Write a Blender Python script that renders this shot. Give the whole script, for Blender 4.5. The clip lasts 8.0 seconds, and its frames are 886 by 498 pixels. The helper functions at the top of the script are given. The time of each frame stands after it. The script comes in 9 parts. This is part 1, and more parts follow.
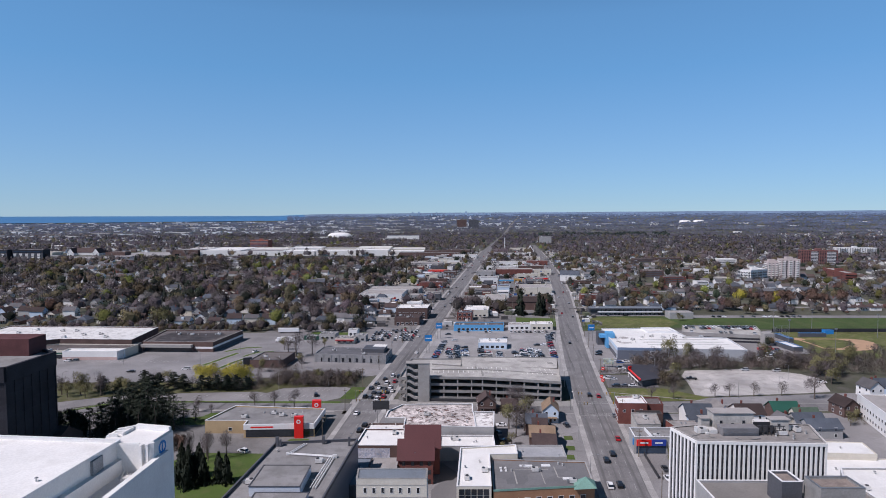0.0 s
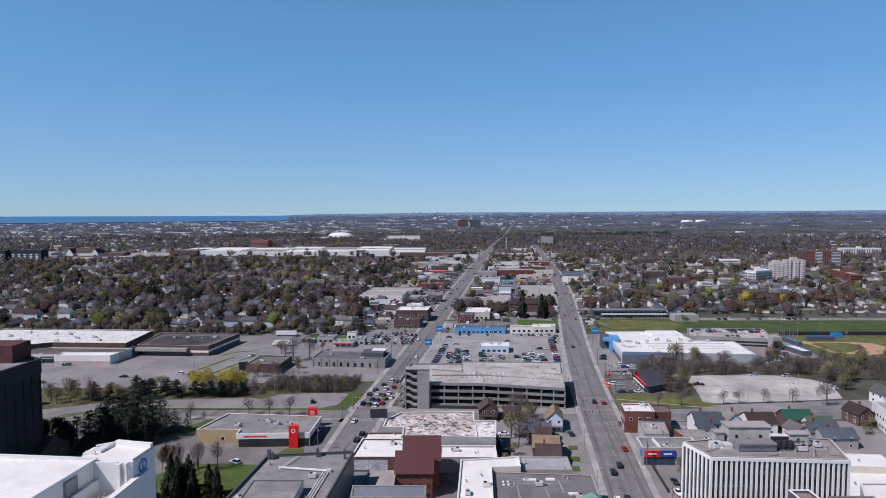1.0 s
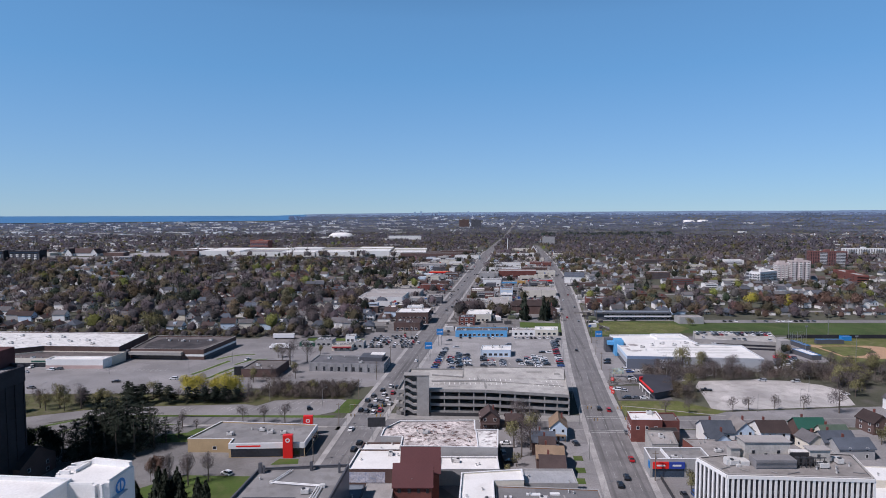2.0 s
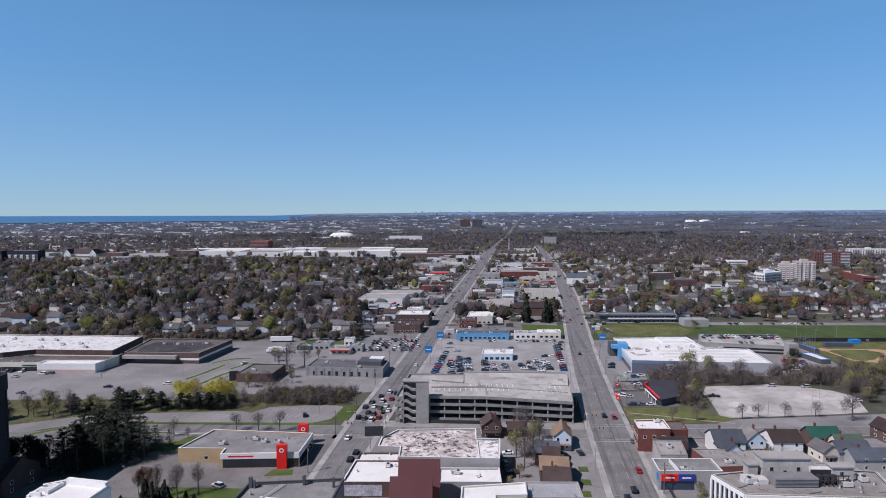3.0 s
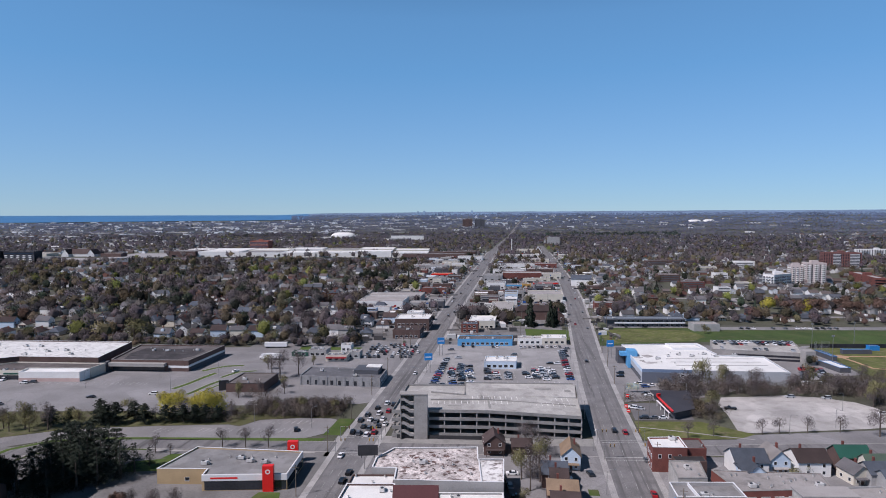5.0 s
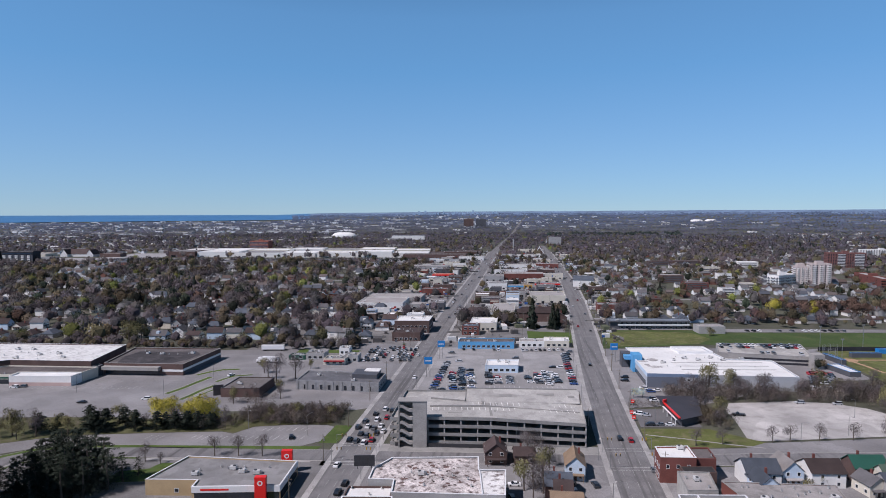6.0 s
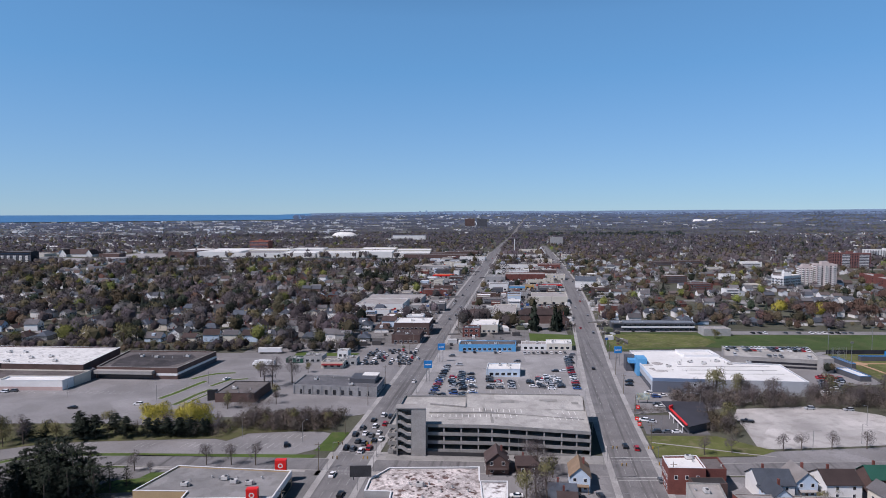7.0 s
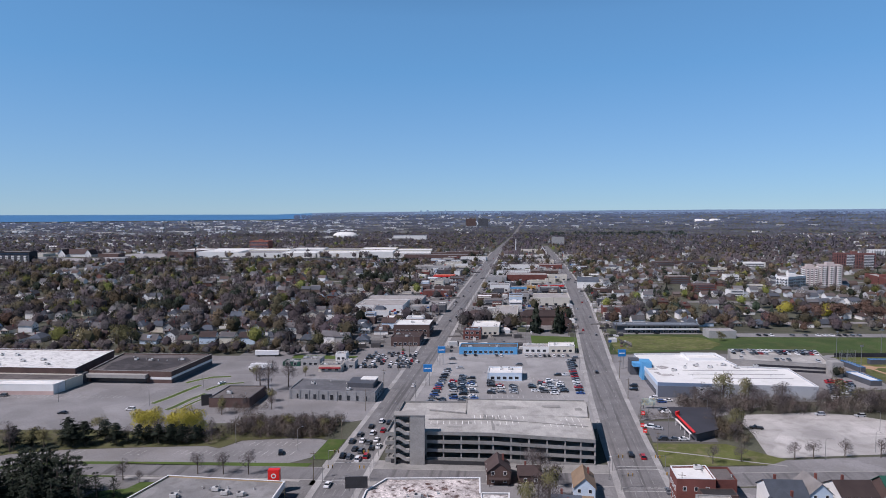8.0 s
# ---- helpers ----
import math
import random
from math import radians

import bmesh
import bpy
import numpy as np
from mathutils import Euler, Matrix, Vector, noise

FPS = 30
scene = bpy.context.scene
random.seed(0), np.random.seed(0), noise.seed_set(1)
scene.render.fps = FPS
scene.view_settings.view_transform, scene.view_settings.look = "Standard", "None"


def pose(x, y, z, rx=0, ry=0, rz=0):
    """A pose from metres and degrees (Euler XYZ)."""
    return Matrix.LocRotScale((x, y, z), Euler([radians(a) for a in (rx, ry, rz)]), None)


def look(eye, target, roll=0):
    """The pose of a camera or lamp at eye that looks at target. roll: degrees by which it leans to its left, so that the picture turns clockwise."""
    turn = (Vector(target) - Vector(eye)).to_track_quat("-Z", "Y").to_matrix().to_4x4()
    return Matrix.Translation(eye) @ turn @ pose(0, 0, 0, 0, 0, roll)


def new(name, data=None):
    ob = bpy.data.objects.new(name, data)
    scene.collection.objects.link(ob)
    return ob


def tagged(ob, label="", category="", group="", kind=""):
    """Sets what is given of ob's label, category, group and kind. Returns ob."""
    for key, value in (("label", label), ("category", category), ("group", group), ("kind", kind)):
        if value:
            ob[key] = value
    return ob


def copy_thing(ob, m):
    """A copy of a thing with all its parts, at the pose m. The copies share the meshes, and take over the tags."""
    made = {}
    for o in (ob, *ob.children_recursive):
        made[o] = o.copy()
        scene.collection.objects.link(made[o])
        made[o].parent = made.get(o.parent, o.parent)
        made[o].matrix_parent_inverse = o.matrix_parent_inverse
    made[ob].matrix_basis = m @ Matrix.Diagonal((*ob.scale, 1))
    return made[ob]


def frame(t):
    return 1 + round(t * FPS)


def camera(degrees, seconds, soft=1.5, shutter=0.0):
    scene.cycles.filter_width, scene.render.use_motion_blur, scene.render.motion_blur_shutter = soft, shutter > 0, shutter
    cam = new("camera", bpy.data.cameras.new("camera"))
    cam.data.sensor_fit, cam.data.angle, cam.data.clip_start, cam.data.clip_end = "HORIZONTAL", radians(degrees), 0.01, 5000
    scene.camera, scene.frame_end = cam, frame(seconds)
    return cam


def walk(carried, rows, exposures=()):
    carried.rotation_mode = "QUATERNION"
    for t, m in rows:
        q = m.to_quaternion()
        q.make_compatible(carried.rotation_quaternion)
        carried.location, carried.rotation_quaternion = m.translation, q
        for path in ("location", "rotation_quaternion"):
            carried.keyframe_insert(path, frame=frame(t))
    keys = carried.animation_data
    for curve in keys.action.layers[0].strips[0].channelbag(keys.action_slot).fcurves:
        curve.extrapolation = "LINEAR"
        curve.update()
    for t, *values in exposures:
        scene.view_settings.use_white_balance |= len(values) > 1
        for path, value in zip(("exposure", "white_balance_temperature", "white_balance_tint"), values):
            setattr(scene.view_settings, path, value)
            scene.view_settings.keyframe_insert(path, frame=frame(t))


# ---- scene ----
cam = camera(73.0, 8.0, soft=0.95)


def flown(t):
    """The camera's pose: a level forward flight with a slow climb."""
    u = t / 8
    return pose(3.635 * u + 0.337 * u * u, 73.87 * u - 5.15 * u * u, 95 + 5.79 * u - 1.91 * u * u,
                90 - 3.459 - 0.164 * u - 0.034 * u * u, 0, 0.928 * u - 0.017 * u * u)


walk(cam, [(t / 2, flown(t / 2)) for t in range(17)], exposures=[(0, -0.1, 6550, 18), (8, -0.1, 6550, 18)])

# ---- light ----
SUN_EL, SUN_AZ = radians(50), radians(-122)  # azimuth clockwise from +y
world = bpy.data.worlds.new("sky")
scene.world = world
world.use_nodes = True
wn = world.node_tree.nodes
wl = world.node_tree.links
sky = wn.new("ShaderNodeTexSky")
sky.sky_type = "NISHITA"
sky.sun_disc = False
sky.sun_elevation, sky.sun_rotation = SUN_EL, SUN_AZ
sky.altitude, sky.air_density, sky.dust_density, sky.ozone_density = 200, 0.75, 0.0, 3.0
clear = wn.new("ShaderNodeMix")  # a deep clear-air blue
clear.data_type, clear.blend_type = "RGBA", "MULTIPLY"
clear.inputs[0].default_value, clear.inputs[7].default_value = 1.0, (0.645, 0.965, 1.19, 1)
wl.new(sky.outputs[0], clear.inputs[6])
even = wn.new("ShaderNodeMix")  # evens the glare along the horizon
even.data_type = "RGBA"
even.inputs[0].default_value, even.inputs[7].default_value = 0.5, (1.16, 2.62, 4.2, 1)
wl.new(clear.outputs[2], even.inputs[6])
low_sky = wn.new("ShaderNodeMix")  # pale near the horizon, bluer above
low_sky.data_type = "RGBA"
low_sky.inputs[6].default_value, low_sky.inputs[7].default_value = (1.94, 2.97, 4.08, 1), (0.95, 2.75, 4.52, 1)
wl.new(low_sky.outputs[2], even.inputs[7])
way = wn.new("ShaderNodeTexCoord")  # the sky deepens towards the zenith, more so to cut fill light
upward = wn.new("ShaderNodeSeparateXYZ")
wl.new(way.outputs["Generated"], upward.inputs[0])
fade = wn.new("ShaderNodeMapRange")
fade.inputs[1].default_value, fade.inputs[2].default_value, fade.inputs[3].default_value, fade.inputs[4].default_value = 0.02, 0.85, 0.72, 0.0
wl.new(upward.outputs[2], fade.inputs[0])
climb = wn.new("ShaderNodeMapRange")
climb.inputs[1].default_value, climb.inputs[2].default_value = 0.0, 0.22
wl.new(upward.outputs[2], climb.inputs[0])
wl.new(climb.outputs[0], low_sky.inputs[0])
# dims the sky above the view to a tenth, so shade gets less fill
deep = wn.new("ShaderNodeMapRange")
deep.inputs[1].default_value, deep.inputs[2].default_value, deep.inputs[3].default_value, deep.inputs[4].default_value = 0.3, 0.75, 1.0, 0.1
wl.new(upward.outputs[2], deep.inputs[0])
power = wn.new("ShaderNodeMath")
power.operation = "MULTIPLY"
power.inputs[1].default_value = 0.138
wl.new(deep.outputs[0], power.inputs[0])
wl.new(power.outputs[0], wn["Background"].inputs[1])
wl.new(fade.outputs[0], even.inputs[0])
wl.new(even.outputs[2], wn["Background"].inputs[0])
lamp = bpy.data.lights.new("sun", "SUN")
lamp.energy, lamp.angle, lamp.color = 5.0, radians(0.5), (0.938, 0.917, 0.94)
toward = Vector((math.sin(SUN_AZ) * math.cos(SUN_EL), math.cos(SUN_AZ) * math.cos(SUN_EL), math.sin(SUN_EL)))
sun = new("sun", lamp)
sun.matrix_world = look(toward * 1000, (0, 0, 0))

# ---- materials ----
MATS = {}


def mat(name, col, var=0.18, scale=0.6, big=0.05, rough=0.85, metal=0.0, bump=0.25, stain=0.0, stain_col=(0.06, 0.055, 0.05),
        by_object=0.0, by_island=0.0, tint="", spec=0.3, along=1.0, slab=0.0, crack=0.0):
    """A procedural surface: fine grain, broad patches, stains, relief and a spread from piece to piece."""
    if name in MATS:
        return MATS[name]
    m = bpy.data.materials.new(name)
    m.use_nodes = True
    n, l = m.node_tree.nodes, m.node_tree.links
    b = n["Principled BSDF"]
    b.inputs["Roughness"].default_value, b.inputs["Metallic"].default_value = rough, metal
    b.inputs["Specular IOR Level"].default_value = spec
    co = n.new("ShaderNodeNewGeometry")

    mp = n.new("ShaderNodeMapping")
    mp.vector_type = "TEXTURE"  # streaks follow the avenues
    mp.inputs["Scale"].default_value = (1, 1 / along, 1)
    mp.inputs["Rotation"].default_value = (0, 0, -0.125 if along != 1 else 0)
    l.new(co.outputs["Position"], mp.inputs["Vector"])

    def noise_at(s, detail=4.0, worn=False):
        t = n.new("ShaderNodeTexNoise")
        t.inputs["Scale"].default_value, t.inputs["Detail"].default_value = s, detail
        l.new(mp.outputs[0] if worn else co.outputs["Position"], t.inputs["Vector"])
        return t.outputs["Fac"]

    def ramp(src, a, c, lo, hi):
        r = n.new("ShaderNodeMapRange")
        r.inputs[1].default_value, r.inputs[2].default_value, r.inputs[3].default_value, r.inputs[4].default_value = a, c, lo, hi
        l.new(src, r.inputs[0])
        return r.outputs[0]

    def times(a, c):
        k = n.new("ShaderNodeMath")
        k.operation = "MULTIPLY"
        l.new(a, k.inputs[0])
        l.new(c, k.inputs[1])
        return k.outputs[0]

    fine, broad = noise_at(scale * 4, 5), noise_at(big, 4)
    val = times(ramp(fine, 0.3, 0.7, 1 - var, 1 + var), ramp(broad, 0.3, 0.7, 1 - var, 1 + var))
    if by_object:
        o = n.new("ShaderNodeObjectInfo")
        val = times(val, ramp(o.outputs["Random"], 0, 1, 1 - by_object, 1 + by_object))
    if by_island:
        val = times(val, ramp(co.outputs["Random Per Island"], 0, 1, 1 - by_island, 1 + by_island))
    if slab:  # repaired patches of uneven tone with dark seams, bent by noise
        bend = n.new("ShaderNodeMix")
        bend.data_type, bend.blend_type = "RGBA", "LINEAR_LIGHT"
        bend.inputs[0].default_value = 6.0
        wig = n.new("ShaderNodeTexNoise")
        wig.inputs["Scale"].default_value = 0.12
        l.new(co.outputs["Position"], wig.inputs["Vector"])
        l.new(co.outputs["Position"], bend.inputs[6])
        l.new(wig.outputs["Color"], bend.inputs[7])
        cell = n.new("ShaderNodeTexVoronoi")
        cell.distance = "CHEBYCHEV"
        cell.inputs["Scale"].default_value = slab
        l.new(bend.outputs[2], cell.inputs["Vector"])
        hue = n.new("ShaderNodeSeparateColor")
        l.new(cell.outputs["Color"], hue.inputs[0])
        val = times(val, ramp(hue.outputs[0], 0, 1, 0.86, 1.1))
        seam = n.new("ShaderNodeTexVoronoi")
        seam.feature = "DISTANCE_TO_EDGE"
        seam.inputs["Scale"].default_value = slab * 1.7
        l.new(bend.outputs[2], seam.inputs["Vector"])
        val = times(val, ramp(seam.outputs["Distance"], 0.0, 0.015, 1 - crack, 1.0))
    hsv = n.new("ShaderNodeHueSaturation")
    hsv.inputs["Color"].default_value = (*col, 1)
    l.new(val, hsv.inputs["Value"])
    out = hsv.outputs[0]
    if tint:
        a = n.new("ShaderNodeAttribute")
        a.attribute_name = tint
        mul = n.new("ShaderNodeMix")
        mul.data_type, mul.blend_type = "RGBA", "MULTIPLY"
        mul.inputs[0].default_value = 1
        l.new(out, mul.inputs[6])
        l.new(a.outputs["Color"], mul.inputs[7])
        out = mul.outputs[2]
    if stain:
        s = ramp(noise_at(big * 3.3, 6, True), 0.5, 0.68, 0, stain)
        mix = n.new("ShaderNodeMix")
        mix.data_type = "RGBA"
        l.new(s, mix.inputs[0])
        l.new(out, mix.inputs[6])
        mix.inputs[7].default_value = (*stain_col, 1)
        out = mix.outputs[2]
    l.new(out, b.inputs["Base Color"])
    if bump:
        bp = n.new("ShaderNodeBump")
        bp.inputs["Strength"].default_value, bp.inputs["Distance"].default_value = bump, 0.05
        l.new(fine, bp.inputs["Height"])
        l.new(bp.outputs[0], b.inputs["Normal"])
    MATS[name] = m
    return m


ASPHALT = mat("asphalt", (0.178, 0.172, 0.173), 0.17, 0.5, 0.14, 0.9, stain=0.95, stain_col=(0.1, 0.096, 0.097), along=0.02)
ASPHALT_OLD = mat("asphalt_worn", (0.228, 0.22, 0.222), 0.17, 0.4, 0.04, 0.9, stain=0.5, stain_col=(0.2, 0.19, 0.185), slab=0.05, crack=0.14)
YARD = mat("yard_asphalt", (0.19, 0.184, 0.182), 0.2, 0.4, 0.04, 0.9, stain=0.7, stain_col=(0.12, 0.112, 0.105), slab=0.05, crack=0.1)
LOT_PALE = mat("pale_lot_asphalt", (0.3, 0.29, 0.288), 0.16, 0.4, 0.04, 0.9, stain=0.5, stain_col=(0.22, 0.212, 0.21), slab=0.05, crack=0.14)
ASPHALT_DARK = mat("asphalt_dark", (0.145, 0.142, 0.146), 0.12, 0.5, 0.05, 0.9)
GRAVEL = mat("gravel", (0.43, 0.41, 0.395), 0.22, 1.2, 0.05, 0.95, stain=0.6, stain_col=(0.25, 0.235, 0.22), slab=0.06, crack=0.0)
PAVE = mat("pavement_concrete", (0.345, 0.333, 0.325), 0.16, 0.6, 0.08, 0.85, stain=0.4, stain_col=(0.26, 0.25, 0.24), slab=0.2, crack=0.15)
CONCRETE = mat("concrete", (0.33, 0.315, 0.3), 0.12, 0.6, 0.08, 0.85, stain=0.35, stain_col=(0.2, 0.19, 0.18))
CONCRETE_DARK = mat("concrete_darker", (0.265, 0.257, 0.245), 0.12, 0.6, 0.1, 0.85, stain=0.4, stain_col=(0.14, 0.135, 0.13))
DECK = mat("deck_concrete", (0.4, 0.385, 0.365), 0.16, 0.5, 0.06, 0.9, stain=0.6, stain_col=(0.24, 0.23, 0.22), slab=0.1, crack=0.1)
GRASS = mat("grass", (0.066, 0.104, 0.022), 0.22, 1.5, 0.06, 0.95, bump=0.5, stain=0.35, stain_col=(0.13, 0.12, 0.06))
GRASS_DRY = mat("dry_grass", (0.1, 0.112, 0.034), 0.28, 1.2, 0.07, 0.95, bump=0.5, stain=0.6, stain_col=(0.2, 0.17, 0.1))
CLAY = mat("infield_clay", (0.42, 0.27, 0.17), 0.1, 0.8, 0.1, 0.95)
PAINT_LINE = mat("road_paint", (0.33, 0.33, 0.32), 0.25, 1.5, 0.2, 0.8, bump=0)
WATER = mat("lake_water", (0.05, 0.165, 0.33), 0.05, 0.02, 0.003, 0.5, bump=0)
WHITE_ROOF = mat("white_membrane", (0.72, 0.71, 0.69), 0.07, 0.5, 0.06, 0.7, stain=0.3, stain_col=(0.5, 0.48, 0.45))
PATCHED_ROOF = mat("patched_white_membrane", (0.66, 0.65, 0.63), 0.1, 0.5, 0.12, 0.75, stain=0.75, stain_col=(0.38, 0.37, 0.36))
GREY_ROOF = mat("grey_gravel_roof", (0.235, 0.23, 0.23), 0.14, 1.0, 0.1, 0.95, stain=0.55, stain_col=(0.15, 0.145, 0.14), slab=0.12, crack=0.0)
DARK_ROOF = mat("dark_tar_roof", (0.125, 0.11, 0.108), 0.25, 1.0, 0.08, 0.95, stain=0.7, stain_col=(0.07, 0.062, 0.06), slab=0.1, crack=0.0)
TAN_ROOF = mat("pale_gravel_roof", (0.33, 0.31, 0.298), 0.12, 1.0, 0.1, 0.95, stain=0.4, stain_col=(0.22, 0.2, 0.19))
BRICK_RED = mat("red_brick", (0.165, 0.06, 0.05), 0.18, 1.4, 0.2, 0.9, by_object=0.12)
BRICK_BROWN = mat("brown_brick", (0.108, 0.07, 0.062), 0.18, 1.4, 0.2, 0.9, by_object=0.12)
BRICK_TAN = mat("tan_brick", (0.42, 0.31, 0.18), 0.1, 1.4, 0.2, 0.9)
STONE_GREY = mat("grey_stone", (0.25, 0.25, 0.255), 0.2, 1.2, 0.2, 0.9, stain=0.3, stain_col=(0.36, 0.36, 0.36))
WHITE_WALL = mat("white_render", (0.72, 0.71, 0.69), 0.05, 0.6, 0.1, 0.8, stain=0.15, stain_col=(0.5, 0.48, 0.45))
CREAM_WALL = mat("cream_render", (0.6, 0.56, 0.48), 0.06, 0.6, 0.1, 0.8, stain=0.2, stain_col=(0.42, 0.38, 0.32))
GREY_WALL = mat("grey_siding", (0.34, 0.335, 0.33), 0.1, 0.8, 0.15, 0.8, stain=0.2, stain_col=(0.2, 0.2, 0.2))
DARK_WALL = mat("dark_cladding", (0.03, 0.03, 0.037), 0.25, 0.8, 0.15, 0.7, spec=0.2)
CHAR_WALL = mat("charcoal_panel", (0.085, 0.088, 0.1), 0.12, 0.6, 0.1, 0.6)
BLUE_WALL = mat("blue_panel", (0.1, 0.33, 0.58), 0.08, 0.6, 0.1, 0.5)
PALEBLUE = mat("pale_blue_siding", (0.5, 0.6, 0.7), 0.08, 0.6, 0.1, 0.8)
RED_PANEL = mat("red_panel", (0.72, 0.025, 0.022), 0.05, 0.5, 0.1, 0.4, bump=0)
RED_METAL_ROOF = mat("brown_red_metal_roof", (0.086, 0.027, 0.029), 0.08, 0.6, 0.1, 0.6)
STRIPE_WHITE = mat("white_metal", (0.7, 0.7, 0.7), 0.04, 0.5, 0.1, 0.5, bump=0)
BLUE_SIGN = mat("blue_sign_panel", (0.02, 0.2, 0.5), 0.04, 0.5, 0.1, 0.4, bump=0)
METAL = mat("galvanised_metal", (0.33, 0.33, 0.33), 0.1, 0.8, 0.2, 0.45, metal=0.7, bump=0.1)
DUCT = mat("duct_metal", (0.62, 0.61, 0.59), 0.1, 0.8, 0.2, 0.55, metal=0.2, bump=0.1)
DARK_METAL = mat("dark_metal", (0.06, 0.06, 0.065), 0.15, 0.8, 0.2, 0.5, metal=0.4, bump=0.1)
GLASS = mat("window_glass", (0.022, 0.026, 0.033), 0.2, 0.3, 0.1, 0.08, bump=0, by_object=0.5, spec=0.6)
GLASS_BLUE = mat("tinted_glass", (0.03, 0.05, 0.08), 0.2, 0.3, 0.1, 0.1, bump=0, by_object=0.4, spec=0.6)
WOOD_POLE = mat("weathered_pole_wood", (0.16, 0.13, 0.1), 0.2, 2, 0.3, 0.9)
BARK = mat("bark", (0.11, 0.09, 0.075), 0.2, 2, 0.3, 0.95)
GREEN_ROOF = mat("green_metal_roof", (0.02, 0.085, 0.062), 0.1, 0.8, 0.1, 0.6)
COPPER = mat("green_copper", (0.17, 0.31, 0.26), 0.12, 0.8, 0.2, 0.6)
TYRE = mat("tyre_rubber", (0.02, 0.02, 0.02), 0.1, 2, 0.3, 0.9, bump=0)


# ---- building blocks ----
def box(bm, x0, x1, y0, y1, z0, z1, mi=0):
    v = [bm.verts.new(p) for p in ((x0, y0, z0), (x1, y0, z0), (x1, y1, z0), (x0, y1, z0), (x0, y0, z1), (x1, y0, z1), (x1, y1, z1), (x0, y1, z1))]
    for q in ((0, 3, 2, 1), (4, 5, 6, 7), (0, 1, 5, 4), (1, 2, 6, 5), (2, 3, 7, 6), (3, 0, 4, 7)):
        bm.faces.new([v[i] for i in q]).material_index = mi
    return v


def prism(bm, pts, z0, z1, mi=0, top=True, bottom=True):
    """An upright prism over a plan polygon (anticlockwise)."""
    a = [bm.verts.new((x, y, z0)) for x, y in pts]
    b = [bm.verts.new((x, y, z1)) for x, y in pts]
    k = len(pts)
    for i in range(k):
        bm.faces.new((a[i], a[(i + 1) % k], b[(i + 1) % k], b[i])).material_index = mi
    if top:
        bm.faces.new(b).material_index = mi
    if bottom:
        bm.faces.new(a[::-1]).material_index = mi


def tube(bm, p, q, r0, r1=None, sides=6, mi=0):
    """A tapered round bar from p to q."""
    p, q = Vector(p), Vector(q)
    r1 = r0 if r1 is None else r1
    d = (q - p).normalized()
    u = d.orthogonal().normalized()
    w = d.cross(u)
    ra, rb = [], []
    for i in range(sides):
        a = 2 * math.pi * i / sides
        c = u * math.cos(a) + w * math.sin(a)
        ra.append(bm.verts.new(p + c * r0))
        rb.append(bm.verts.new(q + c * r1))
    for i in range(sides):
        j = (i + 1) % sides
        bm.faces.new((ra[i], ra[j], rb[j], rb[i])).material_index = mi
    bm.faces.new(ra[::-1]).material_index = mi
    bm.faces.new(rb).material_index = mi


def mesh_of(name, bm, *mats):
    me = bpy.data.meshes.new(name)
    bm.to_mesh(me)
    bm.free()
    for m in mats:
        me.materials.append(m)
    return me


def part(name, bm, material, parent, label=""):
    mats = material if isinstance(material, (list, tuple)) else (material,)
    ob = new(name, mesh_of(name, bm, *mats))
    ob.parent = parent
    return tagged(ob, label)


def share(name, me, parent, m):
    """One more object on a mesh that others use too."""
    ob = new(name, me)
    ob.parent = parent
    ob.matrix_basis = m
    return ob


def thing(name, x, y, z=0.0, rz=0.0, label="", category="", group="", kind=""):
    e = new(name)
    e.empty_display_size = 0.5
    e.matrix_basis = pose(x, y, z, 0, 0, rz)
    return tagged(e, label, category, group, kind)


def inset(pts, d):
    """A plan polygon (anticlockwise) drawn in by d."""
    k, out = len(pts), []
    for i in range(k):
        a, b, c = Vector(pts[i - 1]), Vector(pts[i]), Vector(pts[(i + 1) % k])
        n1 = Vector((-(b - a).y, (b - a).x)).normalized()
        n2 = Vector((-(c - b).y, (c - b).x)).normalized()
        m = (n1 + n2) / max(0.3, 1 + n1.dot(n2))
        out.append((b.x + m.x * d, b.y + m.y * d))
    return out


def ring(bm, outer, inner, z0, z1, mi=0):
    """A wall ring between two plan polygons."""
    k = len(outer)
    v = [[bm.verts.new((x, y, z)) for x, y in ps] for ps, z in ((outer, z0), (outer, z1), (inner, z1), (inner, z0))]
    for i in range(k):
        j = (i + 1) % k
        for s in range(4):
            bm.faces.new((v[s][i], v[s][j], v[(s + 1) % 4][j], v[(s + 1) % 4][i])).material_index = mi


def quad(x, y, w, d, lean=0.0, turn=0.0):
    """A plan with its front edge from (x, y), w wide and d deep; lean: how far it slides in x for each metre of depth."""
    s = math.tan(radians(turn))
    return [(x, y), (x + w, y + w * s), (x + w + d * lean, y + w * s + d), (x + d * lean, y + d)]


FOOT = []


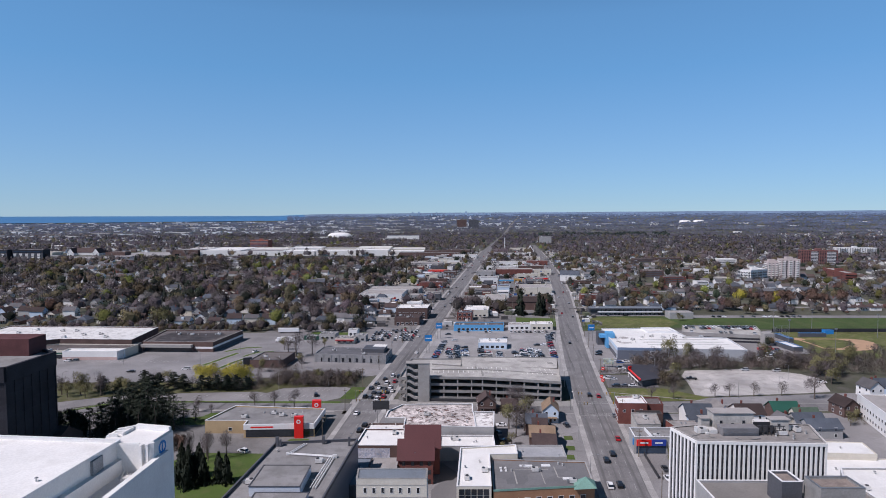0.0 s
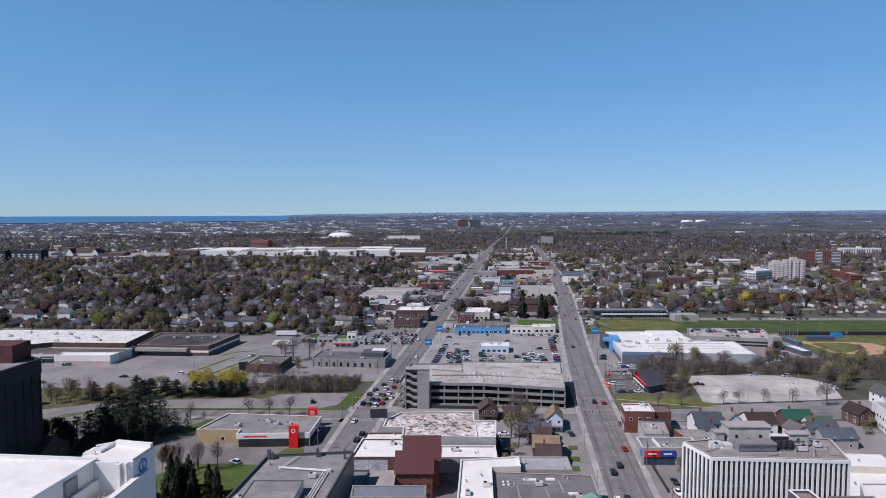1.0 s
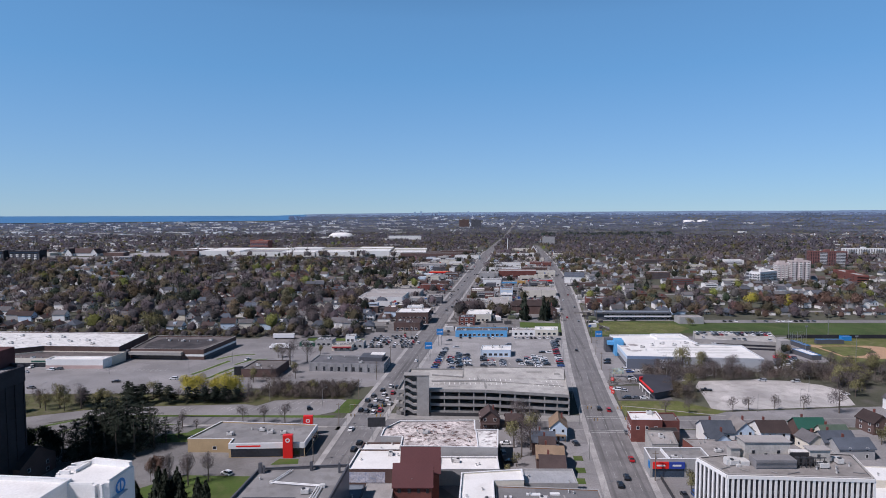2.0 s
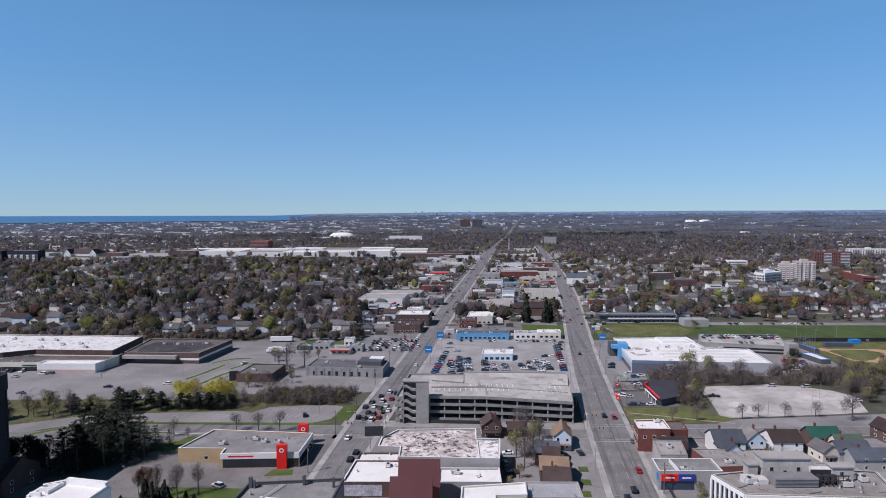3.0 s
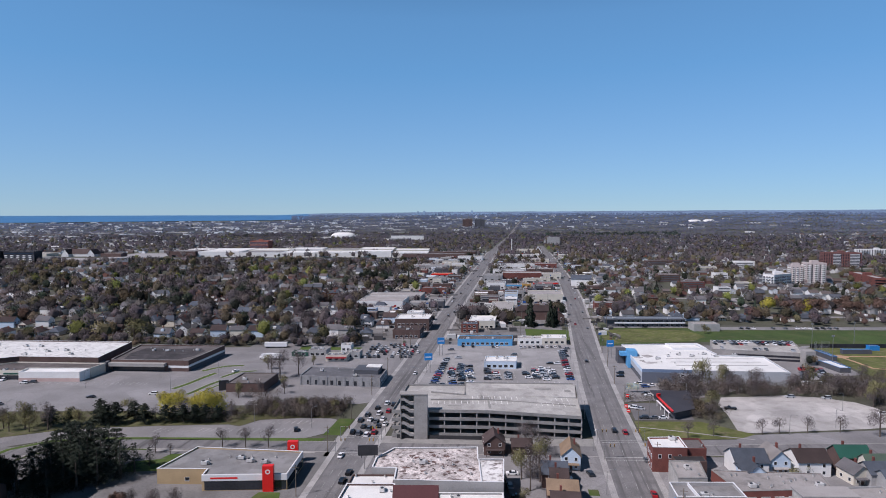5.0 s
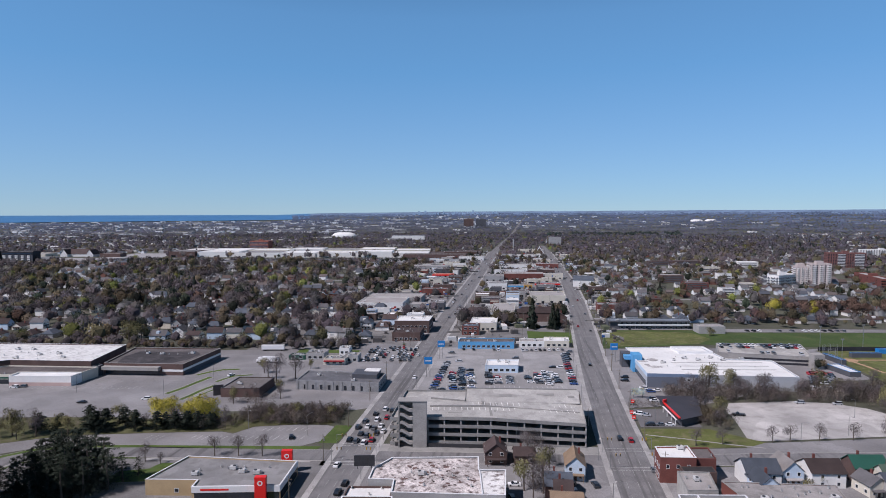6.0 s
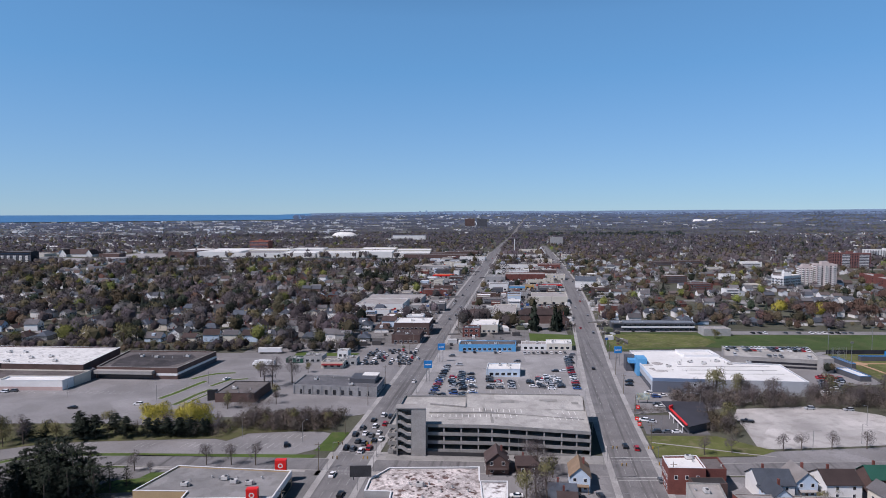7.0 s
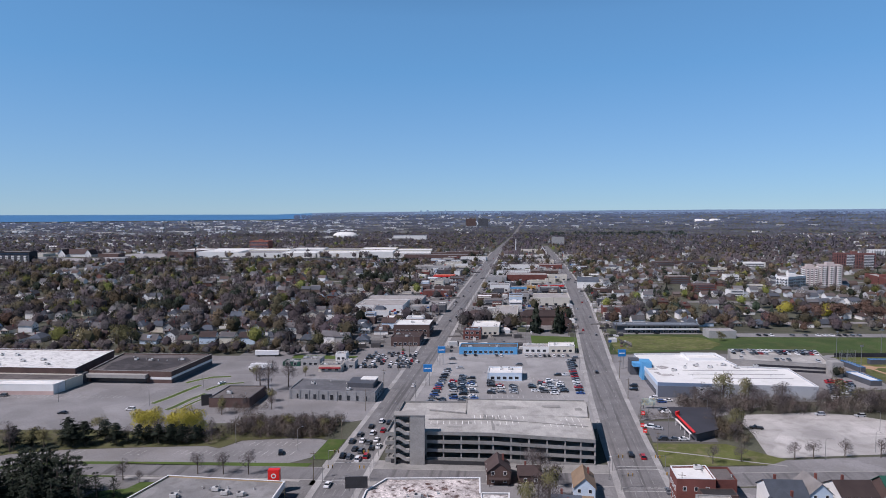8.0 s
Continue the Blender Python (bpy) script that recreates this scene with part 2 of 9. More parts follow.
def building(name, label, pts, h, wall, roof, parapet=0.6, coping=None, category="building", group="", z=0.0):
    """A flat-roofed building over a plan polygon: wall, roof, coping. Further parts are added to the Empty that it returns."""
    cx, cy = sum(p[0] for p in pts) / len(pts), sum(p[1] for p in pts) / len(pts)
    FOOT.append((min(p[0] for p in pts), min(p[1] for p in pts), max(p[0] for p in pts), max(p[1] for p in pts)))
    e = thing(name, cx, cy, z, 0, label, category, group)
    loc = [(x - cx, y - cy) for x, y in pts]
    inn = inset(loc, 0.35)
    bm = bmesh.new()
    ring(bm, loc, inn, 0, h + parapet)
    part("wall", bm, wall, e)
    bm = bmesh.new()
    prism(bm, inset(loc, 0.33), h - 0.3, h)
    part("roof", bm, roof, e)
    if coping:
        bm = bmesh.new()
        ring(bm, inset(loc, -0.06), inset(loc, 0.42), h + parapet, h + parapet + 0.1)
        part("coping", bm, coping, e)
    return e, loc


WINDOWS = {}


def window_mesh(w, h, frame_mat, glass):
    key = (round(w, 2), round(h, 2), frame_mat.name, glass.name)
    if key not in WINDOWS:
        bm = bmesh.new()
        f = min(0.1, w * 0.1)

        def loop(k, y):
            return [bm.verts.new(p) for p in ((-w / 2 + k, y, k), (w / 2 - k, y, k), (w / 2 - k, y, h - k), (-w / 2 + k, y, h - k))]
        back, rim, lip, deep = loop(0, 0.05), loop(0, -0.08), loop(f, -0.08), loop(f, -0.02)
        for a, b in ((back, rim), (rim, lip), (lip, deep)):
            for i in range(4):
                j = (i + 1) % 4
                bm.faces.new((a[i], a[j], b[j], b[i]))
        bm.faces.new(deep).material_index = 1
        WINDOWS[key] = mesh_of("window", bm, frame_mat, glass)
    return WINDOWS[key]


def windows(e, loc, edge, cols, rows, z0, dz, w, h, frame_mat=None, glass=None, a=0.06, b=0.94, name="window"):
    """A grid of windows on one edge of a building's plan."""
    me = window_mesh(w, h, frame_mat or STRIPE_WHITE, glass or GLASS)
    p, q = Vector(loc[edge]), Vector(loc[(edge + 1) % len(loc)])
    ang = math.degrees(math.atan2((q - p).y, (q - p).x))
    for r in range(rows):
        for c in range(cols):
            k = a + (b - a) * (c + 0.5) / cols
            s = p.lerp(q, k)
            share(name, me, e, pose(s.x, s.y, z0 + r * dz, 0, 0, ang))


def band(e, loc, edge, z0, z1, out, material, name, a=0.0, b=1.0, label="", inner=0.0):
    """A strip that stands proud of one edge (canopy, fascia, sign band, recessed shopfront)."""
    p, q = Vector(loc[edge]), Vector(loc[(edge + 1) % len(loc)])
    s, t = p.lerp(q, a), p.lerp(q, b)
    n = Vector(((q - p).y, -(q - p).x)).normalized()
    pts = [s + n * out, t + n * out, t - n * inner, s - n * inner]
    bm = bmesh.new()
    prism(bm, [(v.x, v.y) for v in pts], z0, z1)
    return part(name, bm, material, e, label)


def polygon(name, pts, z, material, label, kind="structure", category="ground", thick=0.0):
    bm = bmesh.new()
    if thick:
        prism(bm, pts, z - thick, z, bottom=False)
    else:
        bm.faces.new([bm.verts.new((x, y, z)) for x, y in pts])
    return tagged(new(name, mesh_of(name, bm, material)), label, category, "", kind)


def way_at(line, y):
    """x and half width of a road at y."""
    for (x0, y0, w0), (x1, y1, w1) in zip(line, line[1:]):
        if y <= y1:
            k = (y - y0) / (y1 - y0)
            return x0 + (x1 - x0) * k, (w0 + (w1 - w0) * k) / 2
    return line[-1][0], line[-1][2] / 2


def ribbon(line, off0, off1, z, material, name, label, kind="structure", category="road", step=20, thick=0.0, y0=None, y1=None):
    """A strip along a road, between two offsets from its edges: off in half widths plus metres, as (half, metres)."""
    bm = bmesh.new()
    rows, y = [], line[0][1] if y0 is None else y0
    end = line[-1][1] if y1 is None else y1
    while True:
        x, h = way_at(line, y)
        rows.append((x + off0[0] * h + off0[1], x + off1[0] * h + off1[1], y))
        if y >= end:
            break
        y = min(end, y + step)
    for lo, hi in ([(z, z)] if not thick else [(z - thick, z)]):
        a = [bm.verts.new((p, yy, hi + rise(p, yy))) for p, q, yy in rows]
        b = [bm.verts.new((q, yy, hi + rise(q, yy))) for p, q, yy in rows]
        for i in range(len(rows) - 1):
            bm.faces.new((a[i], b[i], b[i + 1], a[i + 1]))
        if thick:
            for s, flip in ((a, False), (b, True)):
                low = [bm.verts.new((v.co.x, v.co.y, v.co.z - thick)) for v in s]
                for i in range(len(s) - 1):
                    f = (s[i], s[i + 1], low[i + 1], low[i])
                    bm.faces.new(f[::-1] if flip else f)
    return tagged(new(name, mesh_of(name, bm, material)), label, category, "", kind)


def edge_rise(a):
    """Height of the far rim by azimuth, set to fit the camera's horizon: lower at the lake, higher at the hills."""
    d = math.degrees(a)
    pts = ((-60, 68), (-16, 68), (-12, 80), (0, 91), (15, 98), (32, 107), (60, 110))
    for (d0, v0), (d1, v1) in zip(pts, pts[1:]):
        if d <= d1:
            return v0 + (v1 - v0) * max(0, (d - d0) / (d1 - d0))
    return 110


def rise(x, y):
    """Ground height: level for 2.4 km, then sloped up to the rim to fit the camera's view of the horizon."""
    r = math.hypot(x, y)
    if r < 2400:
        return 0.0
    k = min(1, (r - 2400) / 2480)
    return edge_rise(math.atan2(x, y)) * k * (0.75 + 0.25 * k)

# ---- ground, water, roads ----
LEFT = [(-76, -180, 13), (-56, 60, 13), (-46, 180, 13), (-40, 244, 13), (-35.5, 295, 14), (-31, 330, 14), (-18.4, 428, 15.5), (-5.5, 546, 16.5), (12, 700, 17),
        (35, 888, 18), (66, 1142, 19), (100, 1437, 20), (177, 1974, 17), (256, 2500, 15), (330, 3000, 13), (452, 3750, 12), (560, 4400, 12)]
RIGHT = [(34, -180, 14), (52, 60, 14), (62, 195, 15), (67, 233, 15.5), (74, 289, 16), (79, 328, 16), (86, 378, 16), (97, 447, 16), (114, 546, 17), (140, 700, 18),
         (162, 850, 18), (184, 1025, 18), (210, 1256, 18), (242, 1547, 18), (262, 1760, 18)]


def ground_sheet():
    radii = [0, 40, 80, 140, 220, 320, 450, 620, 850, 1150, 1500, 1900, 2300, 2420, 2700, 3000, 3400, 3800, 4200, 4600, 4880]
    sides = 180
    bm = bmesh.new()
    rows = [[bm.verts.new((0, 0, -0.05))]]
    for r in radii[1:]:
        rows.append([bm.verts.new((r * math.sin(2 * math.pi * i / sides), r * math.cos(2 * math.pi * i / sides), -0.05)) for i in range(sides)])
        for v in rows[-1]:
            v.co.z += rise(v.co.x, v.co.y)
    for i in range(sides):
        bm.faces.new((rows[0][0], rows[1][(i + 1) % sides], rows[1][i]))
    for a, b in zip(rows[1:], rows[2:]):
        for i in range(sides):
            j = (i + 1) % sides
            bm.faces.new((a[i], a[j], b[j], b[i]))
    m = mat("town_ground", (0.08, 0.082, 0.058), 0.25, 0.3, 0.02, 0.95, stain=0.8, stain_col=(0.115, 0.105, 0.095))
    tagged(new("ground", mesh_of("ground", bm, m)), "town ground of spring grass, yards and worn paving", "ground", "", "structure")


ground_sheet()


def hills():
    """Hills along the rim, behind the last woods, with blue-grey haze painted into their colour."""
    bm = bmesh.new()
    rows = []
    for r in (4380, 4450, 4560, 4700, 4885):
        rows.append([])
        for i in range(141):
            a = radians(-15.5 + i * 0.47)
            x, y = r * math.sin(a), r * math.cos(a)
            up = 3 + 2.5 * noise.noise(Vector((i * 0.11, r / 200, 0.3))) + 1.2 * noise.noise(Vector((i * 0.6, r / 90, 2.0)))
            rows[-1].append(bm.verts.new((x, y, rise(x, y) + (up * min(1, i / 14) + 0.9 if r > 4380 else 0.3))))
    for a, b in zip(rows, rows[1:]):
        for i in range(140):
            bm.faces.new((a[i], a[i + 1], b[i + 1], b[i]))
    m = mat("haze_painted_hills", (0.135, 0.2, 0.295), 0.25, 0.006, 0.003, 0.95, bump=0, stain=0.6, stain_col=(0.15, 0.215, 0.31))
    tagged(new("backdrop", mesh_of("backdrop", bm, m)), "wooded hills along the horizon, blue-grey with painted haze", "hills", "", "structure")
    # skyline and domes far off; the towers' pale blue is painted haze
    sk = bmesh.new()
    g = random.Random(14)
    for i in range(60):
        a, rr = radians(g.uniform(-3.5, 4.5) if i > 3 else (-2.9, -2.3, -0.6, 2.2)[i]), 4450 + g.uniform(-60, 60)
        x, y = rr * math.sin(a), rr * math.cos(a)
        w, h = g.uniform(3, 7), g.uniform(8, 20) if i > 3 else 32
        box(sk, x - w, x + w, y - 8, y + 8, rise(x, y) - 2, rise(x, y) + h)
    tagged(new("skyline", mesh_of("skyline", sk, mat("haze_painted_towers", (0.3, 0.42, 0.55), 0.1, 0.01, 0.004, 0.95, bump=0))), "towers of a town along the horizon, paled with painted haze", "skyline", "", "stuff")


hills()


def lake():
    bm = bmesh.new()
    rows = []
    for r in (3900, 4200, 4500, 4860):
        rows.append([])
        for i in range(41):
            a = radians(-75 + i * 1.55)
            rr = r + (140 * max(0, (i - 26) / 14) ** 1.5 if r < 4800 else 0)
            rr = min(rr, 4870)
            x, y = rr * math.sin(a), rr * math.cos(a)
            rows[-1].append(bm.verts.new((x, y, rise(x, y) + 2.4)))
    for a, b in zip(rows, rows[1:]):
        for i in range(40):
            bm.faces.new((a[i], a[i + 1], b[i + 1], b[i]))
    tagged(new("water", mesh_of("water", bm, WATER)), "deep blue lake reaching the horizon", "lake", "", "structure")


lake()

ribbon(LEFT, (-1, -120), (-1, 0), 0.03, YARD, "pavement", "grey asphalt yards along the avenue", category="pavement", y0=440, y1=1380)
ribbon(LEFT, (1, 0), (1, 95), 0.028, YARD, "pavement", "grey asphalt yards between the avenues", category="pavement", y0=470, y1=1480)
for line, nm in ((LEFT, "avenue"), (RIGHT, "boulevard")):
    ribbon(line, (-1, -2.4), (1, 2.4), 0.12, PAVE, "pavement", "pale concrete pavement and kerb along the street", category="pavement", thick=0.17, y1=1500)
    ribbon(line, (-1, 0), (1, 0), 0.13, ASPHALT, "road", "worn grey asphalt street with four lanes", "structure", "road")


def road_marks(line, y_end):
    """Lane dashes and edge lines of a street."""
    bm = bmesh.new()
    for k in (-0.5, 0.0, 0.5):
        y = line[0][1] + 20
        while y < y_end:
            x0, h0 = way_at(line, y)
            x1, h1 = way_at(line, y + 5)
            a, b = x0 + k * h0, x1 + k * h1
            bm.faces.new([bm.verts.new(p) for p in ((a - 0.06, y, 0.145), (a + 0.06, y, 0.145), (b + 0.06, y + 5, 0.145), (b - 0.06, y + 5, 0.145))])
            y += 10
    tagged(new("road_marking", mesh_of("road_marking", bm, PAINT_LINE)), "white dashed lane lines on the asphalt", "road marking", "", "stuff")


road_marks(LEFT, 700)
road_marks(RIGHT, 700)

# side street that crosses both avenues
CROSS = [(-172, 235), (-176, 255), (-176.5, 270), (-173, 280), (-164, 287), (-150, 290), (-125, 290.5), (-42, 287.5), (74, 283.5), (150, 287), (330, 291)]


def strip(name, pts, w, z, material, label, category="road"):
    bm = bmesh.new()
    va, vb = [], []
    for i, p in enumerate(pts):
        a, b = Vector(pts[max(0, i - 1)]), Vector(pts[min(len(pts) - 1, i + 1)])
        n = Vector((-(b - a).y, (b - a).x)).normalized() * w / 2
        va.append(bm.verts.new((p[0] - n.x, p[1] - n.y, z)))
        vb.append(bm.verts.new((p[0] + n.x, p[1] + n.y, z)))
    for i in range(len(pts) - 1):
        bm.faces.new((va[i], va[i + 1], vb[i + 1], vb[i]))
    return tagged(new(name, mesh_of(name, bm, material)), label, category, "", "structure")


ISLANDS = (([(-150, 368), (-146, 378), (-142, 392), (-139, 401)], 3.0), ([(-149, 405), (-144, 412), (-138, 417), (-128, 418.5)], 3.0), ([(-138, 358), (-136, 364), (-133.5, 375), (-129.5, 385)], 2.8),
           ([(-132, 391), (-129.5, 397), (-126, 403), (-116, 406)], 2.4), ([(-132, 360), (-129.5, 370), (-126, 380)], 1.6))


def city_lots():
    lot = "worn grey asphalt car park with faded bays"
    polygon("parking_lot", [(-20, 336), (76, 336), (97, 480), (-5, 480)], 0.04, LOT_PALE, lot)
    polygon("parking_lot", [(-205, 285), (-186, 284), (-172, 292), (-150, 297), (-60, 297), (-52, 303), (-50, 320), (-54, 322), (-67, 322.3), (-86.4, 319.3), (-93.2, 310.7), (-99, 313.2), (-112.5, 312.4), (-131, 310.8), (-155, 308.6), (-175, 303.7), (-197.9, 293.3)], 0.05, ASPHALT_OLD, lot)
    polygon("parking_lot", [(-330, 328), (-158, 331.4), (-131, 328.4), (-116, 331), (-112, 350), (-120, 372), (-118, 470), (-330, 470)], 0.04, ASPHALT_OLD, lot)
    polygon("parking_lot", [(-120, 372), (-114, 340), (-90, 341), (-44, 343), (-30, 350), (-18, 480), (-118, 520)], 0.045, ASPHALT_OLD, lot)
    polygon("parking_lot", [(-118, 218), (-47, 232), (-43, 283), (-118, 284)], 0.05, YARD, "grey asphalt forecourt round the bank")
    polygon("parking_lot", [(-330, 150), (-112, 150), (-112, 215), (-118, 284), (-330, 292)], 0.045, YARD, "grey asphalt lots and drives between the towers")
    polygon("lawn", [(-125, 262), (-104, 264), (-106, 276), (-122, 272)], 0.08, GRASS, "small lawn beneath the spruces", category="grass")
    polygon("parking_lot", [(86, 346), (118, 352), (130, 352), (205, 392), (250, 400), (262, 470), (225, 480), (112, 477), (96, 477)], 0.05, ASPHALT_OLD, lot)
    polygon("parking_lot", [(90, 321), (118, 321), (121, 346), (94, 346)], 0.06, ASPHALT_DARK, "dark asphalt forecourt beside the red canopy")
    polygon("parking_lot", [(131, 305), (140, 305), (165, 307.6), (190, 310.2), (206, 313), (211, 325), (216, 338), (211, 348), (198, 356), (180, 360), (160, 357), (146, 356), (139, 344), (137, 330)], 0.05, GRAVEL, "pale gravel yard with tyre tracks")
    polygon("pavement", [(-64, -180), (34, -180), (54, 60), (66, 233), (70, 282), (-34, 284)], 0.03, ASPHALT_OLD, "patched grey asphalt yards between the buildings", category="pavement")
    polygon("pavement", [(36, -180), (330, -180), (330, 281), (80, 278)], 0.03, ASPHALT_OLD, "grey asphalt yards and lanes behind the shops", category="pavement")
    polygon("lawn", [(-112, 150), (-66, 150), (-66, 231), (-96, 232), (-112, 215)], 0.07, GRASS, "mown green lawn with dark spruces", category="grass")
    polygon("lawn", [(-53, 300.5), (-45.2, 300.5), (-42, 321.5), (-49.5, 321.5)], 0.08, GRASS, "green grass verge at the street corner", category="grass")
    polygon("lawn", [(86, 296), (128, 298), (137, 303), (120, 319), (89, 319)], 0.08, GRASS_DRY, "rough spring grass beside the street", category="grass")
    polygon("lawn", [(113, 478), (186, 492), (262, 484), (470, 484), (480, 536), (222, 536), (200, 546), (128, 544)], 0.066, mat("field_grass", (0.05, 0.08, 0.021), 0.25, 1.5, 0.03, 0.95, bump=0.5, stain=0.5, stain_col=(0.1, 0.1, 0.045)), "wide green playing field with a worn patch", category="grass")
    polygon("lawn", [(119, 483), (150, 490), (188, 494), (204, 512), (198, 534), (160, 540), (126, 538)], 0.074, GRASS_DRY, "worn brown-green patch of the playing field", category="grass")
    polygon("parking_lot", [(126, 545.2), (205, 547), (222, 537), (480, 537), (480, 549), (128, 551)], 0.082, ASPHALT_OLD, "long strip of parking beside the playing field")
    polygon("lawn", [(252, 385), (420, 385), (440, 474), (262, 476)], 0.055, GRASS_DRY, "patchy olive outfield of the ball field", category="grass")
    polygon("lawn", [(-260, 288), (-206, 288), (-197.9, 293.8), (-175, 304.2), (-155, 309), (-131, 311.2), (-112.5, 312.8), (-99, 313.6), (-93, 311.2), (-86.6, 319.8), (-67, 322.8), (-52, 322.6), (-48, 343), (-90, 341), (-114, 332), (-131, 328), (-158, 331), (-185, 330.6), (-260, 328)], 0.06, mat("matted_grass", (0.088, 0.09, 0.038), 0.3, 1.2, 0.09, 0.95, bump=0.5, stain=0.8, stain_col=(0.13, 0.11, 0.075)), "matted grass bank beneath the hedge trees", category="grass")
    polygon("lawn", [(62, 496), (96, 496), (102, 534), (66, 540)], 0.06, GRASS, "green lawn round the brown apartment house", category="grass")
    for pts, w in ISLANDS:
        strip("kerb", pts, w + 1.5, 0.1, CONCRETE, "pale kerb round the grass islands", "kerb")
        strip("lawn", pts, w, 0.12, GRASS, "narrow grass island beside the lot's drive", "grass")
    polygon("lawn", [(-124, 294.6), (-52, 293.4), (-51, 296.8), (-124, 297.2)], 0.115, GRASS, "narrow grass verge beside the side street", category="grass")
    # ball field: worn base paths and a clay arc
    for pts, w in (([(266, 446), (284, 446.5), (305, 446)], 2.2), ([(266, 446), (267.3, 433), (267.5, 416), (280, 410)], 2.2)):
        strip("ball_diamond", pts, w, 0.08, CLAY, "tan clay base path of the ball field", "ball field")
    polygon("ball_diamond", [(273, 412), (282, 407.5), (294, 409), (304, 414), (311, 423), (316, 434), (314, 443), (304, 447.5), (296, 446), (301, 438), (297, 425), (289, 423), (283, 417), (277, 415)], 0.085, CLAY, "tan clay infield arc of the ball field", category="ball field")
    polygon("ball_diamond", [(262, 449), (264, 442), (270, 442), (273, 447), (268, 451)], 0.09, CLAY, "tan clay home base of the ball field", category="ball field")
    polygon("parking_lot", [(84, 288), (330, 294), (330, 309), (216, 311), (131, 302), (126, 297), (84, 295)], 0.05, ASPHALT_OLD, "pale asphalt verge and parking along the side street")
    # this dark asphalt also paints in the hall's cast shadow
    polygon("parking_lot", [(-4.5, 150), (4.0, 150), (5.8, 213), (0, 222), (-1.5, 222), (-1.5, 205), (-4, 200)], 0.05, ASPHALT_DARK, "dark asphalt yard coloured with the cast shade of the brown-roofed hall")
    polygon("lawn", [(-66, 241), (-55.5, 242), (-56.5, 246.8), (-64, 246.8)], 0.08, GRASS, "small lawn round the bank's sign", category="grass")
    polygon("lawn", [(-112, 275), (-100, 276), (-101, 280), (-110, 279.5)], 0.08, GRASS, "small planted island in the bank's lot", category="grass")
    for x, y in ((51, 245.5), (49.5, 234.5), (47.4, 225.5)):
        polygon("lawn", [(x, y), (x + 3.6, y - 0.2), (x + 4, y + 4.4), (x + 0.4, y + 4.6)], 0.08, GRASS, "small front lawn beside the pavement", category="grass")
    polygon("lawn", [(-104, 463), (-62, 461), (-60, 470), (-104, 473)], 0.08, GRASS, "green strip behind the small shops", category="grass")
    polygon("pavement", [(-24, 284), (70, 281), (73, 297), (-22, 300.5)], 0.06, CONCRETE_DARK, "grey concrete apron before the garage", category="pavement")
    polygon("pavement", [(-48, 278), (-24, 278), (-22, 300), (-46, 300)], 0.05, CONCRETE, "pale concrete street corner", category="pavement")
    strip("pavement", [(89, 311.5), (104, 307), (122, 300.5), (134, 297)], 0.9, 0.1, CONCRETE, "worn footpath across the rough grass", "path")
    strip("kerb", [(p[0], p[1] + 0.01) for p in CROSS], 11.2, 0.1, CONCRETE, "pale kerb along the side street", "kerb")
    strip("pavement", [(-118, 283.2), (-52, 281.6)], 1.8, 0.14, CONCRETE, "pale concrete footway along the side street", "pavement")
    strip("road", CROSS, 10.2, 0.115, ASPHALT, "worn grey asphalt side street")
    strip("road", [(-160, 333), (-150, 345), (-141, 366), (-136, 385), (-127, 403), (-112, 413), (-96, 416)], 6, 0.07, ASPHALT_OLD, "asphalt drive into the shopping lot")
    strip("kerb", [(-182, 255), (-182.6, 270), (-179, 283), (-168, 292), (-150, 295.6), (-125, 296)], 3.2, 0.1, CONCRETE, "pale kerb along the curving side street", "kerb")
    strip("lawn", [(-182, 255), (-182.6, 270), (-179, 283), (-168, 292), (-150, 295.6), (-125, 296)], 2.6, 0.12, GRASS, "green verge along the curving side street", "grass")
    strip("lawn", [(-169.8, 240), (-170.2, 268), (-166, 278), (-158, 283.4), (-140, 284.5), (-122, 284)], 1.2, 0.12, GRASS, "thin green verge inside the curve", "grass")
    strip("road", [(252, 470), (262, 476), (470, 476)], 5, 0.09, ASPHALT_OLD, "path beside the playing field")


city_lots()


